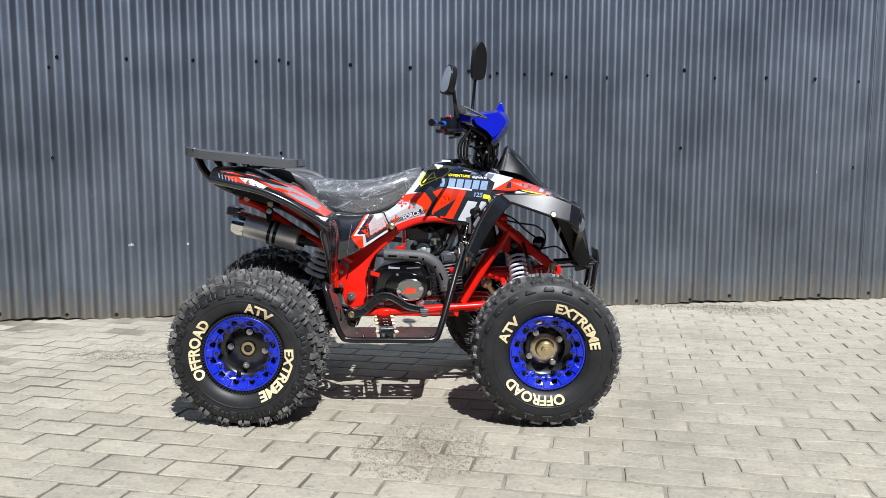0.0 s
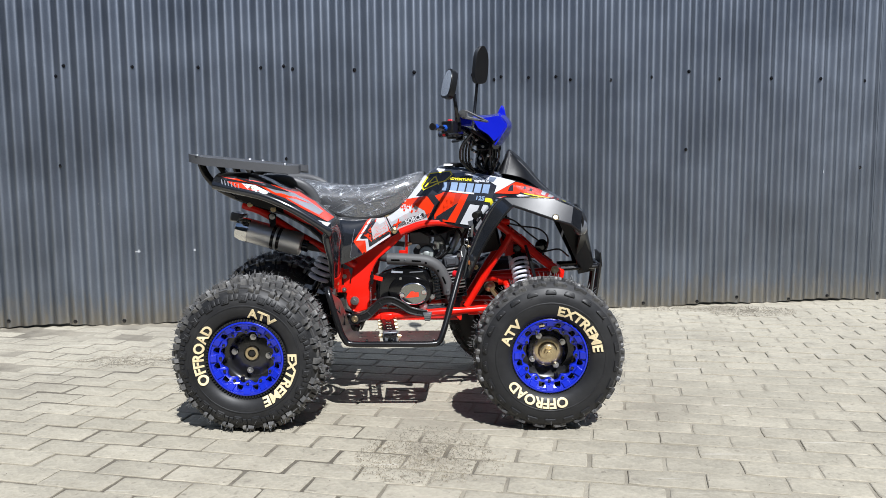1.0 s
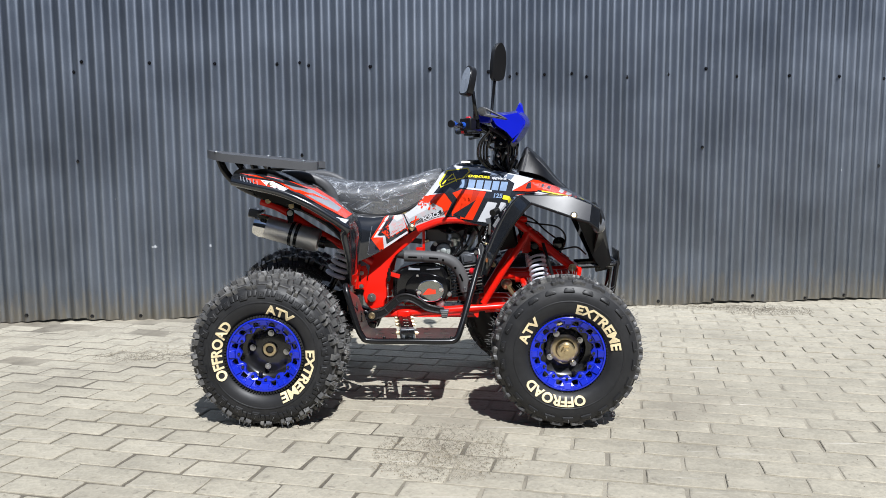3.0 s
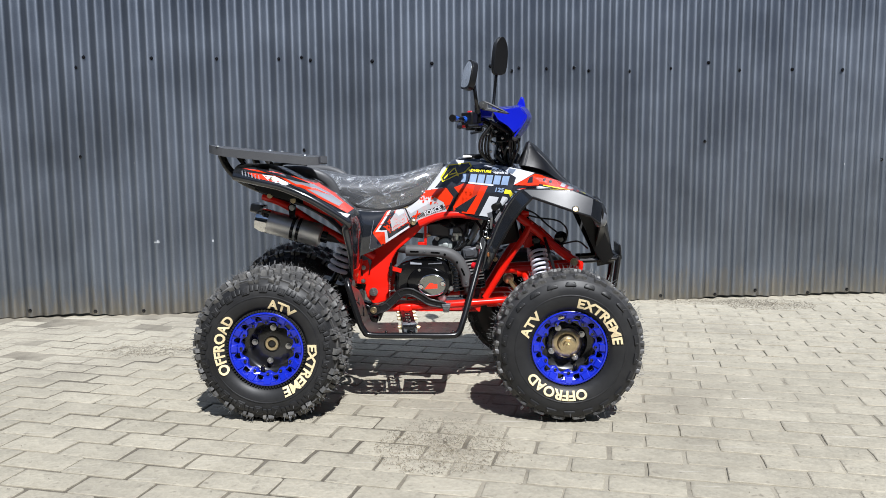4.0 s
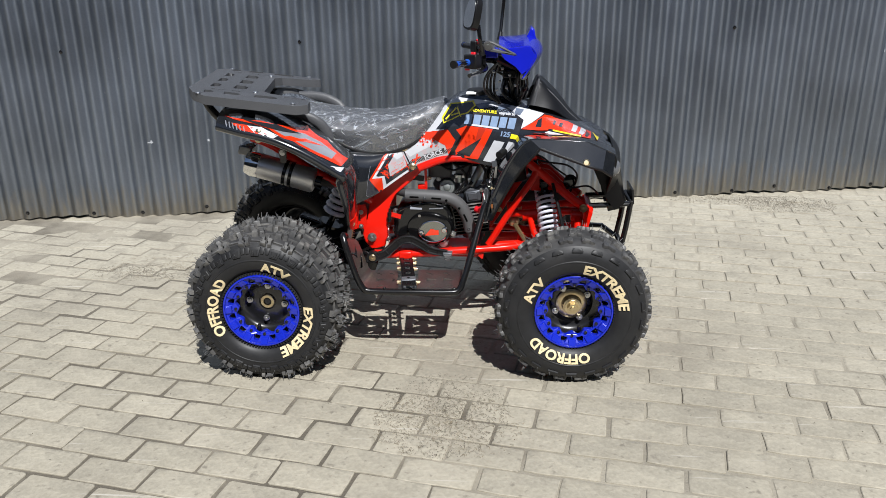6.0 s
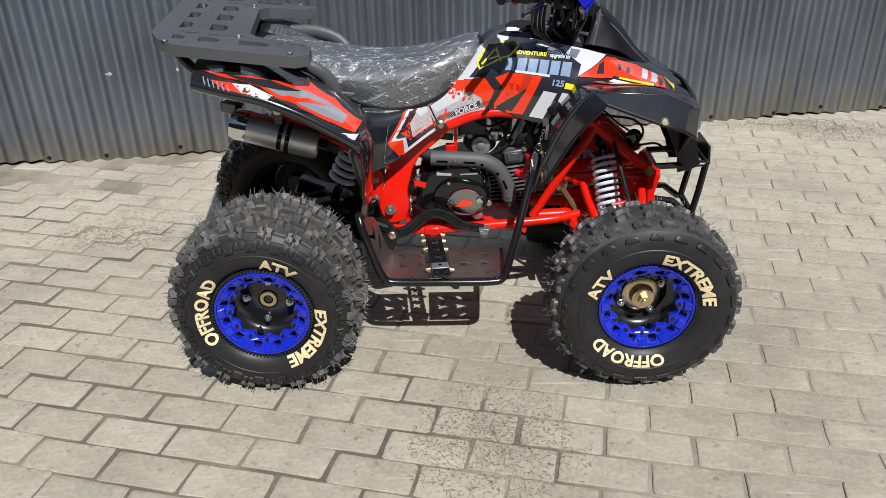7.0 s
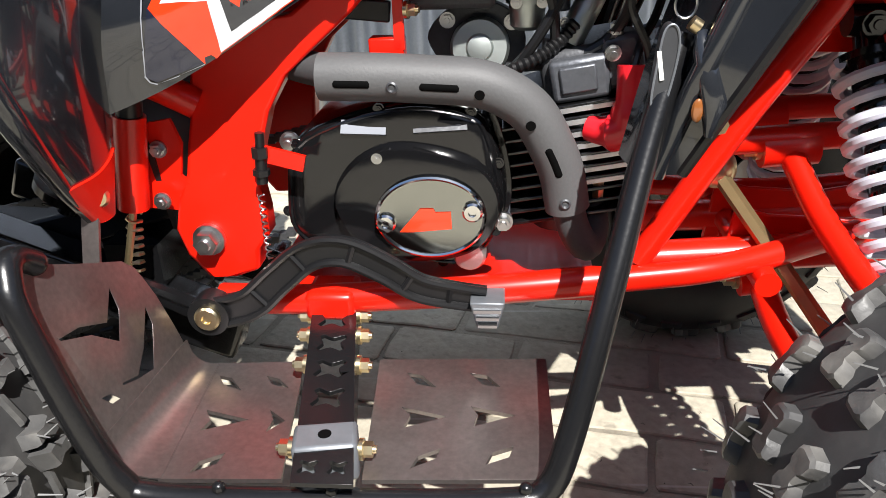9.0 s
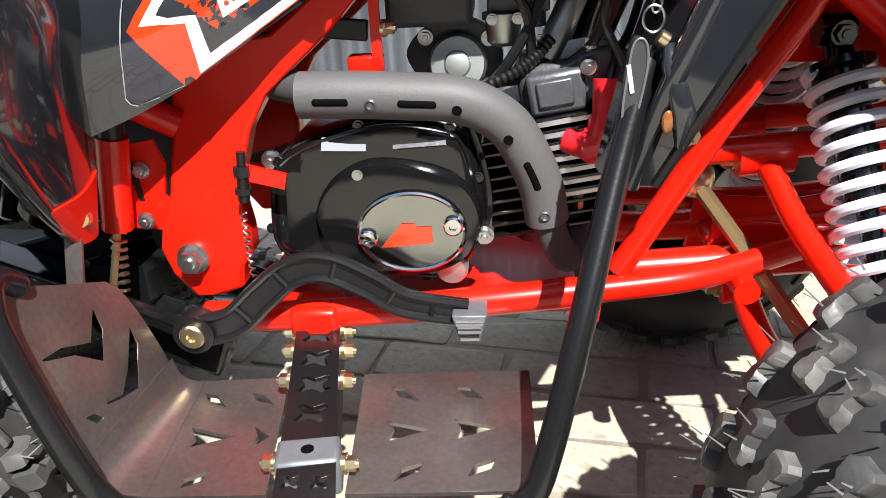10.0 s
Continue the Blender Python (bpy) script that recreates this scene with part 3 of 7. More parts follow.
def make_wheel(radius, half, rim_y, nut_y, rear):
    """rim_y, nut_y: the ring's face and the hub nut's end, from the tyre's middle."""
    rng = random.Random(7 if rear else 8)
    prof = tyre_profile(radius, half)
    tyre = Geo().lathe(prof[:8], n=96).lathe(prof[13:], n=96)
    tread, shoulder, nubs = Geo(), Geo(), Geo()
    height = 0.0165

    def nub(a, st, drop=0.0):
        y, r, dy, dr = on_profile(prof, st)
        up = Vector((math.sin(a) * dy, -dr, math.cos(a) * dy))
        q = Vector((math.sin(a) * r, y, math.cos(a) * r)) + up * (height - drop)
        d = (up + Vector((rng.uniform(-.4, .4), rng.uniform(-.35, .35), rng.uniform(-.4, .4)))).normalized()
        nubs.sweep([q - d * 0.003, q + d * rng.uniform(0.006, 0.016)], [0.0009, 0.0005], 3)
    turn_over = lambda sg, w: w if sg < 0 else [(u, -v) for u, v in reversed(w)]
    if rear:
        n = 21
        s = 2 * math.pi / n
        for k in range(n):
            a = s * k
            for sg in (-1, 1):
                knob(shoulder, prof, a, sg * 0.815, turn_over(sg, wedge(0.038, 0.030)), height * 0.22)
                knob(shoulder, prof, a, sg * 0.83, turn_over(sg, wedge(0.022, 0.018)), height * 0.36)
                for d in (-.13, .13):
                    knob(shoulder, prof, a + s * (0.5 + d), sg * 0.80, turn_over(sg, wedge(0.017, 0.020)), height * 0.20)
                for row, (st, off, w, h, tw) in enumerate(((.63, .5, .039, .033, .05), (.39, .0, .040, .031, -.12), (.14, .5, .038, .029, .12))):
                    j = rng.uniform(-.02, .02)
                    for half_block in split_block(w, h, .0036, .0035):
                        knob(tread, prof, a + s * off, sg * st, turn_over(sg, half_block), height * (.8 if row == 0 else 1) + rng.uniform(-.0015, .0015), sg * tw + j)
                    # tie bars to the next block
                    knob(tread, prof, a + s * (off + .5), sg * (st - .02), rect(.034, .0055), height * .30, sg * tw)
                    for _ in range(7 if row == 0 else 5):
                        nub(a + s * off + rng.uniform(-.095, .095), sg * (st + rng.uniform(-.085, .085)))
                knob(tread, prof, a + s * .5, sg * .50, rect(.006, .026), height * .3)
                nub(a, sg * .83, .006)
    else:
        n = 22
        s = 2 * math.pi / n
        for k in range(n):
            a = s * k
            for sg in (-1, 1):
                knob(shoulder, prof, a, sg * 0.70, turn_over(sg, pad(0.037, 0.015)), height * 0.30)
                knob(tread, prof, a + s / 2, sg * 0.45, bow(0.044, 0.022), height * .58)
                knob(tread, prof, a, sg * .15, bow(.041, .021), height * .62, sg * .10)
                for j in range(3):
                    nub(a + s / 2 + rng.uniform(-.09, .09), sg * rng.uniform(.36, .52))
                    nub(a + rng.uniform(-.07, .07), sg * rng.uniform(.08, .24))
                nub(a + rng.uniform(-.06, .06), sg * 0.74, 0.004)
    # sidewall ribs
    tyre.lathe([(-half * 0.985, 0.181), (-half * 1.012, 0.184), (-half * 1.012, 0.187), (-half * 0.985, 0.190)], n=96)
    y_face = rim_y
    deep = 0.84 if rear else 0.86
    # black dish
    dish = Geo().lathe([(y_face + deep * 0.012, 0.131), (y_face + deep * 0.004, 0.126), (y_face + deep * 0.016, 0.1185), (y_face + deep * 0.052, 0.1150), (y_face + deep * 0.056, 0.1060), (y_face + deep * 0.082, 0.1020),
                        (y_face + deep * 0.094, 0.0920), (y_face + deep * 0.098, 0.0740), (y_face + deep * 0.092, 0.0640), (y_face + deep * 0.092, 0.030), (y_face + deep * 0.12, 0.030), (y_face + deep * 0.12, 0.0)], n=64)
    wheel = part("wheel", dish, RIM_BLACK, quad, "black steel rim with blue beadlock ring and cream-lettered knobbly tyre")
    part("barrel", Geo().lathe([(y_face + 0.02, 0.132), (2 * half * 0.8 + y_face, 0.132), (2 * half * 0.8 + y_face, 0.124), (y_face + 0.10, 0.122)], n=48), BARREL, wheel, "dull black inner rim barrel")
    part("tyre", tyre, RUBBER, wheel, "black off-road tyre carcass with smooth sidewall", sharp=30)
    part("crown", Geo().lathe(prof[7:14], n=96), CROWN, wheel, "dusty grey tyre crown between the blocks", sharp=60)
    tagged(part("tread", tread, TREAD if rear else FRONT_TREAD, wheel, "dusty grey-topped tread blocks", sharp=36), kind="stuff")
    tagged(part("shoulder_tread", shoulder, RUBBER, wheel, "black shoulder lugs", sharp=36), kind="stuff")
    nb = part("rubber_hair", nubs, HAIR, wheel)
    tagged(nb, kind="stuff")
    # blue ring with twelve windows
    ring = Geo()
    n = 12
    holes = []
    for k in range(n):
        a = 2 * math.pi * (k + 0.5) / n
        pol = [(0.0985, -0.112), (0.0985, 0.112), (0.106, 0.100), (0.1118, 0.080), (0.1160, 0.040), (0.1160, -0.040), (0.1118, -0.080), (0.106, -0.100)]
        holes.append([(r * math.sin(a + d), r * math.cos(a + d)) for r, d in pol])
    outline = []
    for k in range(n * 12):
        a = 2 * math.pi * k / (n * 12)
        outline.append((0.1285 * math.sin(a), 0.1285 * math.cos(a)))
    inner = []
    for k in range(n * 12):
        a = 2 * math.pi * k / (n * 12)
        ph = math.cos(n * a)
        inner.append(((0.0882 - 0.0062 * max(-0.9, ph)) * math.sin(a), (0.0882 - 0.0062 * max(-0.9, ph)) * math.cos(a)))

    def fn(u, v, w):
        r = math.hypot(u, v)
        return (u, y_face - 0.004 + w + max(0, 0.115 - r) * 0.60 + 0.0035 * (1 - max(-0.3, math.cos(n * math.atan2(u, v)))) * (r < 0.117), v)
    ring.plate(outline, [inner, *holes], fn, 0.016)
    for k in range(n):
        a = 2 * math.pi * k / n
        m = pose(0, 0, 0, 0, math.degrees(a), 0)
        # raised pad with a pocket on each lobe
        for w0, w1, r0, r1, up in ((.0105, .0115, .1215, .1035, .0075), (.0060, .0078, .1190, .1125, .0052)):
            ring.add([m @ Vector(q) for q in ((-w0, y_face - up, r0), (w0, y_face - up, r0), (w1, y_face - up + .008 * (r0 - r1) / .018, r1), (-w1, y_face - up + .008 * (r0 - r1) / .018, r1),
                                              (-w0 - .003, y_face, r0 + .002), (w0 + .003, y_face, r0 + .002), (w1 + .004, y_face + .010, r1 - .003), (-w1 - .004, y_face + .010, r1 - .003))],
                     [(0, 1, 2, 3), (4, 5, 1, 0), (5, 6, 2, 1), (6, 7, 3, 2), (7, 4, 0, 3)] if up > .006 else [(0, 1, 2, 3)])
    ring.lathe([(y_face + 0.012, 0.1290), (y_face - 0.007, 0.1290), (y_face - 0.008, 0.1275), (y_face - 0.008, 0.1235), (y_face, 0.1215)], n=72)
    part("beadlock_ring", ring, BLUE, wheel, "bright blue scalloped beadlock ring", bevel=0.0012)
    for k in range(n):
        a = 2 * math.pi * k / n
        part("rim_bolt", Geo().lathe([(0.004, 0.0050), (-0.0015, 0.0050), (-0.0020, 0.0040), (0.0015, 0.0030), (0.0015, 0.0)], o=(0.0905 * math.sin(a), y_face + 0.0075, 0.0905 * math.cos(a)), n=10), RIM_BLACK, wheel)
    # toothed bead edge
    teeth = Geo()
    for k in range(84):
        a = 2 * math.pi * k / 84
        teeth.box((0.1345 * math.sin(a), y_face - 0.001, 0.1345 * math.cos(a)), (0.0056, 0.014, 0.0070), (0, math.degrees(a), 0), 0.8)
    teeth.lathe([(y_face + 0.012, 0.146), (y_face + 0.006, 0.1385), (y_face + 0.003, 0.1350), (y_face + 0.003, 0.1290)], n=72)
    part("bead_teeth", teeth, RUBBER, wheel)
    # hub, lug bolts, valve
    if rear:
        hub = Geo().lathe([(y_face + deep * 0.105, 0.036), (nut_y + 0.012, 0.036), (nut_y + 0.006, 0.032), (nut_y + 0.006, 0.0245)], n=32)
        part("hub", hub, ENGINE_BLACK, wheel)
        nut = Geo().lathe([(nut_y + 0.008, 0.026), (nut_y, 0.0255), (nut_y - 0.002, 0.023), (nut_y - 0.002, 0.014), (nut_y + 0.006, 0.0135)], n=24)
        part("hub_nut", nut, BRASS, wheel, "pale zinc-plated axle nut")
        part("spindle", Geo().cyl((0, nut_y + 0.012, 0), (0, nut_y + 0.001, 0), 0.0125, 0.011, n=12), ENGINE_BLACK, wheel)
    else:
        hub = Geo().lathe([(y_face + deep * 0.075, 0.026), (nut_y + 0.030, 0.026), (nut_y + 0.026, 0.024), (nut_y + 0.026, 0.022), (nut_y + 0.030, 0.021), (nut_y + 0.018, 0.019),
                           (nut_y + 0.018, 0.016)], n=32)
        hub.lathe([(y_face + deep * .092, .0), (y_face + deep * .092, .053), (y_face + deep * .082, .053), (y_face + deep * .080, .051), (y_face + deep * .078, .034), (y_face + deep * .072, .031), (nut_y + .018, .0300), (nut_y + .016, .024)], n=36)
        part("hub", hub, BRASS, wheel, "yellow zinc-plated front hub")
        nut = Geo().cyl((0, nut_y + 0.020, 0), (0, nut_y + 0.012, 0), 0.025, n=24).cyl((0, nut_y + 0.012, 0), (0, nut_y + 0.000, 0), 0.017, n=6)
        nut.cyl((0, nut_y + 0.002, 0), (0, nut_y - 0.004, 0), 0.009, 0.008, n=12)
        part("hub_nut", nut, BRASS, wheel, "brassy castle nut")
    for k in range(4):
        a = math.pi / 2 * k + (0.12 if rear else 1.05)
        q = (0.060 * math.sin(a), y_face + deep * 0.090, 0.060 * math.cos(a))
        part("lug_bolt", Geo().bolt(q, (0, -1, 0), 0.0082, 0.016), STEEL, wheel)
    aside = -0.028 if rear else 0.030
    part("valve", Geo().sweep([(aside, y_face + deep * 0.060, -0.102), (aside, y_face + deep * 0.052, -0.092), (aside * .8, y_face + deep * 0.040, -0.068)], [0.0095, 0.0085, 0.0065], 12), RUBBER_HOSE, wheel)

    # raised cream words on the sidewall
    lane = crom([(y, r, 0) for y, r in prof[:7]], 8)

    def word(letters, mid, span):
        vs, fs = text_faces(letters, 0.0445)
        lo, hi = min(q[0] for q in vs), max(q[0] for q in vs)
        out = []
        for x, y, _ in vs:
            r = 0.1460 + y
            a = radians(mid + span * ((x - lo) / (hi - lo) - 0.5))
            i = next((k for k, q in enumerate(lane) if q.y >= r), len(lane) - 1)
            p, q = lane[i - 1], lane[i]
            yy = p.x + (q.x - p.x) * (r - p.y) / max(1e-9, q.y - p.y)
            out.append((r * math.sin(a), yy - 0.0032, r * math.cos(a)))
        part("sidewall_lettering", Geo().add(out, fs), CREAM, wheel, "raised cream letters", thick=0.0015, recalc=False)
    if rear:
        word("ATV", 22, 36)
        word("EXTREME", 121, 75)
        word("OFFROAD", -84, 77)
    else:
        word("ATV", -58, 35)
        word("EXTREME", 46, 75)
        word("OFFROAD", 198, 78)
    return wheel


AXLE_R, AXLE_F = (-0.52, 0.262), (0.52, 0.264)
WHEEL_TURN = 1.5
rear_wheel = make_wheel(0.270, 0.140, -0.121, -0.045, True)
rear_wheel.matrix_basis = pose(AXLE_R[0] * UNIT, -0.388 * UNIT, AXLE_R[1] * UNIT, 0, 0, WHEEL_TURN)
copy_thing(rear_wheel, pose(-0.614 * UNIT, 0.377 * UNIT, AXLE_R[1] * UNIT, 0, 40, 180 + WHEEL_TURN))
front_wheel = make_wheel(0.266, 0.098, -0.069, -0.045, False)
front_wheel.matrix_basis = pose(AXLE_F[0] * UNIT, -0.40 * UNIT, AXLE_F[1] * UNIT, 0, 0, WHEEL_TURN)
copy_thing(front_wheel, pose(0.402 * UNIT, 0.406 * UNIT, AXLE_F[1] * UNIT, 0, 25, 180 + WHEEL_TURN))

# -- seat --
ST = [(-0.56, 0.884, 0.850, 0.095), (-0.50, 0.878, 0.835, 0.125), (-0.40, 0.858, 0.800, 0.140), (-0.31, 0.843, 0.757, 0.146), (-0.22, 0.836, 0.722, 0.145),
      (-0.13, 0.842, 0.718, 0.137), (-0.05, 0.859, 0.742, 0.122), (0.02, 0.880, 0.790, 0.096), (0.062, 0.889, 0.838, 0.072), (0.084, 0.872, 0.864, 0.045)]


def seat_grid(grow=0.0):
    rows = []
    for x, zt, zb, hw in ST:
        hw, zt = hw + grow, zt + grow
        r = [(hw * 0.93, zb), (hw, zb * 0.55 + zt * 0.45), (hw * 0.93, zt - 0.028), (hw * 0.66, zt - 0.005)]
        rows.append([(x, -y, z) for y, z in r] + [(x, 0, zt)] + [(x, y, z) for y, z in reversed(r)])
    return rows


seat = part("seat", Geo().sheet(seat_grid(), 5, 4), SEAT, quad, "black vinyl saddle", thick=0.006)
base_rows = [(x, -hw * 0.96, zb - 0.001) for x, zt, zb, hw in ST]
part("piping", Geo().tube(base_rows, 0.006, 8), BLACK_PLASTIC, seat)
part("piping", Geo().tube([(x, -y, z) for x, y, z in base_rows], 0.006, 8), BLACK_PLASTIC, seat)

# -- tank and side cover: one black shell across the bike --
TANK = [  # x, (low y, z), (middle y, z), (top y, z), crown z
    (-0.268, (-0.205, 0.535), (-0.212, 0.63), (-0.175, 0.722), 0.70), (-0.18, (-0.172, 0.570), (-0.182, 0.640), (-0.140, 0.714), 0.70),
    (-0.08, (-0.126, 0.628), (-0.120, 0.690), (-0.102, 0.733), 0.72), (0.00, (-0.117, 0.670), (-0.118, 0.735), (-0.088, 0.782), 0.77),
    (0.075, (-0.120, 0.695), (-0.112, 0.795), (-0.067, 0.870), 0.865), (0.14, (-0.125, 0.699), (-0.115, 0.810), (-0.056, 0.902), 0.912),
    (0.24, (-0.143, 0.676), (-0.130, 0.800), (-0.056, 0.893), 0.906), (0.33, (-0.172, 0.70), (-0.145, 0.806), (-0.058, 0.879), 0.892),
    (0.42, (-0.198, 0.765), (-0.140, 0.818), (-0.058, 0.858), 0.870), (0.50, (-0.200, 0.775), (-0.135, 0.806), (-0.056, 0.828), 0.842),
    (0.58, (-0.190, 0.770), (-0.120, 0.782), (-0.050, 0.785), 0.800), (0.655, (-0.150, 0.748), (-0.10, 0.750), (-0.040, 0.748), 0.755)]
tank_rows = [[(x, *lo), (x, *mi), (x, *to), (x, 0, c), (x, -to[0], to[1]), (x, -mi[0], mi[1]), (x, -lo[0], lo[1])] for x, lo, mi, to, c in TANK]
tank_geo = Geo().sheet(tank_rows, 6, 5)
tank_cover = part("tank_cover", tank_geo, GLOSS_BLACK, quad, "gloss black tank cover with red, white and grey graphics", thick=0.006)

# -- front fenders: a smooth top and leg, and a flat faceted flare along the outer crease --
FF = [[(.205, -.160, .495), (.210, -.190, .495), (.224, -.216, .497)],
      [(.228, -.150, .585), (.236, -.190, .590), (.250, -.236, .585)],
      [(.262, -.140, .675), (.272, -.190, .682), (.288, -.242, .680)],
      [(.308, -.120, .752), (.322, -.190, .762), (.336, -.256, .764)],
      [(.345, -.120, .785), (.356, -.200, .794), (.372, -.268, .796)],
      [(.460, -.120, .785), (.458, -.200, .794), (.460, -.268, .794)],
      [(.556, -.120, .773), (.554, -.200, .786), (.551, -.266, .789)],
      [(.632, -.110, .752), (.630, -.190, .762), (.621, -.270, .762)],
      [(.655, -.100, .742), (.662, -.180, .745), (.655, -.246, .742)]]
FF_LIP = [(.244, -.225, .500), (.278, -.250, .577), (.325, -.262, .664), (.367, -.283, .727), (.405, -.280, .768), (.467, -.2895, .747), (.563, -.2975, .714), (.610, -.2965, .700), (.648, -.268, .672)]
ff_geo = Geo().sheet(FF, 5, 5)
ff_crease, ff_lip = crom([r[2] for r in FF[:5]], 6) + [Vector(r[2]) for r in FF[5:]], crom(FF_LIP[:5], 6) + [Vector(q) for q in FF_LIP[5:]]
for side in (1, -1):
    near = lambda pts: [(q.x, q.y * side, q.z) for q in pts]
    fender = part("front_fender", ff_geo if side > 0 else ff_geo.flipped(), GLOSS_BLACK, quad, "gloss black front mudguard", thick=0.006)
    n_ff = len(ff_crease)
    part("flare", Geo().add(near(ff_crease) + near(ff_lip), [(k, k + 1, n_ff + k + 1, n_ff + k)[::side] for k in range(n_ff - 1)]), GLOSS_BLACK, fender, sharp=7, thick=0.005)
    part("crease_bead", Geo().sweep(near(ff_crease), [.0095 - .0067 * max(0, min(1, (k - 12) / 12)) for k in range(n_ff)], 12), GLOSS_BLACK, fender)
    part("rim_bead", Geo().sweep(near(ff_lip), 0.0050, 8), BLACK_PLASTIC, fender)
    fender_fr = fender if side > 0 else fender_fr

# -- rear fenders --
RF = [[(-.665, -.160, .884), (-.668, -.220, .893), (-.668, -.290, .884), (-.662, -.352, .862), (-.655, -.360, .846)],
      [(-.570, -.145, .868), (-.570, -.210, .890), (-.570, -.300, .881), (-.570, -.368, .850), (-.570, -.378, .824)],
      [(-.480, -.140, .846), (-.480, -.205, .868), (-.480, -.298, .859), (-.480, -.368, .829), (-.480, -.378, .802)],
      [(-.390, -.140, .800), (-.390, -.200, .826), (-.390, -.292, .821), (-.390, -.366, .792), (-.392, -.376, .764)],
      [(-.310, -.145, .752), (-.310, -.205, .776), (-.310, -.285, .776), (-.312, -.360, .747), (-.316, -.370, .718)],
      [(-.250, -.160, .712), (-.245, -.215, .722), (-.243, -.280, .725), (-.248, -.350, .702), (-.256, -.358, .672)],
      [(-.226, -.185, .660), (-.224, -.225, .666), (-.230, -.280, .672), (-.252, -.333, .668), (-.270, -.345, .656)],
      [(-.236, -.190, .595), (-.232, -.222, .592), (-.233, -.262, .586), (-.246, -.305, .580), (-.259, -.315, .572)],
      [(-.244, -.196, .525), (-.242, -.212, .518), (-.244, -.235, .511), (-.254, -.258, .507), (-.263, -.264, .502)],
      [(-.254, -.204, .457), (-.254, -.208, .456), (-.256, -.214, .455), (-.260, -.220, .455), (-.264, -.222, .456)]]
rf_geo = Geo().sheet(RF, 5, 4)
fender_rr = part("rear_fender", rf_geo, GLOSS_BLACK, quad, "gloss black rear mudguard with red and grey graphics", thick=0.007)
part("rear_fender", rf_geo.flipped(), GLOSS_BLACK, quad, "gloss black rear mudguard with red and grey graphics", thick=0.007)
foot_rows = [[Vector(p).lerp(Vector(q), k) + Vector((.0045, -.0012, 0)) for p, q in zip(RF[-2], RF[-1])] for k in (.12, .4, .7, 1.0)]
part("leg_foot", Geo().sheet(foot_rows, 4, 4), RED, fender_rr, "red foot of the mudguard leg", thick=.003)
for sg, panel in ((-1, fender_rr), (1, bpy.data.objects["rear_fender.001"])):
    edge = [Vector(r[3]).lerp(Vector(r[4]), .62) + Vector((0, .004, 0)) for r in RF]
    part("rolled_lip", Geo().tube([(q.x, -sg * q.y if sg > 0 else q.y, q.z) for q in edge], [.0155] * 30 + [.0155 - .0007 * k for k in range(16)], 12), GLOSS_BLACK, panel)
part("tail_bracket", Geo().plate([(-.668, .842), (-.60, .835), (-.47, .805), (-.455, .765), (-.52, .762), (-.60, .785)], [], lambda u, v, w: (u, -.20 - w, v), .006), BLACK_PLASTIC, quad, bevel=.001)
part("tail_plate", Geo().plate([(-.46, .79), (-.36, .745), (-.30, .70), (-.25, .63), (-.27, .615), (-.345, .69), (-.42, .72), (-.455, .735)], [], lambda u, v, w: (u, -.165 - w, v), .008), RED, quad, "red rear subframe plate", bevel=.002)
part("tail_cover", Geo().sheet([[(-.66, -.16, .884), (-.665, 0, .892), (-.66, .16, .884)], [(-.57, -.145, .868), (-.57, 0, .87), (-.57, .145, .868)],
                                [(-.48, -.14, .846), (-.48, 0, .83), (-.48, .14, .846)]], 3, 4), BLACK_PLASTIC, quad, thick=0.006)

part("splash_guard", Geo().sheet([[(-.63, -.20, .80), (-.63, 0, .80), (-.63, .20, .80)], [(-.45, -.19, .735), (-.45, 0, .735), (-.45, .19, .735)], [(-.33, -.16, .65), (-.33, 0, .65), (-.33, .16, .65)],
                                  [(-.255, -.13, .52), (-.255, 0, .52), (-.255, .13, .52)], [(-.24, -.11, .40), (-.24, 0, .40), (-.24, .11, .40)]], 3, 3), BLACK_PLASTIC, quad, "black inner splash guard", thick=.006)
# -- rear rack --
rack_out = [(-.772, -.255), (-.745, -.318), (-.70, -.345), (-.40, -.350), (-.362, -.325), (-.358, -.262), (-.385, -.235), (-.50, -.205), (-.525, -.17),
            (-.530, .17), (-.505, .205), (-.385, .235), (-.358, .262), (-.362, .325), (-.40, .350), (-.70, .345), (-.745, .318), (-.772, .255)]
rack_holes = []
for sg in (-1, 1):
    for x0, x1 in ((-.715, -.680), (-.648, -.590), (-.545, -.465)):
        h = [(x0, .262), (x1 - .02, .262), (x1, .278), (x1 - .006, .302), (x0 + .004, .306)]
        rack_holes.append([(x, sg * y) for x, y in h])
    for x0 in (-.45, -.42, -.39):
        rack_holes.append([(x0, sg * .247), (x0 + .018, sg * .247), (x0 + .018, sg * .254), (x0, sg * .254)])
    for x0 in (-.70, -.63):
        rack_holes.append([(x0, sg * .222), (x0 + .03, sg * .222), (x0 + .03, sg * .232), (x0, sg * .232)])
for y0, y1 in ((-.175, -.100), (-.040, .040), (.100, .175)):
    for x0, x1 in ((-.715, -.685), (-.635, -.590)):
        rack_holes.append([(x0, y0), (x1 - .015, y0), (x1, y0 + .015), (x1, y1 - .015), (x1 - .015, y1), (x0, y1)])
rack_fn = lambda u, v, w: (u - 0.16 * (v + 0.31), v, 0.936 - (u + 0.77) * 0.105 - 0.008 * min(1, max(0, (abs(v) - 0.30) / 0.05)) + w)
rack = part("luggage_rack", Geo().plate(rack_out, rack_holes, rack_fn, 0.029), RACK_BLACK, quad, "black ribbed rear luggage rack", bevel=0.0095)
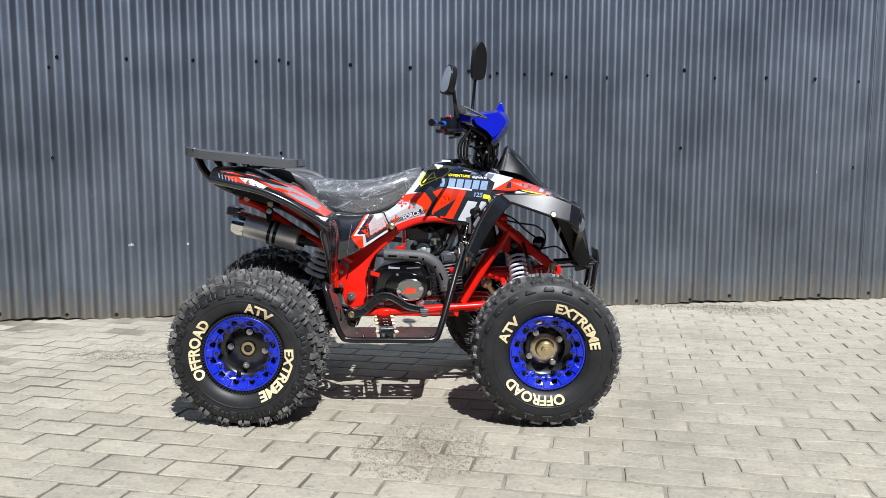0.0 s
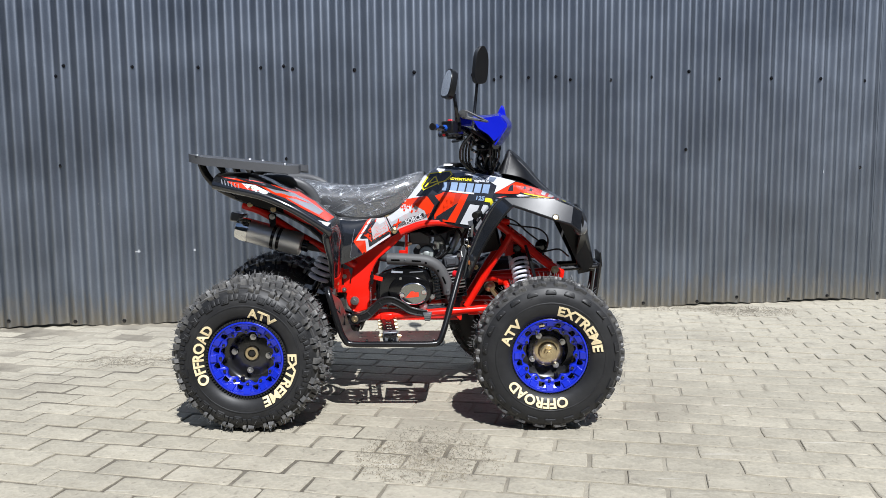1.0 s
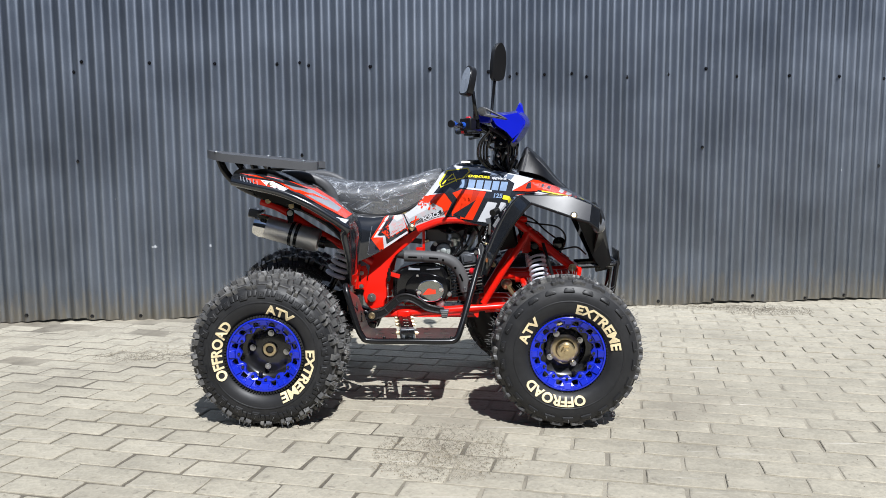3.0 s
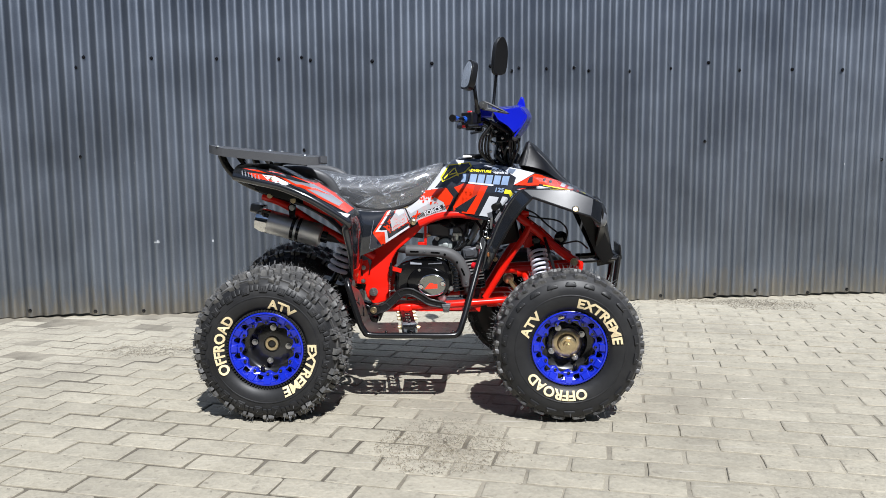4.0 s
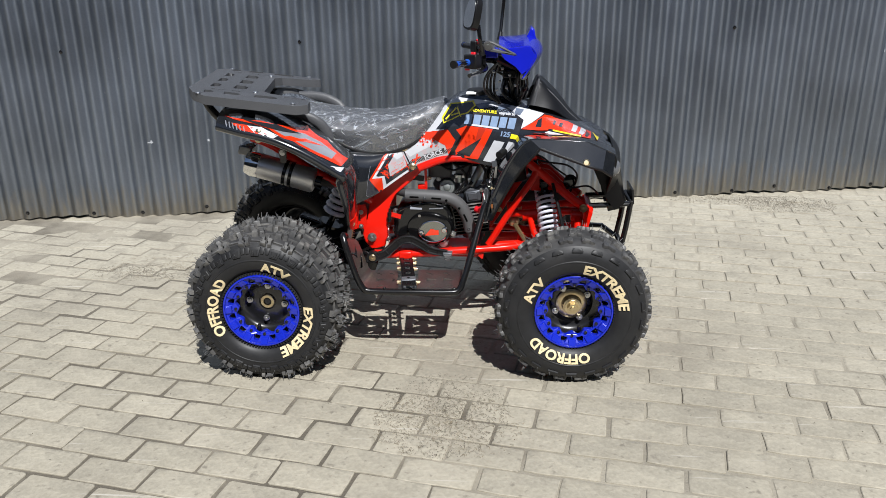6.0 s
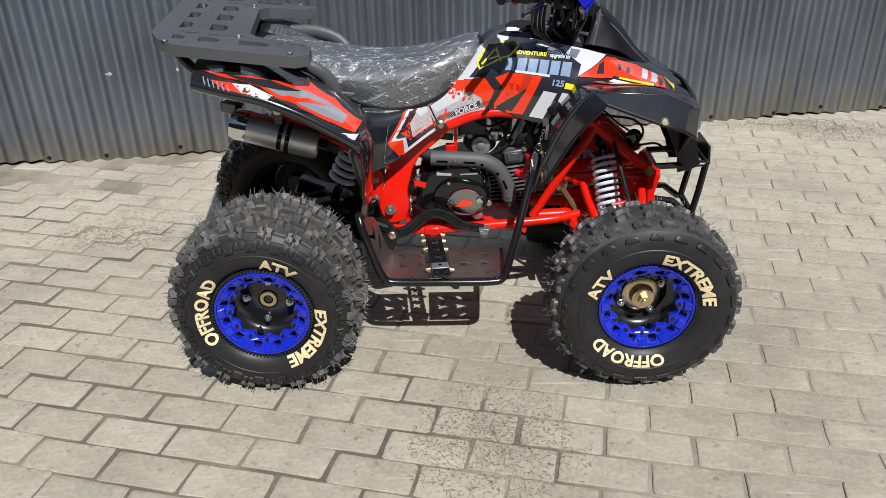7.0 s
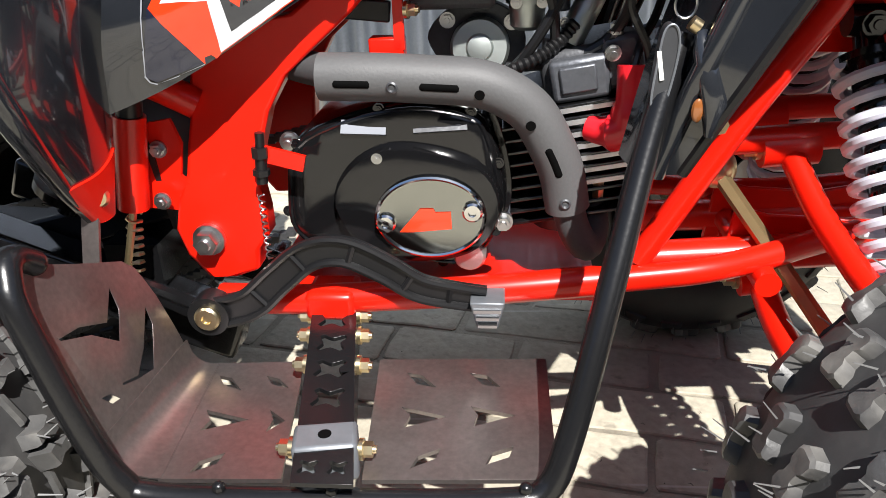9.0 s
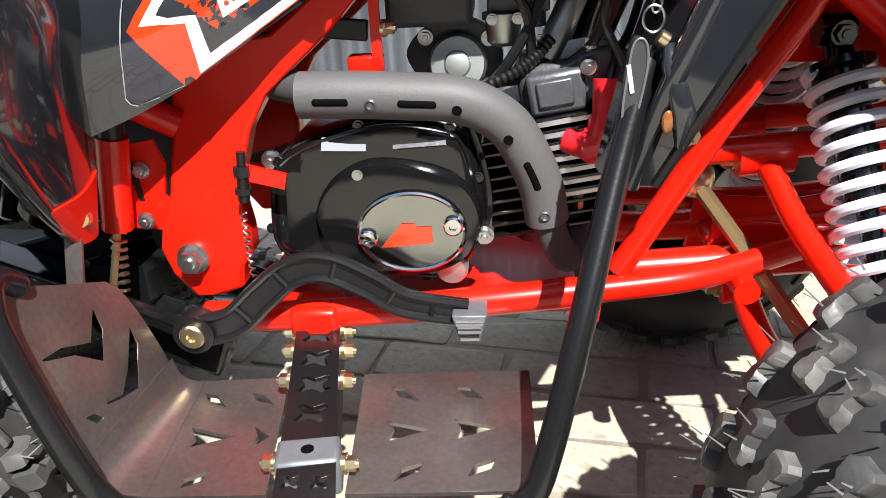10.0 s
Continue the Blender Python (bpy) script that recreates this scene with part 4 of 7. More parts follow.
for x, y in ((-.725, -.325), (-.41, -.33), (-.725, .325), (-.41, .33), (-.55, -.215), (-.55, .215)):
    part("bolt", Geo().lathe([(0, .009), (.003, .008), (.005, 0)], o=rack_fn(x, y, .0292), axis=(0, 0, 1), n=10), STEEL, rack)
for sg in (-1, 1):
    part("strut", Geo().tube([(-.755, sg * .20, .930), (-.735, sg * .20, .885), (-.70, sg * .195, .845), (-.64, sg * .18, .808), (-.54, sg * .15, .768), (-.44, sg * .12, .735)],
                             0.014, 10), TUBE_BLACK, rack)
    part("strut", Geo().tube([(-.70, sg * .17, .925), (-.665, sg * .17, .88), (-.62, sg * .165, .825)], 0.012, 8), TUBE_BLACK, rack)
    # grab handles beside the seat
    part("grab_handle", Geo().sweep(crom([(-.52, sg * .195, .868), (-.44, sg * .192, .866), (-.372, sg * .184, .842), (-.338, sg * .172, .800), (-.325, sg * .160, .735)], 5),
                                    0.0155, 12, squash=(0.8, 1.2)), RACK_BLACK, quad)

# -- decals: flat shapes drawn in side view (x, z), laid on a panel --
from mathutils.bvhtree import BVHTree


def tree_of(g):
    return BVHTree.FromPolygons([Vector(q) for q in g.v], g.f)


TANK_TREE, RF_TREE, FF_TREE = tree_of(tank_geo), tree_of(rf_geo), tree_of(ff_geo)


def lay(g, tree, verts, faces, lift, come=(0, 1, 0), top=False):
    """Splits the faces finely and drops the points on the panel, seen from the side."""
    bm = bmesh.new()
    vs = [bm.verts.new((x, 0, z)) for x, z in verts]
    for f in faces:
        try:
            bm.faces.new([vs[i] for i in f])
        except ValueError:
            pass
    bmesh.ops.triangulate(bm, faces=bm.faces)
    for _ in range(7):
        long = [e for e in bm.edges if e.calc_length() > 0.010]
        if not long:
            break
        bmesh.ops.subdivide_edges(bm, edges=long, cuts=1)
        bmesh.ops.triangulate(bm, faces=[f for f in bm.faces if len(f.verts) > 3])
    come = Vector(come)
    place = {}
    for v in bm.verts:
        o = Vector((v.co.x, v.co.z, 2)) if top else Vector((v.co.x, 0, v.co.z)) - come * 1.5
        hit, nrm, _, _ = tree.ray_cast(o, come)
        if hit:
            n = nrm if nrm.dot(come) < 0 else -nrm
            place[v] = hit + n * (lift + 0.0043)
    out, order = [], {}
    for v, q in place.items():
        order[v] = len(out)
        out.append(q)
    g.add(out, [tuple(order[v] for v in f.verts) for f in bm.faces if all(v in place for v in f.verts)])
    bm.free()
    return g


def decal(panel, tree, polys, material, lift=0.0006, label="", come=(0, 1, 0), top=False):
    for poly in polys:
        g = lay(Geo(), tree, poly, [tuple(range(len(poly)))], lift, (0, 0, -1) if top else come, top)
        if g.f:
            part("decal", g, material, panel, label, recalc=False)


def dots(panel, tree, rounds, material, lift):
    """Many small printed dots as one sheet of print."""
    g = Geo()
    for x, z, r in rounds:
        lay(g, tree, ring_points(x, z, r, r * .95, 7), [tuple(range(7))], lift)
    tagged(part("halftone", g, material, panel, recalc=False), kind="stuff")


def writing(panel, tree, words, x, z, size, turn, material, lift=0.0024, shear=0.25, stretch=1.0, come=(0, 1, 0)):
    vs, fs = text_faces(words, size, shear)
    c, s = math.cos(radians(turn)), math.sin(radians(turn))
    g = lay(Geo(), tree, [(x + (a * c * stretch - b * s), z + (a * s * stretch + b * c)) for a, b, _ in vs], fs, lift, come)
    return part("lettering", g, material, panel, recalc=False)


def strip(a, b, w, lean=0.0):
    """A bar from a to b with its height w, leaning."""
    a, b = Vector(a), Vector(b)
    d = (b - a).normalized()
    n = Vector((-d.y, d.x)) * w
    k = d * lean * w
    return [tuple(a), tuple(b), tuple(b + n + k), tuple(a + n + k)]

# -- frame --
gusset = [(.047, .696), (.012, .668), (-.039, .614), (-.108, .556), (-.128, .522), (-.138, .486), (-.142, .450), (-.137, .425), (-.137, .400), (-.149, .384), (-.152, .360), (-.175, .352),
          (-.207, .351), (-.226, .376), (-.234, .405), (-.227, .436), (-.216, .462), (-.213, .488), (-.208, .515), (-.206, .545), (-.195, .60), (-.100, .612), (-.03, .665), (.03, .705)]
frame_ob = part("frame", Geo().plate(gusset, [], lambda u, v, w: (u, -0.066 - w - 0.028 * max(0, min(1, (0.56 - v) / 0.13)), v), 0.030), RED, quad, "glossy red tubular steel frame", bevel=0.009)
part("frame_plate", Geo().plate(gusset, [], lambda u, v, w: (u, 0.110 + w + 0.02 * max(0, min(1, (0.6 - v) / 0.2)), v), 0.030), RED, frame_ob, bevel=0.009)
# lower edge of the tank, a red tube
for sg in (-1, 1):
    part("frame_tube", Geo().tube([(-.02, sg * .122, .660), (.06, sg * .118, .690), (.13, sg * .116, .698), (.20, sg * .112, .690), (.30, sg * .10, .690), (.40, sg * .09, .70)], 0.015, 12), RED, frame_ob)
    part("frame_tube", Geo().tube([(-.19, sg * .140, .336), (-.10, sg * .145, .338), (.03, sg * .145, .346), (.10, sg * .143, .351), (.174, sg * .138, .356), (.245, sg * .131, .360), (.302, sg * .122, .363), (.36, sg * .10, .366), (.45, sg * .07, .378), (.60, sg * .06, .40)], [.0155] * 22 + [.0135] * 24, 12), RED, frame_ob)
    part("frame_tube", Geo().tube([(.232, sg * .122, .372), (.248, sg * .12, .397), (.327, sg * .115, .527), (.384, sg * .11, .612), (.41, sg * .10, .665)], 0.0125, 12), RED, frame_ob)
    part("frame_tube", Geo().tube([(.345, sg * .10, .700), (.43, sg * .10, .632), (.52, sg * .095, .555), (.575, sg * .085, .515)], 0.0155, 12), RED, frame_ob)
    part("frame_tube", Geo().tube([(.24, sg * .06, .345), (.36, sg * .055, .350), (.56, sg * .05, .360)], 0.019, 12), RED, frame_ob)
    part("frame_tube", Geo().tube([(.30, sg * .055, .472), (.40, sg * .055, .478), (.56, sg * .05, .486)], 0.014, 12), RED, frame_ob)
    part("frame_tube", Geo().tube([(-.62, sg * .13, .770), (-.536, sg * .14, .738), (-.407, sg * .145, .656), (-.264, sg * .12, .572), (-.20, sg * .10, .53)], 0.0155, 12), RED, frame_ob)
    part("rail_tab", Geo().plate([(.182, .350), (.218, .352), (.214, .322), (.207, .322)], [], lambda u, v, w: (u, sg * (.130 + w), v), .006), RED, frame_ob)
    part("frame_bolt", Geo().bolt((.575, sg * .105, .512), (0, sg, 0), 0.011, 0.016), BRASS, frame_ob)
# front bulkhead
part("bulkhead", Geo().plate([(.335, .325), (.60, .335), (.605, .50), (.575, .52), (.555, .48), (.545, .40), (.46, .385), (.38, .39), (.345, .40)], [],
                             lambda u, v, w: (u, -0.045 + w, v), 0.006), RED, frame_ob, bevel=0.002)
part("bulkhead", Geo().plate([(.335, .325), (.60, .335), (.605, .50), (.575, .52), (.555, .48), (.545, .40), (.46, .385), (.38, .39), (.345, .40)], [],
                             lambda u, v, w: (u, 0.039 + w, v), 0.006), RED, frame_ob, bevel=0.002)
part("cross_tube", Geo().cyl((.36, -.13, .35), (.36, .13, .35), 0.013), RED, frame_ob)
part("cross_tube", Geo().cyl((.60, -.08, .50), (.60, .08, .50), 0.014), RED, frame_ob)
part("front_gusset", Geo().plate([(.575, .40), (.605, .41), (.598, .44), (.612, .50), (.575, .525)], [], lambda u, v, w: (u, -0.075 - w, v), 0.03), RED, frame_ob, bevel=0.006)
part("engine_skid", Geo().box((.02, 0, .318), (.36, .20, .006)), RED, frame_ob)
# pivot plate bolt and rear hangers
part("pivot_bolt", Geo().bolt((-.199, -.124, .396), (0, -1, 0), 0.0125, 0.022), STEEL, frame_ob, "zinc-plated pivot bolt")
part("hanger_bolt", Geo().lathe([(0, .010), (.004, .010), (.008, .007), (.008, 0)], o=(-.252, -.220, .479), axis=(.5, -1, .1), n=16), BRASS, frame_ob)
# master cylinder with its spring
mc = part("master_cylinder", Geo().cyl((-.253, -.134, .528), (-.268, -.134, .434), 0.0155, n=16), RED, quad, "red rear brake master cylinder")
part("cap", Geo().cyl((-.250, -.134, .550), (-.253, -.134, .528), 0.0125, n=12), BLACK_PLASTIC, mc)
part("bracket", Geo().plate([(-.285, .51), (-.222, .52), (-.214, .495), (-.220, .462), (-.205, .445), (-.225, .425), (-.285, .43)], [], lambda u, v, w: (u, -.114 - w, v), 0.005), RED, mc)
for p in ((-.238, -.119, .490), (-.238, -.130, .440)):
    part("bolt", Geo().bolt(p, (0, -1, 0), 0.0066, 0.010), STEEL, mc)
coil = [(-.269 - .0002 * k + .0075 * math.cos(k * 0.9), -.134 + .0075 * math.sin(k * 0.9), .428 - .0013 * k) for k in range(50)]
part("spring", Geo().sweep(coil, 0.0016, 6), BRASS, mc, "small brass return spring")
part("rod", Geo().cyl((-.268, -.134, .434), (-.284, -.150, .360), 0.004, n=8), BRASS, mc)
part("clevis", Geo().box((-.284, -.152, .362), (.014, .014, .03)), BRASS, mc)

# -- engine --
def side_plate(outline, y0, y1):
    return Geo().plate(outline, [], lambda u, v, w: (u, y0 + (y1 - y0) * w, v), 1.0)


def smooth_loop(pts, n=4):
    p = [Vector((*q, 0)) for q in pts]
    p = p[-2:] + p + p[:3]
    out = []
    for i in range(2, len(p) - 3):
        a, b, c, d = p[i - 1:i + 3]
        for k in range(n):
            t = k / n
            q = 0.5 * ((2 * b) + (c - a) * t + (2 * a - 5 * b + 4 * c - d) * t * t + (3 * b - a - 3 * c + d) * t ** 3)
            out.append((q.x, q.y))
    return out


case = smooth_loop([(-.108, .491), (-.121, .444), (-.119, .394), (-.074, .372), (.008, .364), (.065, .359), (.096, .395), (.104, .437), (.091, .500), (.072, .522), (.014, .531), (-.053, .518)])
engine = part("engine", side_plate([(u * 1.02 + .003, v) for u, v in case], -.070, .10), ENGINE_BLACK, quad, "black air-cooled single-cylinder engine", bevel=0.006)
cover_rows = []
for k, (sc, y) in enumerate(((1.0, -.062), (0.99, -.094), (0.965, -.104), (0.90, -.110), (0.80, -.111))):
    cover_rows.append([(-.006 + (u + .006) * sc, y, .446 + (v - .446) * sc) for u, v in case])
g = Geo()
n = len(case)
for r in cover_rows:
    g.v += r
g.f = [(k * n + i, k * n + (i + 1) % n, (k + 1) * n + (i + 1) % n, (k + 1) * n + i) for k in range(4) for i in range(n)] + [tuple(range(4 * n, 5 * n))]
part("clutch_cover", g, ENGINE_BLACK, engine, "glossy black crankcase cover")
bulge = smooth_loop([(-.068, .430), (-.052, .470), (-.013, .492), (.042, .487), (.086, .466), (.100, .425), (.078, .385), (.030, .371), (-.035, .378)])
g = Geo()
for sc, y in ((1.0, -.108), (0.985, -.121), (0.95, -.127), (0.8, -.129)):
    g.v += [(.012 + (u - .012) * sc, y, .43 + (v - .43) * sc) for u, v in bulge]
n = len(bulge)
g.f = [(k * n + i, k * n + (i + 1) % n, (k + 1) * n + (i + 1) % n, (k + 1) * n + i) for k in range(3) for i in range(n)] + [tuple(range(3 * n, 4 * n))]
part("clutch_bulge", g, ENGINE_BLACK, engine)
oval = part("inspection_cover", Geo().plate(ring_points(.030, .4235, .0545, .0425, 48), [], lambda u, v, w: (u, -.128 - w, v), 0.006), OVAL_STEEL, engine, "polished oval cover with a red emblem", bevel=0.0015)
part("oval_rim", Geo().sweep([(x, -.134, z) for x, z in ring_points(.030, .4235, .0525, .0405, 48)] + [(.0825, -.134, .4235)], 0.0022, 6), CHROME, oval)
part("emblem", Geo().plate([(-.001, .4085), (.020, .4330), (.033, .4330), (.035, .4290), (.050, .4295), (.0505, .4120), (.012, .4085)], [], lambda u, v, w: (u, -.1345 - w, v), 0.001), D_RED, oval, "plain red emblem")
for p in ((-.014, -.134, .418), (.071, -.134, .430)):
    part("screw", Geo().lathe([(0, .010), (.004, .010), (.006, .008), (.006, .004), (.003, .0035), (.003, 0)], o=p, axis=(0, -1, 0), n=14), CHROME, oval)
for p in ((.100, -.10, .406), (.000, -.080, .508), (-.112, -.095, .490), (-.02, -.1285, .482)):
    part("case_bolt", Geo().bolt(p, (0, -1, 0), 0.0075 if p[1] > -.12 else .004, 0.014 if p[1] > -.12 else .004), STEEL, engine)
for k in range(0, len(case), 6):
    u, v = case[k]
    part("case_screw", Geo().bolt((-.006 + (u + .006) * .965, -.1035, .446 + (v - .446) * .965), (0, -1, 0), .0042, .005), ENGINE_BLACK, engine)
part("ridge", Geo().sweep([(-.006 + (u + .006) * .93, -.1085, .446 + (v - .446) * .93) for u, v in case] + [(-.006 + (case[0][0] + .006) * .93, -.1085, .446 + (case[0][1] - .446) * .93)], .0022, 6), ENGINE_BLACK, engine)
part("drain_boss", Geo().lathe([(0, .017), (.05, .017), (.055, .014), (.056, 0)], o=(.066, -.06, .372), axis=(0, -1, 0), n=24), SATIN, engine)
part("serial_label", Geo().box((-.034, -.1095, .507), (.044, .014, .004), (55, 2, 0)), D_GREY, engine, "silvery sticker with small print")
part("serial_label", Geo().box((.040, -.1080, .508), (.052, .013, .004), (52, -3, 0)), DARK_ALLOY, engine, "dark metal serial plate")
part("label_bar", Geo().box((.040, -.1098, .5095), (.040, .004, .0006), (52, -3, 0)), D_BLACK, engine)
# upright cylinder with fins
lean = -9
for k in range(10):
    z = .398 + .0128 * k
    part("cooling_fin", Geo().box((.172 - .0014 * k, .0, z), (.128, .135, .0042), (0, lean, 0)), ENGINE_BLACK, engine, bevel=.0012)
    if k > 2:
        part("fin_edge", Geo().box((.198 - .0014 * k, -.062, z + .0006), (.072, .014, .0046), (0, lean, 0)), SATIN, engine, "bright machined fin edge")
part("barrel", Geo().cyl((.175, 0, .37), (.158, 0, .53), .043, n=20), DARK_ALLOY, engine)
head = part("cylinder_head", Geo().box((.186, .004, .546), (.098, .112, .050), (0, lean, 0)), DARK_ALLOY, engine, "cast alloy cylinder head", bevel=0.008)
part("valve_cap", Geo().box((.175, -.054, .540), (.058, .020, .042), (0, lean, 0)), ALLOY, engine, bevel=0.005)
part("valve_cap_panel", Geo().box((.173, -.065, .541), (.036, .006, .026), (0, lean, 0)), ALLOY, engine, bevel=0.002)
part("valve_cap", Geo().box((.216, -.036, .556), (.044, .044, .052), (0, lean, 0), .86), ALLOY, engine, bevel=0.006)
part("cap_bolt", Geo().bolt((.208, -.048, .581), (0, 0, 1), .0062, .012), STEEL, engine)
part("rocker_stub", Geo().cyl((.150, -.035, .560), (.150, -.035, .577), .012, n=16), ALLOY, engine)
part("oil_union", Geo().cyl((.198, -.060, .416), (.198, -.060, .440), .0062, n=6), BRASS, engine)
for x, z in ((.232, .545), (.236, .50), (.205, .565)):
    part("head_bolt", Geo().bolt((x, -.06, z), (0, -1, 0), 0.006, 0.012), STEEL, engine)
# spark plug cap and lead
part("plug_cap", Geo().sweep(crom([(.186, -.062, .492), (.206, -.075, .490), (.221, -.080, .500), (.223, -.078, .530), (.223, -.074, .556)], 4), [.0140] * 4 + [.0190] * 7 + [.0150] * 6, 14), RED_RUBBER, engine, "red spark plug cap")
part("plug", Geo().cyl((.165, -.045, .494), (.188, -.063, .492), 0.0075, n=10), STEEL, engine)
part("ignition_lead", Geo().tube([(.223, -.074, .55), (.232, -.06, .575), (.25, -.03, .60), (.27, 0, .66)], 0.0045, 8), RUBBER_HOSE, engine)
# inner cover behind the carburettor, and the electrics ahead of it
part("inner_cover", Geo().box((.110, .072, .672), (.280, .050, .090), (0, 4, 0)), BLACK_PLASTIC, quad, "black plastic inner cover", bevel=.016)
part("electrics_box", Geo().box((.325, .060, .615), (.085, .040, .100), (0, -12, 0)), BLACK_PLASTIC, quad, "black plastic electrics box", bevel=.010)
# starter, intake, carburettor
part("starter", Geo().lathe([(-.03, .0285), (.028, .0285), (.030, .030), (.048, .030), (.053, .027), (.0535, .014), (.057, .012), (.058, .006), (.058, 0)], o=(.076, .012, .562), axis=(0, -1, .12), n=32), ZINC, engine, "bright cylindrical starter motor")
part("starter_flange", Geo().plate(smooth_loop([(.022, .575), (.040, .600), (.075, .612), (.110, .598), (.122, .565), (.095, .54), (.045, .545)]), [], lambda u, v, w: (u, -.02 + w, v), 0.02), DARK_ALLOY, engine, bevel=0.003)
for x, z in ((.043, .593), (.108, .590)):
    part("flange_screw", Geo().bolt((x, -.022, z), (0, -1, 0), .006, .007), STEEL, engine)
carb = part("carburettor", Geo().box((.138, -.012, .634), (.062, .05, .036)).cyl((.155, -.02, .600), (.155, -.02, .640), .011, n=14), ALLOY, quad, "cast carburettor with float bowl", bevel=0.002)
part("float_bowl", Geo().lathe([(-.016, 0), (-.016, .012), (-.012, .0165), (.010, .0185), (.010, .0215), (.016, .0215), (.018, 0)], o=(.123, -.030, .600), axis=(0, 0, 1), n=26), ZINC, carb, "pale zinc float bowl")
for x, y, z in ((.112, -.050, .612), (.137, -.050, .612), (.160, -.034, .590)):
    part("screw", Geo().bolt((x, y, z), (0, -1, 0), .0042, .006), STEEL, carb)
part("intake_pipe", Geo().tube([(.215, -.004, .668), (.198, -.014, .636), (.182, -.024, .604), (.164, -.030, .570)], 0.0140, 14), ZINC, carb, "dull cast intake pipe")
ribbed = crom([(.170, -.045, .592), (.152, -.050, .573), (.130, -.056, .559), (.100, -.060, .547)], 10)
part("ribbed_hose", Geo().sweep(ribbed, [.0072 if k % 2 else .0056 for k in range(len(ribbed))], 12), RUBBER_HOSE, carb, "black ribbed breather hose")
for pts, r in (([(.172, -.04, .69), (.160, -.052, .635), (.148, -.056, .605), (.125, -.056, .568), (.105, -.05, .545)], .0052), ([(.10, -.06, .665), (.14, -.06, .63), (.150, -.05, .58), (.145, -.04, .53)], .005),
               ([(.19, -.05, .68), (.22, -.06, .63), (.205, -.05, .58), (.16, -.045, .555), (.12, -.045, .55)], .0055), ([(.05, -.06, .66), (.10, -.07, .64), (.16, -.06, .66), (.22, -.04, .68)], .004),
               ([(.24, -.08, .68), (.215, -.085, .62), (.235, -.08, .57), (.25, -.05, .5)], .004)):
    part("hose", Geo().tube(pts, r, 8), RUBBER_HOSE, carb)
airbox = part("air_box", Geo().box((.05, 0, .632), (.085, .11, .05)), RACK_BLACK, quad, "black textured air box", bevel=0.006)
part("bracket", Geo().plate([(-.004, .575), (.006, .575), (.006, .70), (-.004, .70)], [], lambda u, v, w: (u, -.075 - w, v), 0.006), RED, airbox)
part("bracket", Geo().box((-.012, -.070, .574), (.034, .022, .024)), RED, airbox, bevel=.002)
part("bolt", Geo().bolt((.008, -.080, .612), (1, -.2, 0), .0062, .014), BRASS, airbox)
part("stay", Geo().box((-.045, -.078, .614), (.078, .008, .020), (0, 6, 0)), BLACK_PLASTIC, airbox, bevel=.002)

# -- exhaust --
shield_path = [(-.071, -.110, .557), (-.035, -.112, .5565), (-.005, -.112, .5555), (.034, -.112, .553), (.073, -.111, .5495), (.101, -.1085, .5395), (.127, -.104, .519), (.145, -.1005, .488), (.1575, -.096, .456), (.1645, -.0925, .4185)]
exhaust = part("exhaust", Geo().tube([(.185, -.03, .42), (.196, -.05, .385), (.186, -.085, .372), (.170, -.092, .400), (.1575, -.094, .456), (.145, -.098, .488), (.127, -.102, .519), (.101, -.106, .5395),
                                      (.034, -.108, .553), (-.04, -.104, .5565), (-.09, -.078, .559), (-.15, -.045, .566), (-.24, -.06, .582), (-.33, -.125, .602), (-.39, -.155, .617)], 0.0165, 14), SHIELD_BLACK, quad,
               "matt black exhaust header and brushed silencer")
# near-black colour that stands for the shade inside openings
SLOT_SHADE = mat("recess_shade_black", (0.002, 0.002, 0.002), 0.9, vary=0.05, bump=0, specular=0.05)
sp = crom(shield_path, 6)
sh = Geo()
sh.sweep(sp, [0.0225] * len(sp), 20, caps=True)
shield = part("heat_shield", sh, SHIELD_GREY, exhaust, "matt grey-black slotted heat shield")


def on_shield(t, side=0.0):
    i = min(int(t), len(sp) - 2)
    q = sp[i] + (sp[i + 1] - sp[i]) * (t - i)
    d = (sp[i + 1] - sp[i]).normalized()
    return q, d


# slots are not cut: black bars and discs paint their dark insides
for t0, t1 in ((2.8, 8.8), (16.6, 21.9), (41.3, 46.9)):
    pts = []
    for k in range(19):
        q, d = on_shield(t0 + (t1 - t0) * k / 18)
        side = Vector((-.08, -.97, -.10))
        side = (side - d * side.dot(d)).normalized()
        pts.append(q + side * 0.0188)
    part("slot", Geo().sweep(pts, [.0040] + [.0050] * 17 + [.0040], 10), SLOT_SHADE, shield)
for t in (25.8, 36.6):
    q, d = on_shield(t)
    part("slot", Geo().cyl(q + Vector((-.003, -.0185, -.004)), q + Vector((-.0033, -.0227, -.0045)), .0048, n=12), SLOT_SHADE, shield)
for t in (12.9, 51.5):
    q, d = on_shield(t)
    part("screw", Geo().lathe([(0, .0056), (.002, .0056), (.003, .004), (.0012, .0024), (.0012, 0)], o=q + Vector((-.001, -.0208, -.0042)), axis=(0, -1, 0), n=12), DARK_ALLOY, shield)
m0, m1 = Vector((-.626, -.162, .684)), Vector((-.390, -.158, .617))
md = (m1 - m0).normalized()
L = (m1 - m0).length
part("silencer", Geo().lathe([(.035, .0450), (L - .012, .0450), (L - .004, .040), (L, .020)], o=m0, axis=md, n=40), SATIN, exhaust, "brushed steel silencer can")
part("end_cap", Geo().lathe([(.038, .0462), (.010, .0462), (-.010, .040), (-.014, .032), (-.012, .024), (.03, .021), (.03, 0)], o=m0, axis=md, n=36), CHROME, exhaust, "polished silencer end cap")
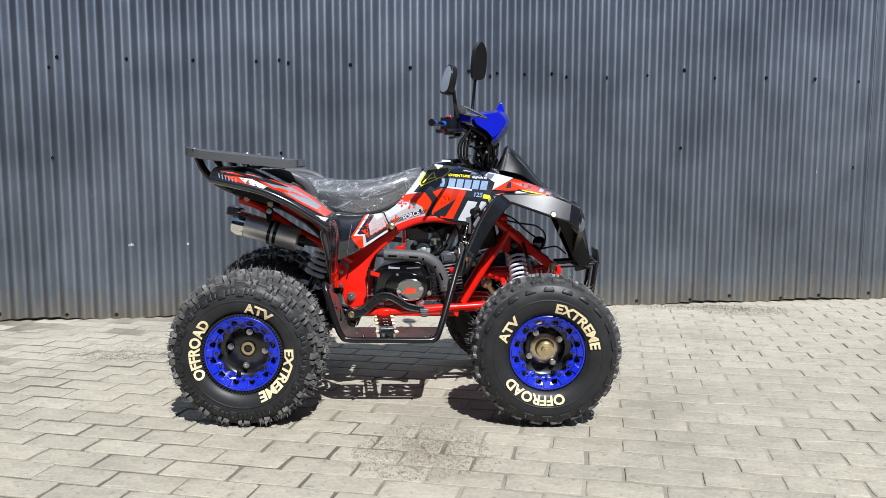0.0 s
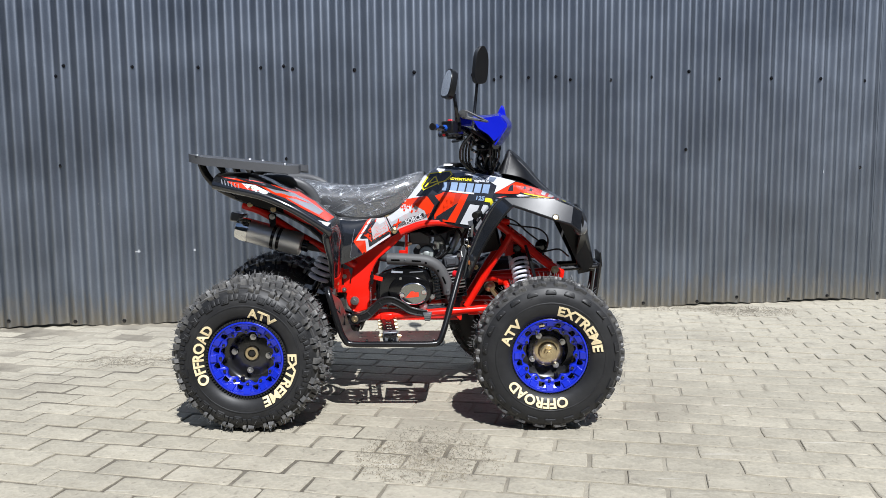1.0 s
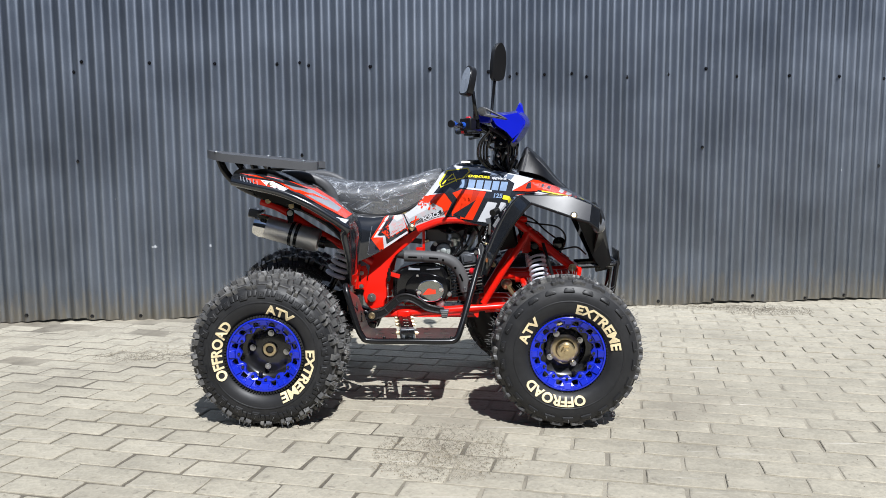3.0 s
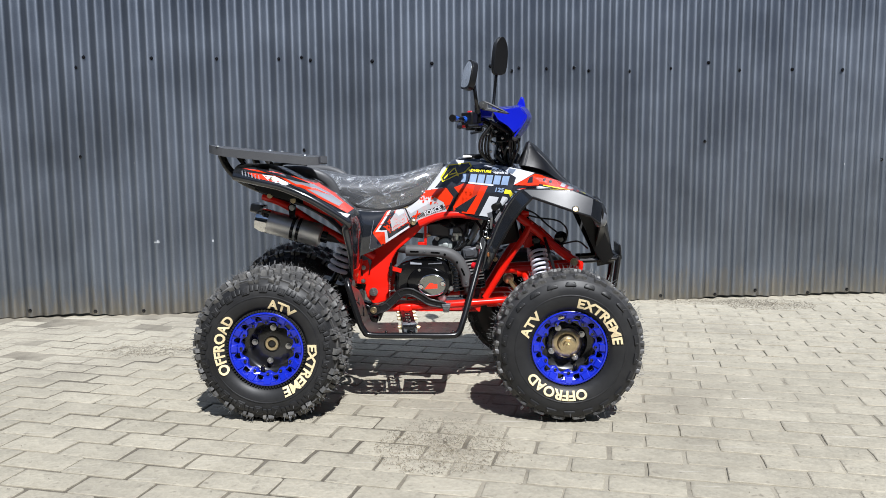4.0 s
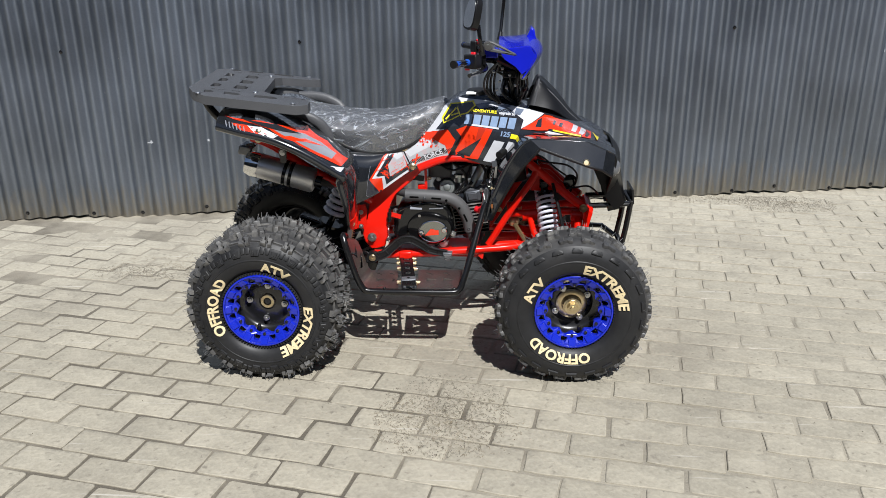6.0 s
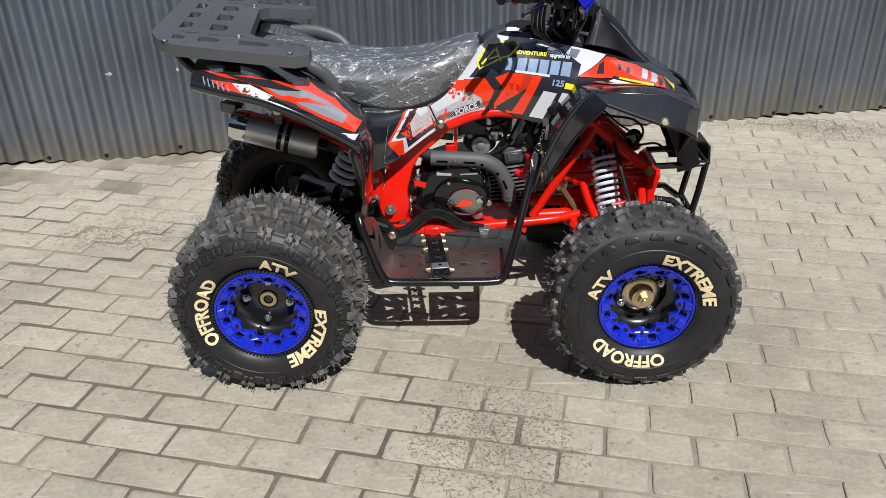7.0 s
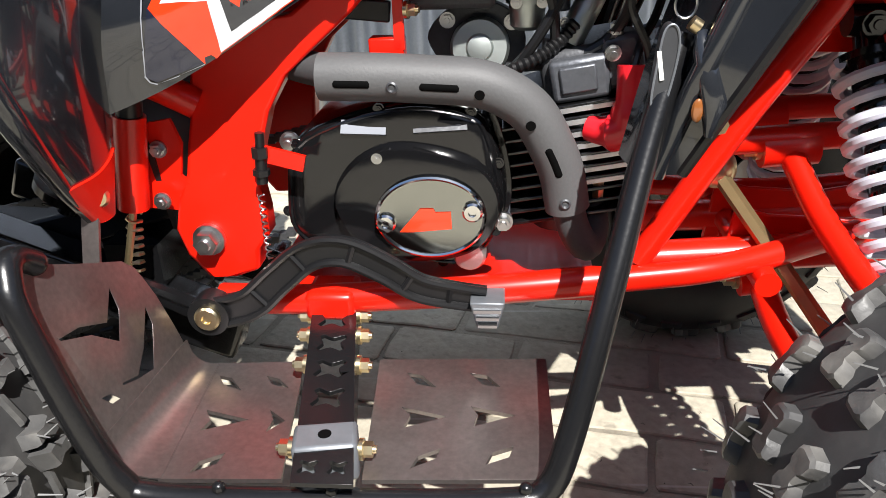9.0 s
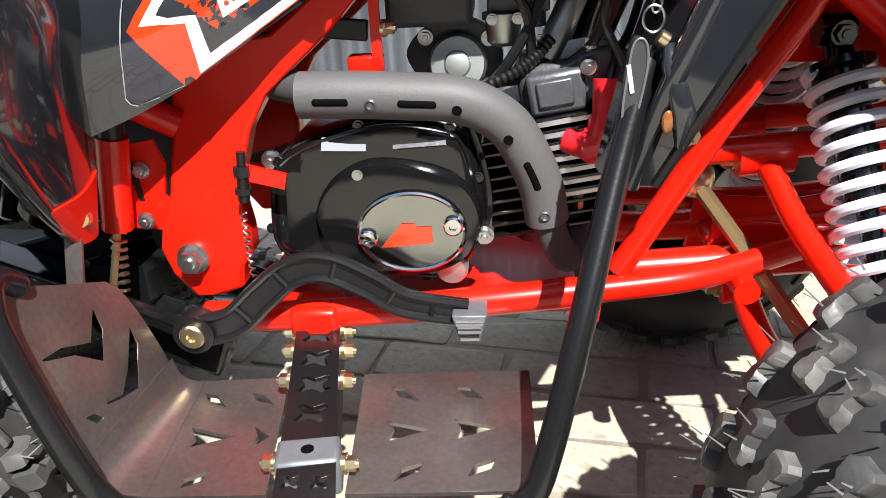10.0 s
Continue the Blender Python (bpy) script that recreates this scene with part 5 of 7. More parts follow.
for a in (.128, .150):
    part("strap", Geo().lathe([(a, .0453), (a + .001, .0475), (a + .012, .0475), (a + .013, .0453)], o=m0, axis=md, n=36), ENGINE_BLACK, exhaust)
part("hanger", Geo().plate([(-.505, .690), (-.485, .690), (-.480, .738), (-.498, .745), (-.510, .735)], [], lambda u, v, w: (u, -.185 - w, v), .004), ENGINE_BLACK, exhaust)
part("hanger_bolt", Geo().bolt((-.495, -.19, .728), (0, -1, 0), .008, .012), STEEL, exhaust)
part("clamp", Geo().lathe([(L - .002, .022), (L + .022, .022)], o=m0, axis=md, n=24), ENGINE_BLACK, exhaust)
for p in ((-.575, -.2, .775), (-.487, -.2, .756)):
    part("bolt", Geo().bolt(p, (0, -1, 0), .008, .012), BRASS, frame_ob)
part("tail_lamp", Geo().box((-.648, -.10, .722), (.05, .08, .035), (0, 12, 0)), LENS, quad, "clear rear lamp", bevel=.006)

# -- rear suspension --
swing = part("swingarm", Geo().box((-.30, 0, .352), (.06, .20, .05)),
             ENGINE_BLACK, quad, "black rear swingarm")
for y in (-.085, .085):
    part("arm", Geo().box((-.36, y, .33), (.36, .05, .055), (0, 22, 0)), ENGINE_BLACK, swing, bevel=.006)
part("axle", Geo().cyl((-.52, -.40, .262), (-.52, .40, .262), .018), ENGINE_BLACK, swing)
part("axle_housing", Geo().cyl((-.52, -.11, .262), (-.52, .11, .262), .045, n=24), ENGINE_BLACK, swing)
part("brake_disc", Geo().cyl((-.52, -.135, .262), (-.52, -.130, .262), .085, n=40), DARK_ALLOY, swing)
part("sprocket", Geo().cyl((-.52, .06, .262), (-.52, .066, .262), .10, n=40), DARK_ALLOY, swing)
for z0, z1 in ((.36, .46), (.162, .345)):
    chain = Geo()
    for k in range(40):
        t = k / 39
        chain.box((-.52 + .40 * t, .063, z0 + (z1 - z0) * t), (.0105, .012, .009))
    tagged(part("chain", chain, DARK_ALLOY, swing), kind="stuff")
part("chain_guard", Geo().plate([(-.62, .34), (-.60, .375), (-.54, .392), (-.44, .385), (-.30, .42), (-.24, .43), (-.24, .40), (-.40, .35), (-.50, .35), (-.585, .325)], [], lambda u, v, w: (u, -.01 - w, v), .05), BLACK_PLASTIC, swing, bevel=.004)
part("caliper", Geo().box((-.47, -.128, .335), (.075, .045, .055), (0, -25, 0)), ENGINE_BLACK, swing, bevel=.006)
for p in ((-.49, -.155, .345), (-.45, -.155, .352), (-.40, -.118, .36), (-.545, -.15, .33)):
    part("bolt", Geo().bolt(p, (0, -1, .2), .007, .01), STEEL, swing)
part("frame_brace", Geo().plate([(-.36, .50), (-.27, .60), (-.25, .59), (-.30, .50), (-.28, .43), (-.31, .42)], [], lambda u, v, w: (u, -.075 - w, v), .012), BLACK_PLASTIC, swing)


def coil_over(name, top, bottom, r, turns, wire, label, material=SPRING, f0=0.12, f1=0.86):
    top, bottom = Vector(top), Vector(bottom)
    d, u, w = basis(bottom - top)
    ln = (bottom - top).length
    body = part(name, Geo().lathe([(0, 0), (0, .012), (ln * .1, .014), (ln * .1, r * 1.02), (ln * .12, r * 1.02), (ln * .12, r * .62), (ln * .52, r * .62), (ln * .52, r * .32),
                                   (ln * .86, r * .32), (ln * .86, r * 1.05), (ln * .90, r * 1.05), (ln * .90, .012), (ln, .012), (ln, 0)], o=top, axis=d, n=20), ENGINE_BLACK, quad, label)
    pts = []
    for k in range(turns * 14 + 1):
        a = 2 * math.pi * k / 14
        s = ln * (f0 + (f1 - f0) * k / (turns * 14))
        pts.append(top + d * s + (u * math.cos(a) + w * math.sin(a)) * r)
    part("spring", Geo().sweep(pts, wire, 8), material, body, "pale coil spring")
    part("eye", Geo().cyl(top - Vector((0.016, 0, 0)), top + Vector((0.016, 0, 0)), .016, n=16), ENGINE_BLACK, body)
    return body


coil_over("rear_shock", (-.27, -.06, .62), (-.385, -.06, .40), .040, 6, .0088, "black rear shock absorber with grey coil spring", f0=.1, f1=.7)
for sg in (-1, 1):
    coil_over("front_shock", (.432, sg * .062, .592), (.470, sg * .225, .305), .031, 13, .0056, "front shock absorber with white coil spring")
    # arms
    up = part("upper_arm", Geo().tube([(.385, sg * .055, .466), (.405, sg * .140, .412), (.440, sg * .25, .365), (.508, sg * .335, .34)], .0125, 10).tube([(.56, sg * .065, .472), (.55, sg * .16, .43), (.515, sg * .33, .34)], .0125, 10),
              RED, quad, "red tubular upper wishbone")
    part("bush", Geo().cyl((.358, sg * .052, .466), (.412, sg * .052, .470), .0205, n=20), RED, up)
    part("bolt", Geo().bolt((.358, sg * .052, .466), (-1, 0, 0), .009, .020), BRASS, up)
    part("bush", Geo().cyl((.535, sg * .068, .474), (.585, sg * .068, .474), .0205, n=20), RED, up)
    lo = part("lower_arm", Geo().tube([(.378, sg * .050, .318), (.386, sg * .13, .286), (.420, sg * .24, .245), (.50, sg * .335, .21)], .0145, 10).tube([(.58, sg * .075, .335), (.55, sg * .18, .29), (.51, sg * .33, .21)], .0145, 10),
              RED, quad, "red tubular lower wishbone")
    part("bush", Geo().cyl((.356, sg * .047, .316), (.398, sg * .047, .322), .0205, n=20), RED, lo)
    part("bolt", Geo().bolt((.356, sg * .047, .316), (-1, 0, 0), .009, .018), BRASS, lo)
    part("bush", Geo().cyl((.55, sg * .075, .338), (.60, sg * .075, .338), .0205, n=20), RED, lo)
    part("shock_mount", Geo().box((.47, sg * .225, .30), (.05, .03, .03)), RED, lo)
    part("tie_rod", Geo().tube([(.326, sg * .03, .432), (.400, sg * .12, .331), (.43, sg * .33, .285)], .0085, 6), BRONZE, quad, "bronze-coloured tie rod")
    kn = part("steering_knuckle", Geo().cyl((.515, sg * .335, .20), (.515, sg * .335, .35), .02, n=16).cyl((.52, sg * .33, .264), (.52, sg * .42, .264), .022, n=16), ENGINE_BLACK, quad, "black steering knuckle")
    part("brake_disc", Geo().cyl((.52, sg * .352, .264), (.52, sg * .357, .264), .075, n=36), STEEL, kn)
    part("brake_hose", Geo().tube([(.461, sg * .115, .606), (.477, sg * .16, .549), (.488, sg * .21, .505), (.50, sg * .27, .45), (.525, sg * .315, .34)], .0062, 8), RUBBER_HOSE, kn)
    part("mount_bracket", Geo().plate([(.385, .560), (.395, .610), (.425, .645), (.455, .638), (.510, .585), (.500, .548), (.450, .558)], [], lambda u, v, w: (u, sg * (.035 + w), v), .008), RED, frame_ob)
    part("mount_bolt", Geo().bolt((.432, sg * .085, .592), (0, sg, 0), .009, .010), ENGINE_BLACK, frame_ob)
part("steering_joint", Geo().ball((.326, -.02, .434), .022), BRASS, quad)

# -- front bumper and nose --
bumper = part("front_bumper", Geo().cyl((.750, -.075, .525), (.750, .075, .525), .010), TUBE_BLACK, quad, "black steel front bumper")
for sg in (-1, 1):
    part("side_hoop", Geo().sweep([(.60, sg * .07, .512), (.66, sg * .07, .515), (.742, sg * .07, .522), (.750, sg * .07, .53), (.738, sg * .07, .43), (.726, sg * .07, .358), (.715, sg * .068, .355),
                                   (.665, sg * .06, .395), (.60, sg * .05, .40)], .0105, 8), TUBE_BLACK, bumper)
part("cross_bar", Geo().cyl((.727, -.075, .356), (.727, .075, .356), .010), TUBE_BLACK, bumper)
part("face_plate", Geo().box((.757, 0, .545), (.006, .13, .055), (0, -6, 0)), BLACK_PLASTIC, bumper)
nose = part("nose_cone", Geo().sheet([[(.655, -.19, .742), (.664, -.10, .752), (.668, 0, .758), (.664, .10, .752), (.655, .19, .742)],
                                      [(.668, -.195, .705), (.690, -.10, .712), (.697, 0, .716), (.690, .10, .712), (.668, .195, .705)],
                                      [(.660, -.175, .650), (.698, -.09, .650), (.705, 0, .650), (.698, .09, .650), (.660, .175, .650)],
                                      [(.655, -.10, .57), (.715, -.06, .57), (.72, 0, .57), (.715, .06, .57), (.655, .10, .57)],
                                      [(.67, -.06, .49), (.73, -.04, .50), (.735, 0, .50), (.73, .04, .50), (.67, .06, .49)]], 4, 4), BLACK_PLASTIC, quad, "black plastic nose mask", thick=.006)
for sg in (-1, 1):
    part("headlight", Geo().ball((.662, sg * .168, .680), .030, 14, (0.9, 0.8, 1.05)), LENS, nose, "clear headlight")
part("side_flap", Geo().plate([(.585, .70), (.66, .70), (.725, .53), (.69, .50), (.655, .55)], [], lambda u, v, w: (u, -.13 - w + (v - .7) * -.25, v), .006), BLACK_PLASTIC, nose)
part("side_flap", Geo().plate([(.585, .70), (.66, .70), (.725, .53), (.69, .50), (.655, .55)], [], lambda u, v, w: (u, .13 + w - (v - .7) * -.25, v), .006), BLACK_PLASTIC, nose)
horn = part("horn", Geo().lathe([(0, .014), (.012, .026), (.018, .026), (.022, .016), (.022, 0)], o=(.523, -.045, .600), axis=(0.3, -1, 0), n=24), ENGINE_BLACK, quad, "round black horn")
part("bracket", Geo().box((.535, -.040, .570), (.008, .014, .075), (0, 18, 0)), ENGINE_BLACK, horn)
for pts in ([(.400, -.10, .690), (.445, -.10, .680), (.510, -.10, .670), (.545, -.09, .640), (.548, -.07, .600), (.530, -.05, .570)], [(.50, -.06, .572), (.545, -.07, .580), (.593, -.08, .588), (.63, -.08, .560)], [(.36, -.11, .720), (.42, -.10, .700), (.47, -.08, .655), (.515, -.06, .620)]):
    part("lead", Geo().tube(pts, .0035, 6), RUBBER_HOSE, horn)
cowl = part("dash_cowl", Geo().sheet([[(.362, -.085, .880), (.382, -.06, .925), (.392, 0, .940), (.382, .06, .925), (.362, .085, .880)],
                                      [(.385, -.088, .880), (.402, -.055, .960), (.405, 0, .972), (.402, .055, .960), (.385, .088, .880)],
                                      [(.455, -.082, .862), (.460, -.05, .905), (.465, 0, .922), (.460, .05, .905), (.455, .082, .862)],
                                      [(.51, -.055, .826), (.515, -.03, .845), (.52, 0, .853), (.515, .03, .845), (.51, .055, .826)],
                                      [(.56, -.03, .798), (.565, -.015, .803), (.57, 0, .806), (.565, .015, .803), (.56, .03, .798)]], 4, 4), BLACK_PLASTIC, quad, "black dash cowl behind the nose", thick=.005)

part("rim", Geo().tube([(.385, -.088, .880), (.396, -.074, .925), (.402, -.055, .960), (.405, 0, .972), (.402, .055, .960), (.385, .088, .880)], .0042, 8), RACK_BLACK, cowl)
part("rim", Geo().tube([(.402, -.056, .960), (.460, -.051, .906), (.515, -.031, .846), (.562, -.016, .804)], .0030, 8), RACK_BLACK, cowl)

# -- steering, bars, mirrors --
stem = part("steering_stem", Geo().tube([(.40, 0, .62), (.345, 0, .82), (.29, 0, 1.02)], .021, 12), ENGINE_BLACK, quad, "black steering stem wrapped in cables")
bars = part("handlebar", Geo().tube([(.124, -.335, 1.049), (.168, -.262, 1.047), (.225, -.18, 1.048), (.268, -.085, 1.028), (.285, 0, 1.02), (.268, .085, 1.028), (.225, .18, 1.048), (.168, .262, 1.047), (.124, .335, 1.049)], .0115, 12),
            ENGINE_BLACK, quad, "black handlebar with blue grips")
part("clamp", Geo().box((.285, 0, 1.015), (.06, .09, .05)), ENGINE_BLACK, bars, bevel=.006)
for sg in (-1, 1):
    part("grip", Geo().sweep([(.123, sg * .339, 1.049), (.128, sg * .330, 1.049), (.145, sg * .300, 1.048), (.166, sg * .265, 1.047)], [.0118, .0108, .0105, .0120], 16), BLUE_GRIP, bars, "ribbed blue rubber grip")
    part("end_plug", Geo().cyl((.120, sg * .345, 1.049), (.124, sg * .338, 1.049), .0128, n=14), BLACK_PLASTIC, bars)
    part("switch_block", Geo().box((.178, sg * .262, 1.050), (.035, .05, .045), (0, 0, sg * -55)), BLACK_PLASTIC, bars, bevel=.004)
    part("switch_button", Geo().box((.182, sg * .25, 1.070), (.018, .018, .014), (0, 20, sg * -55)), RED_RUBBER, bars, bevel=.002)
    part("lever_clamp", Geo().box((.205, sg * .222, 1.045), (.03, .03, .05)), ENGINE_BLACK, bars, bevel=.003)
    part("brake_lever", Geo().tube([(.215, sg * .225, 1.040), (.222, sg * .28, 1.028), (.190, sg * .35, 1.022), (.172, sg * .385, 1.02)], .0065, 8), ENGINE_BLACK, bars)
part("kill_switch", Geo().box((.160, -.235, 1.030), (.016, .03, .02)), RED_RUBBER, bars, bevel=.002)
# reservoir
part("reservoir", Geo().box((.232, -.205, 1.073), (.055, .04, .032)), BLUE_PLASTIC, bars, bevel=.004)
part("hand_guard", Geo().plate([(.212, 1.108), (.228, 1.114), (.245, 1.110), (.318, 1.072), (.315, 1.066), (.225, 1.082), (.213, 1.092)], [[(.244, 1.1015), (.292, 1.0785), (.246, 1.0895)]], lambda u, v, w: (u, -.235 - w, v), .02), RACK_BLACK, bars, "dark grey wedge-shaped guard bracket", bevel=.005)
part("guard_bolt", Geo().bolt((.226, -.255, 1.098), (0, -1, 0), .011, .009), STEEL, bars)
shield_rows = [[(.262, -0.198, 1.078), (.262, -0.092, 1.098), (.262, 0.000, 1.104), (.262, 0.092, 1.098), (.262, 0.198, 1.078)],
               [(.315, -0.198, 1.085), (.325, -0.106, 1.100), (.330, 0.000, 1.106), (.325, 0.106, 1.100), (.315, 0.198, 1.085)],
               [(.362, -0.191, 1.090), (.372, -0.092, 1.105), (.378, 0.000, 1.110), (.372, 0.092, 1.105), (.362, 0.165, 1.090)],
               [(.385, -0.187, 1.060), (.404, -0.092, 1.066), (.412, 0.000, 1.068), (.404, 0.092, 1.066), (.385, 0.158, 1.060)],
               [(.365, -0.195, 1.022), (.384, -0.092, 1.020), (.392, 0.000, 1.018), (.384, 0.092, 1.020), (.365, 0.152, 1.022)],
               [(.340, -0.198, .986), (.354, -0.092, .982), (.358, 0.000, .980), (.354, 0.092, .982), (.340, 0.198, .986)]]
visor = part("bar_shield", Geo().sheet(shield_rows, 5, 4), BLUE_PLASTIC, quad, "glossy blue handlebar shield", thick=.005)
part("side_panel", Geo().plate([(.262, 1.08), (.315, 1.087), (.362, 1.092), (.385, 1.060), (.364, 1.022), (.340, 1.000), (.318, 1.025), (.28, 1.050)], [], lambda u, v, w: (u, -.197 - w + max(0, u - .3) * .04, v), .005), BLUE_PLASTIC, visor, bevel=.001)
part("side_panel", Geo().plate([(.262, 1.08), (.315, 1.087), (.362, 1.092), (.385, 1.060), (.364, 1.022), (.340, 1.000), (.318, 1.025), (.28, 1.050)], [], lambda u, v, w: (u, .195 + w - max(0, u - .3) * .35, v), .005), BLUE_PLASTIC, visor, bevel=.001)
part("fin", Geo().plate([(.350, 1.10), (.372, 1.145), (.382, 1.135), (.392, 1.085)], [], lambda u, v, w: (u, -.06 + w, v), .12), BLUE_PLASTIC, visor, bevel=.006)
part("shield_stay", Geo().plate([(.33, 1.02), (.345, 1.02), (.352, .985), (.340, .98)], [], lambda u, v, w: (u, -.12 - w, v), .006), TUBE_BLACK, visor)
part("stay_bolt", Geo().bolt((.347, -.13, .985), (0, -1, 0), .009, .012), STEEL, visor)


def mirror(sg, root, neck, centre, tilt, turn, tall=1.0):
    arm = part("mirror", Geo().tube([root, Vector(root) * .5 + Vector(neck) * .5 + Vector((0, sg * .012, 0)), neck], .0068, 10), ENGINE_BLACK, quad, "black rear-view mirror on a stalk")
    out = smooth_loop([(-.030, -.066), (.024, -.070), (.038, -.03), (.036, .035), (.014, .072), (-.012, .066), (-.030, .03)], 4)
    out = [(u, v * tall) for u, v in out]
    m = Matrix.Translation(centre) @ pose(0, 0, 0, 0, tilt, turn)
    shell = Geo().plate(out, [], lambda u, v, w: tuple(m @ Vector((w, u, v))), .022)
    part("housing", shell, BLACK_PLASTIC, arm, bevel=.006)
    part("mirror_glass", Geo().plate([(u * .86, v * .88) for u, v in out], [], lambda u, v, w: tuple(m @ Vector((-.001 - w, u, v))), .001), CHROME, arm)
    part("boot", Geo().cyl(root, tuple(Vector(root) + (Vector(neck) - Vector(root)).normalized() * .03), .011, .008), RUBBER_HOSE, arm)


mirror(-1, (.208, -.262, 1.070), (.196, -.278, 1.165), (.172, -.285, 1.205), 14, 30, .72)
mirror(1, (.262, .25, 1.075), (.280, .295, 1.262), (.286, .30, 1.341), 4, -50, 1.06)
# cables
rng = random.Random(3)
for k in range(13):
    a = Vector((.20 + .08 * rng.random(), -.19 + .30 * rng.random(), 1.045))
    c = Vector((.25 + .14 * rng.random(), -.10 + .2 * rng.random(), .965 + .04 * rng.random()))
    e = Vector((.27 + .10 * rng.random(), -.07 + .12 * rng.random(), .92))
    f = Vector((.30 + .07 * rng.random(), -.05 + .1 * rng.random(), .86))
    part("cable", Geo().tube([a, (a + c) / 2 + Vector((.02, 0, -.008)), c, e, f], .0045 + .002 * rng.random(), 7, 4), RUBBER_HOSE, stem)
# loose loops in front of and behind the stem
for k, (side, reach) in enumerate(((-1, .0), (-1, .010), (-1, .022), (-1, .034), (1, .0), (1, .012), (1, .024))):
    x0 = .262 if side < 0 else .312
    bow_out = side * (.050 - reach)
    part("cable", Geo().tube([(x0 + side * .004, -.150 + .02 * k, 1.035), (x0 + bow_out * .8, -.135 + .012 * k, .992), (x0 + bow_out, -.120 + .010 * k, .952), (x0 + bow_out * .75, -.100 + .008 * k, .918), (x0 + .02, -.06, .872)], .0042, 8, 6), TUBE_BLACK, stem)
part("top_yoke", Geo().box((.300, 0, .985), (.05, .12, .03)), ENGINE_BLACK, stem, bevel=.004)
for x, y, z in ((.245, -.12, 1.0), (.265, -.10, .965), (.30, -.09, .985), (.255, -.09, .935), (.29, -.08, .94), (.32, -.09, .95), (.275, -.11, 1.01)):
    part("cable_joint", Geo().ball((x, y, z), .0055, 8), STEEL, stem)
part("fuel_cap", Geo().lathe([(0, .045), (.016, .045), (.022, .038), (.022, 0)], o=(.19, 0, .903), axis=(0, 0, 1), n=28), BLACK_PLASTIC, quad)

# -- foot wells --
def flip(points):
    return [(x, -y) for x, y in points]


for sg in (-1, 1):
    P = lambda u, v, w, z=.284: (u, sg * v, z + w)
    well = part("foot_well", Geo().plate([(-.022, .178), (.03, .176), (.06, .175), (.10, .1735), (.143, .172), (.144, .24), (.145, .29), (.146, .345), (.07, .3485), (-.010, .352), (-.014, .29), (-.018, .23)],
                                         [flip(q) for q in ([(.009, -.255), (.019, -.267), (.015, -.285), (.052, -.268)], [(.072, -.252), (.079, -.264), (.076, -.281), (.113, -.264)],
                                                            [(.008, -.200), (.023, -.204), (.039, -.224), (.019, -.219)], [(.069, -.199), (.086, -.203), (.099, -.221), (.083, -.219)],
                                                            [(.027, -.337), (.032, -.322), (.050, -.311), (.047, -.324)], [(.088, -.330), (.093, -.315), (.111, -.306), (.107, -.320)])],
                                         P, .004), STEP_BLACK, quad, "black steel footwell with arrow cut-outs", bevel=.0007)
    part("floor_plate", Geo().plate([(-.186, .190), (-.142, .187), (-.098, .184), (-.090, .240), (-.083, .300), (-.075, .354), (-.126, .356), (-.176, .358), (-.179, .300), (-.183, .240)],
                                    [flip(q) for q in ([(-.164, -.296), (-.160, -.281), (-.169, -.266), (-.125, -.279)], [(-.153, -.350), (-.150, -.336), (-.131, -.324), (-.134, -.338)],
                                                       [(-.176, -.211), (-.162, -.215), (-.146, -.235), (-.166, -.227)], [(-.129, -.210), (-.115, -.215), (-.101, -.230), (-.120, -.224)],
                                                       [(-.110, -.264), (-.103, -.278), (-.105, -.296), (-.092, -.279)])],
                                    P, .004), STEP_BLACK, well)
    guard = lambda u, v, w: (-.200 - u * .27 - .012 * (v - .19) / .17, sg * v, .286 + u * .96 + w)
    part("heel_guard", Geo().plate([(.034, .203), (.030, .350), (.046, .351), (.096, .359), (.143, .360), (.172, .350), (.187, .335), (.160, .281), (.136, .228), (.124, .217), (.108, .212), (.086, .207), (.055, .204)],
                                   [[(.127, .258), (.104, .261), (.082, .279), (.104, .304), (.118, .335), (.123, .337), (.119, .311), (.105, .280)],
                                    [(.090, .228), (.070, .231), (.038, .258), (.043, .280), (.050, .300), (.055, .300), (.048, .278), (.062, .256)],
                                    [(.061, .331), (.056, .317), (.043, .308), (.046, .321)]], guard, .004), STEP_BLACK, well, "reddish-black heel guard with blade cut-outs", bevel=.0007)
    bend_rows = [[(x + slide * k / 4 - .012 * lean_back * k / 4, sg * (.190 + .042 * k + (.008 * lean_back if k == 0 else 0)), z) for k in range(5)]
                 for x, z, lean_back, slide in ((-.183, .2878, 0, .0095), (-.1895, .2886, .2, .0075), (-.1965, .2918, .5, .004), (-.2025, .2985, .8, .001), (-.2060, .3070, 1, 0), (-.2088, .3200, 1, 0))]
    part("bend", Geo().sheet(bend_rows, 5, 2), STEP_BLACK, well, thick=.0015)
    part("guard_tube", Geo().ball((-.2585, sg * .318, .462), .0105, 10).tube([(-.2585, sg * .318, .462), (-.2615, sg * .331, .472), (-.2610, sg * .343, .474), (-.2575, sg * .353, .464), (-.2500, sg * .362, .440), (-.222, sg * .370, .350), (-.200, sg * .371, .298), (-.168, sg * .370, .281),
                                   (-.02, sg * .368, .280), (.10, sg * .362, .279), (.136, sg * .355, .286), (.154, sg * .340, .325), (.182, sg * .295, .42), (.212, sg * .240, .525), (.238, sg * .205, .605)], .0112, 12, 5), TUBE_BLACK, well)
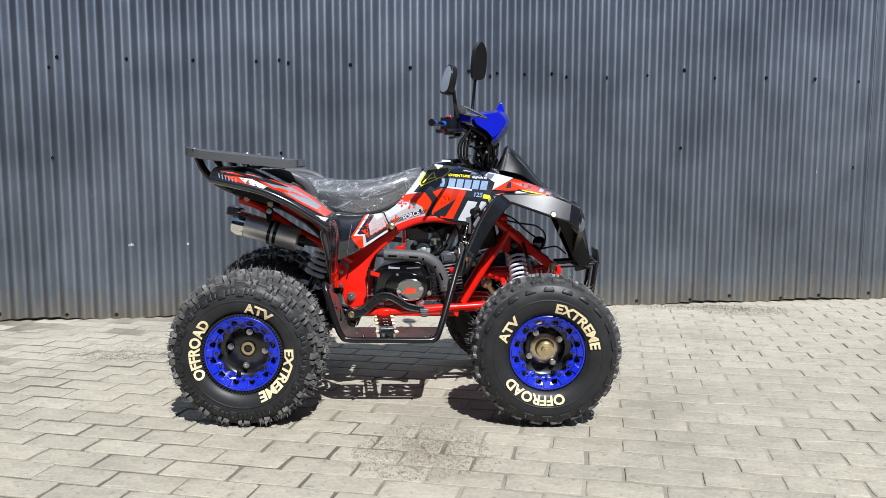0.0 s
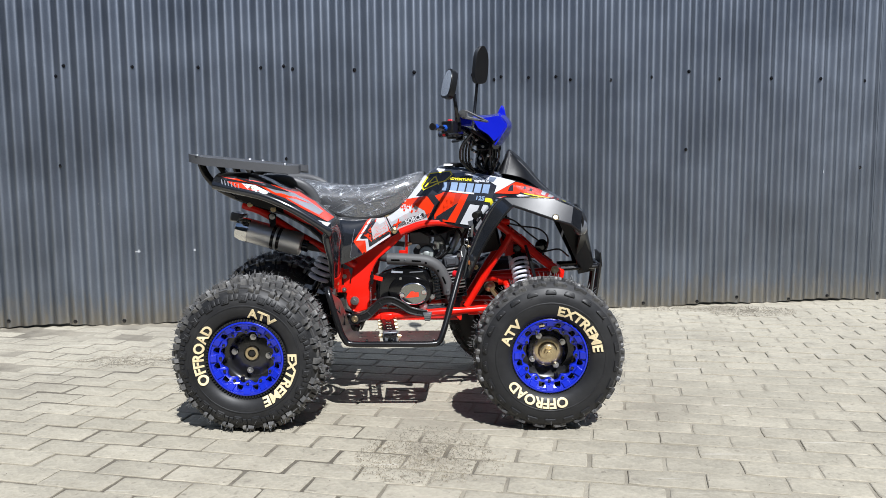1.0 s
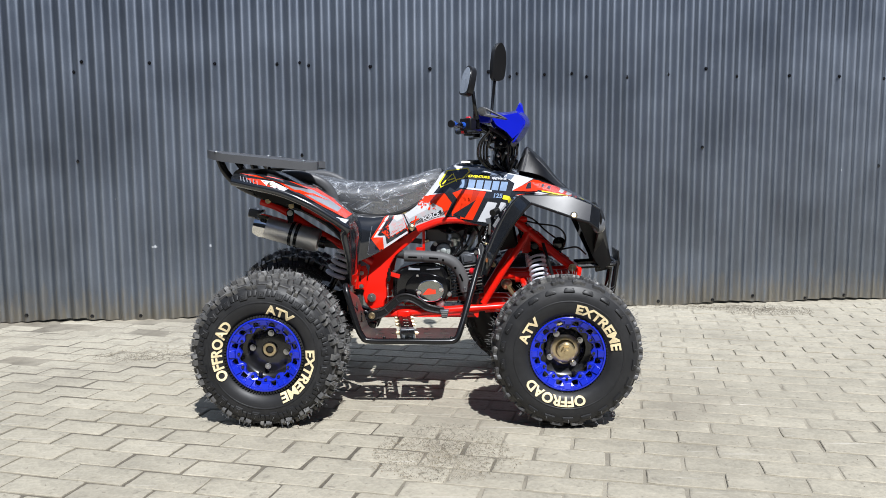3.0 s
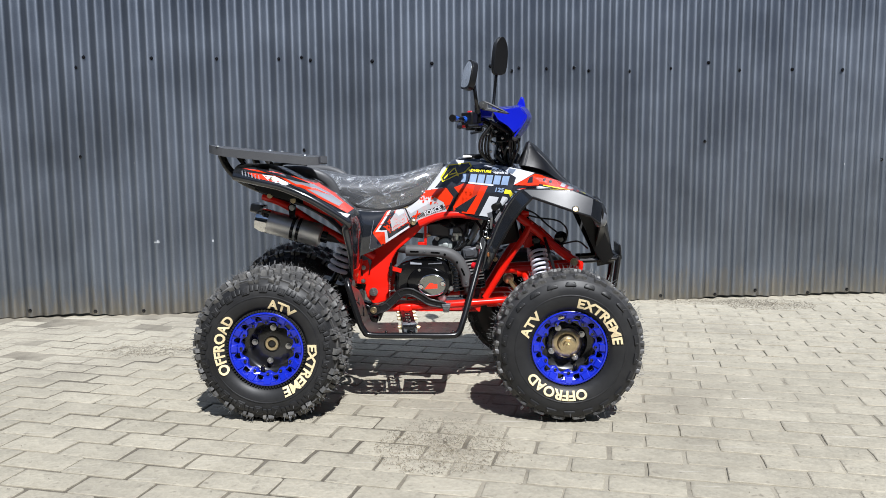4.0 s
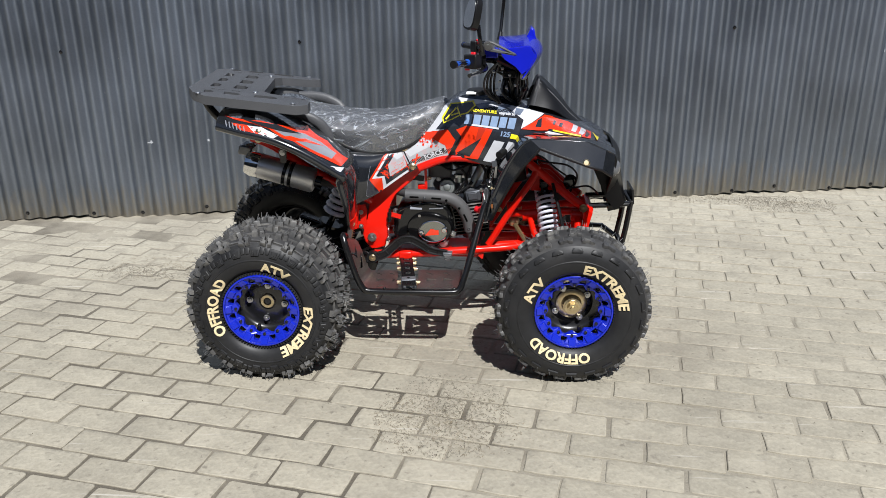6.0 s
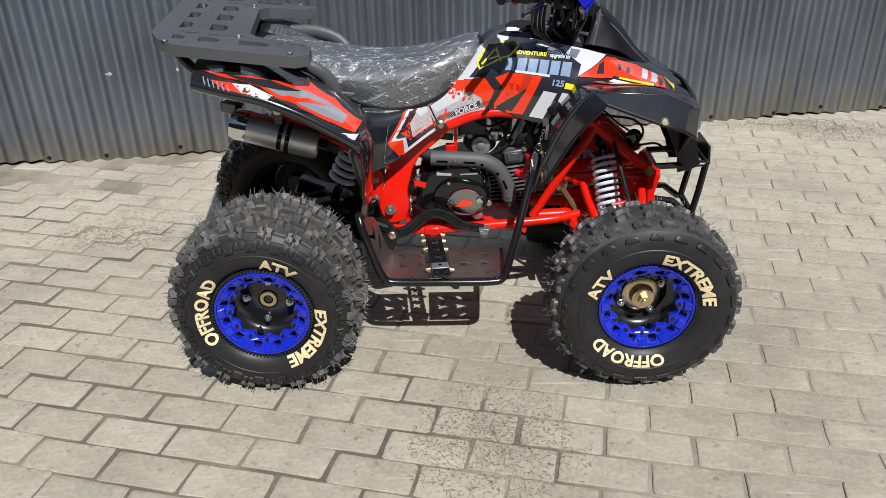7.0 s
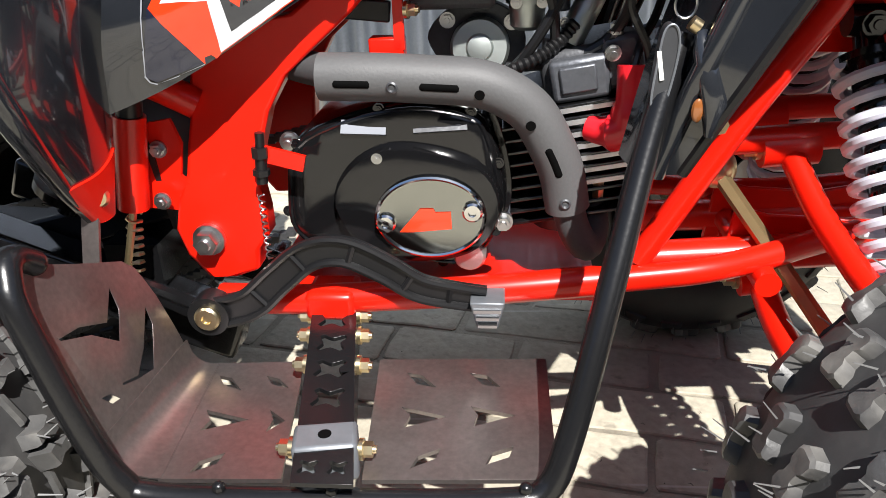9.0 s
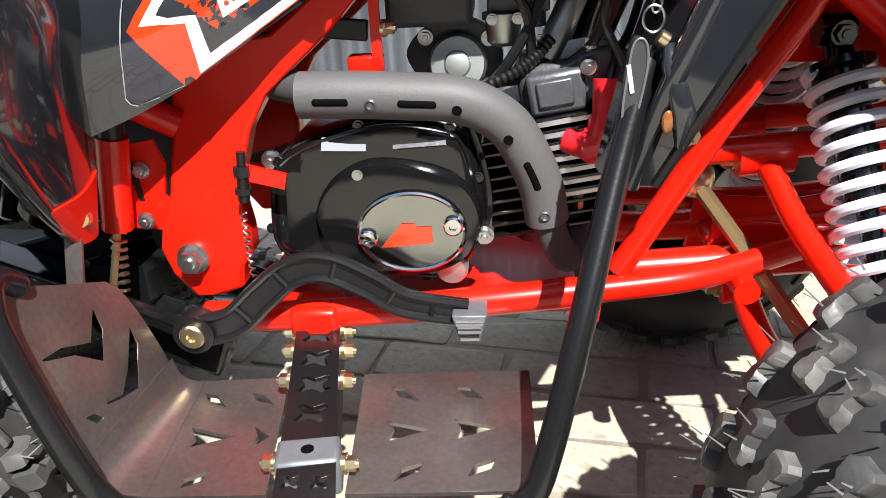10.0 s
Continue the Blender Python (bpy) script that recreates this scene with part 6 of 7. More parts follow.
    for x, y in ((-.222, .372), (-.03, .370), (.12, .362), (-.12, .371)):
        part("rivet", Geo().ball((x, sg * y, .293 if x > -.2 else .345), .0055, 8), TUBE_BLACK, well)
    # bracket between the two floor plates, running slightly askew
    mid = lambda v: -.069 + (v - .157) * .16
    star = lambda y, size=1.0, aside=0.0: [(mid(y) + aside + .017 * size * math.cos(a) * k, y + .0155 * size * math.sin(a) * k) for a, k in [(math.pi / 4 + math.pi / 2 * i + d, kk) for i in range(4) for d, kk in ((-.16, 1.0), (.16, 1.0), (.45, .60), (.785, .48), (1.12, .60))]]
    br = part("step_bracket", Geo().plate([(mid(.12) - .021, .120), (mid(.12) + .021, .120), (mid(.25) + .0225, .25), (mid(.388) + .024, .388), (mid(.388) - .024, .388), (mid(.25) - .0225, .25)],
                                          [star(y) for y in (.172, .211, .250, .290)] + [star(.371, .55, k * .0115) for k in (-1, 1)],
                                          lambda u, v, w: (u, sg * v, .334 - (v - .12) * .07 - w), .004), TUBE_BLACK, quad, "black channel bracket with star cut-outs", bevel=.0008)
    for k in (-1, 1):
        part("flange", Geo().plate([(.12, .334), (.335, .319), (.335, .285), (.12, .29)], [], lambda u, v, w: (mid(u) + k * (.0225 - w), sg * u, v), .004), TUBE_BLACK, br)
    part("end_block", Geo().box((mid(.337), sg * .337, .3025), (.052, .034, .036), (0, 0, sg * -9)), WORN_GREY, br, "light worn end block", bevel=.004)
    # a black disc paints the dark inside of the hole
    part("hole", Geo().cyl((mid(.337), sg * .337, .3203), (mid(.337), sg * .337, .3211), .0055, n=14), SLOT_SHADE, br)
    part("tab", Geo().box((mid(.14), sg * .140, .338), (.050, .05, .03)), RED, br, bevel=.006)
    for y, z in ((.150, .322), (.172, .312), (.222, .310), (.333, .303)):
        w = .0235 if y < .3 else .027
        part("bolt", Geo().bolt((mid(y) + w, sg * y, z), (1, 0, 0), .0068, .014), BRASS, br)
        part("bolt", Geo().bolt((mid(y) - w, sg * y, z), (-1, 0, 0), .0068, .015), BRASS, br)
part("guard_strap", Geo().plate([(-.0085, .472), (.0075, .472), (.0075, .395), (-.0085, .395)], [], lambda u, v, w: (u - .259 - (.472 - v) * .13, -.221 - w - (.472 - v) * .12, v), .004), STEP_BLACK, quad, "flat dark strap down to the heel guard", bevel=.0008)
# brake pedal: a flat cast arm with raised rims and ribs
arm_path = crom([(-.191, 0, .334), (-.150, 0, .346), (-.118, 0, .374), (-.085, 0, .400), (-.05, 0, .404), (-.012, 0, .386), (.020, 0, .366), (.055, 0, .358), (.084, 0, .354)], 6)
rims = ([], [])
for i, q in enumerate(arm_path):
    d = (arm_path[min(i + 1, len(arm_path) - 1)] - arm_path[max(i - 1, 0)]).normalized()
    n = Vector((-d.z, 0, d.x))
    h = .0140 - .0045 * i / (len(arm_path) - 1)
    rims[0].append(q + n * h)
    rims[1].append(q - n * h)
arm_loop = [(q.x, q.z) for q in rims[0]] + [(q.x, q.z) for q in reversed(rims[1])]
pedal = part("brake_pedal", Geo().plate(arm_loop, [], lambda u, v, w: (u, -.160 - w, v), .012), BLACK_PLASTIC, quad, "black cast brake pedal with worn bright tip", bevel=.002)
for rim in rims:
    part("rim", Geo().sweep([(q.x, -.173, q.z) for q in rim], .0042, 8), BLACK_PLASTIC, pedal)
for i in (8, 16, 25, 34, 41):
    part("rib", Geo().sweep([(rims[0][i].x, -.173, rims[0][i].z), (rims[1][i].x, -.173, rims[1][i].z)], .0032, 6), BLACK_PLASTIC, pedal)
part("boss", Geo().cyl((-.192, -.155, .334), (-.192, -.178, .334), .021, n=24), BLACK_PLASTIC, pedal)
part("tip", Geo().box((.086, -.172, .343), (.034, .034, .032), (180, 0, 0), .6), WORN_GREY, pedal, "worn bright pedal tip", bevel=.002)
for k in range(3):
    part("tip_ridge", Geo().box((.086, -.187, .350 - .008 * k), (.026 - .004 * k, .005, .003)), STEEL, pedal)
part("pivot_bolt", Geo().lathe([(0, .013), (.004, .013), (.006, .011), (.006, .005), (.003, .004), (.003, 0)], o=(-.192, -.178, .334), axis=(0, -1, 0), n=20), BRASS, pedal)
part("lever", Geo().tube([(-.20, -.165, .338), (-.24, -.160, .352), (-.284, -.155, .366)], .0075, 8), ENGINE_BLACK, pedal)
# brake light switch
sw = part("brake_switch", Geo().cyl((-.129, -.140, .492), (-.131, -.140, .462), .0058, n=12).cyl((-.1285, -.14, .498), (-.129, -.14, .488), .0085, n=6).cyl((-.130, -.14, .476), (-.1305, -.14, .470), .0085, n=6).cyl((-.1275, -.14, .512), (-.129, -.14, .49), .0045, n=10), BLACK_PLASTIC, quad, "small brake light switch")
part("spring", Geo().sweep([(-.134 + .003 * math.cos(k), -.140 + .003 * math.sin(k), .450 - .0012 * k) for k in range(60)], .0009, 5), STEEL, sw)
part("tab", Geo().box((-.112, -.138, .487), (.05, .004, .016), (0, 15, 0)), RED, sw)

# -- graphics on the panels; brand marks are plain shapes --
# tank
decal(tank_cover, TANK_TREE, [[(-.010, .764), (.065, .861), (.086, .884), (.120, .901), (.228, .890), (.369, .862), (.423, .848), (.383, .827), (.341, .806), (.317, .770), (.301, .764), (.120, .800), (.03, .790)]],
      D_WHITE, .0004, "white panel of the graphics")
decal(tank_cover, TANK_TREE, [[(.043, .796), (.065, .823), (.138, .847), (.180, .876), (.30, .865), (.330, .845), (.351, .832), (.332, .780), (.300, .70), (.20, .69), (.18, .70), (.14, .70), (.10, .705), (.126, .76), (.087, .799)]],
      D_BLACK, .0010)
decal(tank_cover, TANK_TREE, [[(.18, .880), (.235, .884), (.222, .868), (.195, .866)], [(.25, .868), (.285, .878), (.31, .872), (.275, .862)], [(.325, .866), (.352, .861), (.338, .845), (.318, .850)]], D_SLATE, .0014)
decal(tank_cover, TANK_TREE, [[(.064, .835), (.095, .882), (.174, .891), (.183, .876), (.157, .851), (.138, .847), (.071, .817)]], D_YELLOW, .0016, "yellow edge of the badge")
decal(tank_cover, TANK_TREE, [[(.070, .834), (.098, .878), (.170, .887), (.177, .876), (.153, .854), (.134, .850), (.074, .822)]], D_BLACK, .0022)
decal(tank_cover, TANK_TREE, [strip((.080, .829), (.116, .866), .0042), strip((.116, .868), (.130, .838), .0042), strip((.098, .842), (.124, .850), .0034)], D_YELLOW, .0028)
# the word mark: six slanted ice-blue blocks
for i in range(6):
    t0, t1 = i / 6 + .016, (i + 1) / 6 - .016
    lo = lambda t: (.140 + (.322 - .140) * t, .818 + (.804 - .818) * t)
    hi = lambda t: (.146 + (.330 - .146) * t, .850 + (.836 - .850) * t)
    decal(tank_cover, TANK_TREE, [[lo(t0), lo(t1), hi(t1), hi(t0)]], D_ICE, .0020, "ice-blue block of the word mark")
writing(tank_cover, TANK_TREE, "ADVENTURE", .212, .853, .0125, -4.5, D_YELLOW, .0026, .1, 1.25)
writing(tank_cover, TANK_TREE, "upgrade to", .293, .846, .0125, -5, D_WHITE, .0026, .1)
decal(tank_cover, TANK_TREE, [strip((.170, .812), (.266, .8015), .006)], D_WHITE, .0022, "small line of print as a bar")
writing(tank_cover, TANK_TREE, "125", .287, .781, .0215, -4, D_ICE, .0026, .15, 1.1)
decal(tank_cover, TANK_TREE, [[(.306, .776), (.328, .773), (.333, .786), (.310, .790)]], D_YELLOW, .0024)
# red fields
decal(tank_cover, TANK_TREE, [[(-.045, .738), (.000, .783), (.084, .798), (.126, .765), (.106, .722), (.090, .706), (.076, .743), (.057, .764), (-.007, .766)]], D_RED, .0012, "red field")
decal(tank_cover, TANK_TREE, [[(-.088, .728), (-.045, .736), (-.007, .768), (.057, .766), (.078, .743), (.090, .708), (.043, .700), (-.030, .668), (-.052, .660)]], D_SILVER, .0006)
decal(tank_cover, TANK_TREE, [[(-.078, .724), (-.043, .734), (-.010, .764), (.02, .762), (.03, .742), (.0, .728), (-.05, .70)]], D_WHITE, .0010)
decal(tank_cover, TANK_TREE, [[(.109, .796), (.152, .812), (.245, .802), (.194, .697), (.145, .702), (.196, .763), (.114, .710), (.134, .769)]], D_RED, .0016, "red slanted field")
decal(tank_cover, TANK_TREE, [[(.196, .808), (.222, .805), (.20, .765), (.182, .757)]], mat("decal_dark_red", (0.42, 0.03, 0.012), 0.2, coat=0.4, bump=0), .0020)
decal(tank_cover, TANK_TREE, [[(.251, .767), (.287, .762), (.251, .688), (.212, .693)], [(.301, .765), (.323, .762), (.298, .698), (.274, .704)]], D_WHITE, .0018, "pale slanted bars")
decal(tank_cover, TANK_TREE, [[(.086, .799), (.107, .808), (.136, .775), (.106, .712), (.087, .708), (.114, .763)]], D_BLACK, .0022)
decal(tank_cover, TANK_TREE, [[(.118, .718), (.206, .773), (.164, .706)]], D_BLACK, .0024)
# hatched field with a word
for k in range(17):
    t = k / 17
    x = -.066 + .150 * t
    z0 = .668 + .052 * t - .006 * abs(t - .4)
    decal(tank_cover, TANK_TREE, [[(x, z0), (x + .0048, z0 + .0012), (x + .0285, z0 + .028 - .006 * t), (x + .0237, z0 + .0268 - .006 * t)]], D_BLACK, .0014)
decal(tank_cover, TANK_TREE, [[(-.001, .6955), (.073, .7225), (.072, .735), (-.001, .7095)]], D_BLACK, .0018)
writing(tank_cover, TANK_TREE, "FORCE", .036, .7035, .024, 20, D_WHITE, .0026, .0, .92)
decal(tank_cover, TANK_TREE, [strip((-.043, .684), (-.012, .700), .005), strip((-.030, .676), (-.020, .711), .005)], D_RED, .0026)
rng = random.Random(9)
dots(tank_cover, TANK_TREE, [(-.045 + .10 * rng.random(), .738 + .024 * rng.random(), rng.choice((.0012, .0018, .0026, .004))) for _ in range(34)], D_RED, .0022)
dots(tank_cover, TANK_TREE, [(-.02 + .06 * rng.random(), .752 + .014 * rng.random(), rng.choice((.0016, .0026, .0038))) for _ in range(24)], D_RED, .0026)
# halftone shading at the top of the tank
dots(tank_cover, TANK_TREE, [(.20 + .0052 * i + .0026 * (j % 2), .868 + .0045 * j - .0011 * i, .0016) for i in range(24) for j in range(4)], D_SLATE, .0018)
# side panel cross mark
decal(tank_cover, TANK_TREE, [[(-.191, .634), (-.156, .622), (-.158, .584), (-.198, .571), (-.205, .577)]], D_NAVY, .0004, "dark blue field of the side graphics")
pin = [(-.187, .677), (-.192, .650), (-.200, .600), (-.2045, .578), (-.202, .572), (-.197, .570), (-.180, .5755), (-.160, .583)]
decal(tank_cover, TANK_TREE, [[p, q, (q[0] - .0008, q[1] - .0010), (p[0] - .0012, p[1] - .0004)] for p, q in zip(pin, pin[1:])], D_GREY, .0010, "thin grey pinstripe")
decal(tank_cover, TANK_TREE, [[(-.191, .632), (-.144, .707), (-.118, .722), (-.095, .731), (-.083, .724), (-.054, .657), (-.053, .648), (-.147, .590), (-.155, .582), (-.160, .582), (-.157, .621)]],
      D_RED, .0006, "orange-red edge of the cross mark")
decal(tank_cover, TANK_TREE, [[(-.182, .635), (-.140, .703), (-.126, .716), (-.122, .715), (-.169, .643), (-.161, .640), (-.134, .659), (-.137, .607), (-.058, .655), (-.055, .648), (-.147, .591), (-.142, .642), (-.150, .635)]],
      D_WHITE, .0010, "white edge of the cross mark")
decal(tank_cover, TANK_TREE, [[(-.169, .643), (-.124, .715), (-.107, .718), (-.154, .654), (-.138, .657), (-.134, .617), (-.059, .662), (-.058, .655), (-.137, .608), (-.142, .641), (-.161, .640)]], D_BLACK, .0014)
decal(tank_cover, TANK_TREE, [[(-.155, .653), (-.105, .719), (-.094, .729), (-.061, .665), (-.128, .627), (-.130, .675)]], D_RED, .0014)
decal(tank_cover, TANK_TREE, [[(-.130, .677), (-.094, .727), (-.083, .721), (-.067, .682), (-.064, .668), (-.123, .636)]], D_SILVER, .0020, "silver field with red halftone dots")
decal(tank_cover, TANK_TREE, [[(-.112, .705), (-.093, .727), (-.083, .719), (-.076, .705), (-.10, .692)]], D_WHITE, .0024)
decal(tank_cover, TANK_TREE, [strip((-.152, .689), (-.128, .697), .0016), strip((-.172, .658), (-.148, .665), .0016), strip((-.116, .714), (-.09, .722), .0014)], D_RED, .0028)
rng = random.Random(5)
dots(tank_cover, TANK_TREE, [(-.119 + .0058 * i + .0029 * (j % 2), .648 + .0058 * j + .0030 * i, .0019 - .0002 * j) for i in range(9) for j in range(6) if i < 8 and rng.random() < .95 - .10 * j], D_RED, .0028)
decal(tank_cover, TANK_TREE, [[(-.079, .727), (-.0755, .728), (-.0425, .664), (-.046, .660)]], D_BLACK, .0024, "seam between the covers")
for p in ((-.073, -.113, .729), (-.041, -.133, .669)):
    part("cover_bolt", Geo().lathe([(0, .0125), (.004, .0125), (.007, .009), (.008, .004), (.0065, .003), (.0065, 0)], o=p, axis=(0, -1, .1), n=16), BRASS, tank_cover, "zinc-plated dome bolt")
# nose graphics
decal(tank_cover, TANK_TREE, [[(.343, .806), (.423, .844), (.452, .838), (.434, .803), (.394, .803)]], D_RED, .0014, "red wedge of the nose mark")
decal(tank_cover, TANK_TREE, [[(.449, .837), (.506, .819), (.560, .793), (.590, .779), (.572, .774), (.518, .785), (.437, .808)]], D_RED, .0014, "red band of the nose mark")
decal(tank_cover, TANK_TREE, [[(.524, .809), (.541, .802), (.527, .793), (.513, .798)], [(.552, .797), (.570, .788), (.551, .785), (.537, .790)]], D_WHITE, .0022)
decal(tank_cover, TANK_TREE, [[(.455, .828), (.463, .825), (.458, .816), (.449, .818)], [(.476, .820), (.487, .817), (.481, .809), (.471, .812)], [(.568, .788), (.579, .782), (.568, .779), (.559, .782)],
                              [(.400, .830), (.414, .836), (.412, .812), (.392, .812)]], D_BLACK, .0022)
decal(tank_cover, TANK_TREE, [strip((.437, .801), (.548, .7785), .0065)], D_BLACK, .0018)
decal(tank_cover, TANK_TREE, [strip((.450, .801), (.545, .7815), .0035)], D_YELLOW, .0024, "small line of print as a bar")
decal(tank_cover, TANK_TREE, [[(.423, .797), (.437, .801), (.548, .778), (.50, .784), (.47, .786)]], D_WHITE, .0012)
decal(tank_cover, TANK_TREE, [[(.595, .777), (.612, .769), (.630, .752), (.612, .752), (.602, .768)]], D_YELLOW, .0018)
# front fender wedge
decal(fender_fr, FF_TREE, [[(.378, -.175), (.402, -.130), (.445, -.132), (.56, -.160), (.62, -.180), (.47, -.195), (.40, -.200)]], D_RED, .0008, "red wedge on the mudguard", top=True)
decal(fender_fr, FF_TREE, [[(.386, -.170), (.402, -.138), (.412, -.190)], [(.435, -.145), (.53, -.166), (.46, -.178)]], D_WHITE, .0016, top=True)
# rear fender
decal(fender_rr, RF_TREE, [[(-.640, .876), (-.52, .862), (-.391, .828), (-.318, .784), (-.246, .728), (-.258, .716), (-.306, .744), (-.380, .786), (-.443, .815), (-.488, .841), (-.54, .857), (-.60, .868)]], D_RED, .0008, "red edge of the fender graphics")
decal(fender_rr, RF_TREE, [[(-.508, .855), (-.450, .839), (-.382, .814), (-.333, .787), (-.280, .750), (-.288, .740), (-.336, .766), (-.406, .805), (-.440, .820)]], D_GREY, .0014, "grey field")
decal(fender_rr, RF_TREE, [[(-.406, .808), (-.376, .803), (-.319, .775), (-.372, .795), (-.40, .802)], [(-.450, .818), (-.42, .816), (-.372, .798), (-.405, .803)]], D_RED, .0020)
decal(fender_rr, RF_TREE, [[(-.290, .752), (-.285, .756), (-.302, .742), (-.306, .738)]], D_RED, .0020)
decal(fender_rr, RF_TREE, [[(-.302, .728), (-.249, .711), (-.260, .697)]], D_WHITE, .0010, "white wedge")
decal(fender_rr, RF_TREE, [[(-.64, .872), (-.57, .862), (-.52, .845), (-.47, .822), (-.53, .836), (-.60, .853)]], D_BLACK, .0016)
decal(fender_rr, RF_TREE, [[(-.61, .860), (-.56, .854), (-.51, .838), (-.488, .826), (-.54, .836), (-.575, .844)]], D_RED, .0020)
decal(fender_rr, RF_TREE, [[(-.555, .852), (-.512, .846), (-.454, .820), (-.488, .826), (-.466, .817), (-.525, .831)]], D_WHITE, .0024)
decal(fender_rr, RF_TREE, [[(-.585, .871), (-.47, .848), (-.392, .816), (-.445, .829), (-.52, .851)], [(-.47, .826), (-.405, .800), (-.355, .772), (-.395, .788), (-.445, .812)]], D_BLACK, .0028, "black brush streaks")
decal(fender_rr, RF_TREE, [strip((-.632 + .013 * k, .864 - .003 * k), (-.620 + .013 * k, .848 - .004 * k), .0028) for k in range(6)], D_GREY, .0030, "grey hatching")
part("fender_bolt", Geo().lathe([(0, .010), (.004, .010), (.007, .006), (.007, 0)], o=(-.517, -.372, .838), axis=(0, -1, .25), n=14), BRASS, fender_rr)
part("fender_bolt", Geo().lathe([(0, .013), (.005, .013), (.009, .008), (.009, 0)], o=(.556, -.291, .724), axis=(0, -1, .38), n=14), BRASS, fender_fr, "zinc-plated dome bolt")
part("leg_bolt", Geo().bolt((.270, -.205, .535), (.6, -1, 0), .007, .012), BRASS, fender_fr)
for x, y, z in ((.246, -.228, .552),):
    part("reflector", Geo().ball((x, y - .018, z + .005), .0058, 8, (0.8, .4, 1.6)), mat("amber", (0.22, 0.075, 0.02), 0.15, coat=0.8, bump=0), fender_fr, "small amber reflector")
# warning sticker by the tank
part("sticker", Geo().box((.165, -.045, .9165), (.035, .016, .0015), (28, 0, -6)), LABEL_WHITE, tank_cover, "white sticker with fine print")

# -- clear wrap left on the saddle --
def wrap_material():
    """Thin clear film: see-through, glossy; white painted along its creases stands in for glints."""
    m = bpy.data.materials.new("clear_film")
    m.use_nodes = True
    nt = m.node_tree
    nt.nodes.clear()
    node, link = nt.nodes.new, nt.links.new
    out = node("ShaderNodeOutputMaterial")
    tc = node("ShaderNodeTexCoord")
    creases = []
    for turn, stretch, detail, lo_n, hi_n, wide in (((0, -0.50, 0.1), (1 / 7, 1 / 22, 1 / 70), 1.5, .40, .56, .040), ((0.2, -0.16, -0.35), (1 / 9, 1 / 45, 1 / 50), 2.0, .47, .64, .050),
                                                    ((0.5, 0.7, 0.6), (1 / 20, 1 / 60, 1 / 60), 1.0, .54, .66, .045)):
        mp = node("ShaderNodeMapping")
        mp.vector_type = "TEXTURE"
        mp.inputs["Rotation"].default_value, mp.inputs["Scale"].default_value = turn, stretch
        link(tc.outputs["Object"], mp.inputs["Vector"])
        ns = node("ShaderNodeTexNoise")
        ns.inputs["Scale"].default_value, ns.inputs["Detail"].default_value, ns.inputs["Distortion"].default_value = 1.0, detail, 0.25
        link(mp.outputs[0], ns.inputs["Vector"])
        off = node("ShaderNodeMath")
        off.operation = "SUBTRACT"
        link(ns.outputs["Fac"], off.inputs[0])
        off.inputs[1].default_value = 0.5
        side = node("ShaderNodeMath")
        side.operation = "ABSOLUTE"
        link(off.outputs[0], side.inputs[0])
        ridge = node("ShaderNodeMapRange")
        ridge.interpolation_type = "SMOOTHSTEP"
        ridge.inputs["From Min"].default_value, ridge.inputs["From Max"].default_value = 0.0, wide
        ridge.inputs["To Min"].default_value, ridge.inputs["To Max"].default_value = 1.0, 0.0
        link(side.outputs[0], ridge.inputs["Value"])
        # creases gather in some places and leave others taut
        spread = node("ShaderNodeTexNoise")
        spread.inputs["Scale"].default_value, spread.inputs["Detail"].default_value = 9 + 20 * lo_n, 1
        link(tc.outputs["Object"], spread.inputs["Vector"])
        where = node("ShaderNodeMapRange")
        where.inputs["From Min"].default_value, where.inputs["From Max"].default_value = lo_n, hi_n
        link(spread.outputs["Fac"], where.inputs["Value"])
        some = node("ShaderNodeMath")
        some.operation = "MULTIPLY"
        link(ridge.outputs[0], some.inputs[0])
        link(where.outputs[0], some.inputs[1])
        creases.append(some.outputs[0])
    total = creases[0]
    for c in creases[1:]:
        add = node("ShaderNodeMath")
        add.operation = "MAXIMUM"
        link(total, add.inputs[0])
        link(c, add.inputs[1])
        total = add.outputs[0]
    bp = node("ShaderNodeBump")
    bp.inputs["Strength"].default_value, bp.inputs["Distance"].default_value = 1.0, 0.0050
    link(total, bp.inputs["Height"])
    gloss = node("ShaderNodeBsdfGlossy")
    gloss.inputs["Roughness"].default_value = 0.12
    link(bp.outputs[0], gloss.inputs["Normal"])
    fres = node("ShaderNodeFresnel")
    fres.inputs["IOR"].default_value = 2.4
    link(bp.outputs[0], fres.inputs["Normal"])
    mix = node("ShaderNodeMixShader")
    link(fres.outputs[0], mix.inputs[0])
    link(node("ShaderNodeBsdfTransparent").outputs[0], mix.inputs[1])
    link(gloss.outputs[0], mix.inputs[2])
    # diffuse white paints a faint sheen all over and highlights on the creases
    glint_white = node("ShaderNodeBsdfDiffuse")
    glint_white.inputs["Color"].default_value = (0.70, 0.74, 0.80, 1)
    link(bp.outputs[0], glint_white.inputs["Normal"])
    fold = node("ShaderNodeMapRange")
    fold.inputs["To Min"].default_value, fold.inputs["To Max"].default_value = 0.075, 0.46
    link(total, fold.inputs["Value"])
    glint_mix = node("ShaderNodeMixShader")
    link(fold.outputs[0], glint_mix.inputs[0])
    link(mix.outputs[0], glint_mix.inputs[1])
    link(glint_white.outputs[0], glint_mix.inputs[2])
    link(glint_mix.outputs[0], out.inputs[0])
    return m


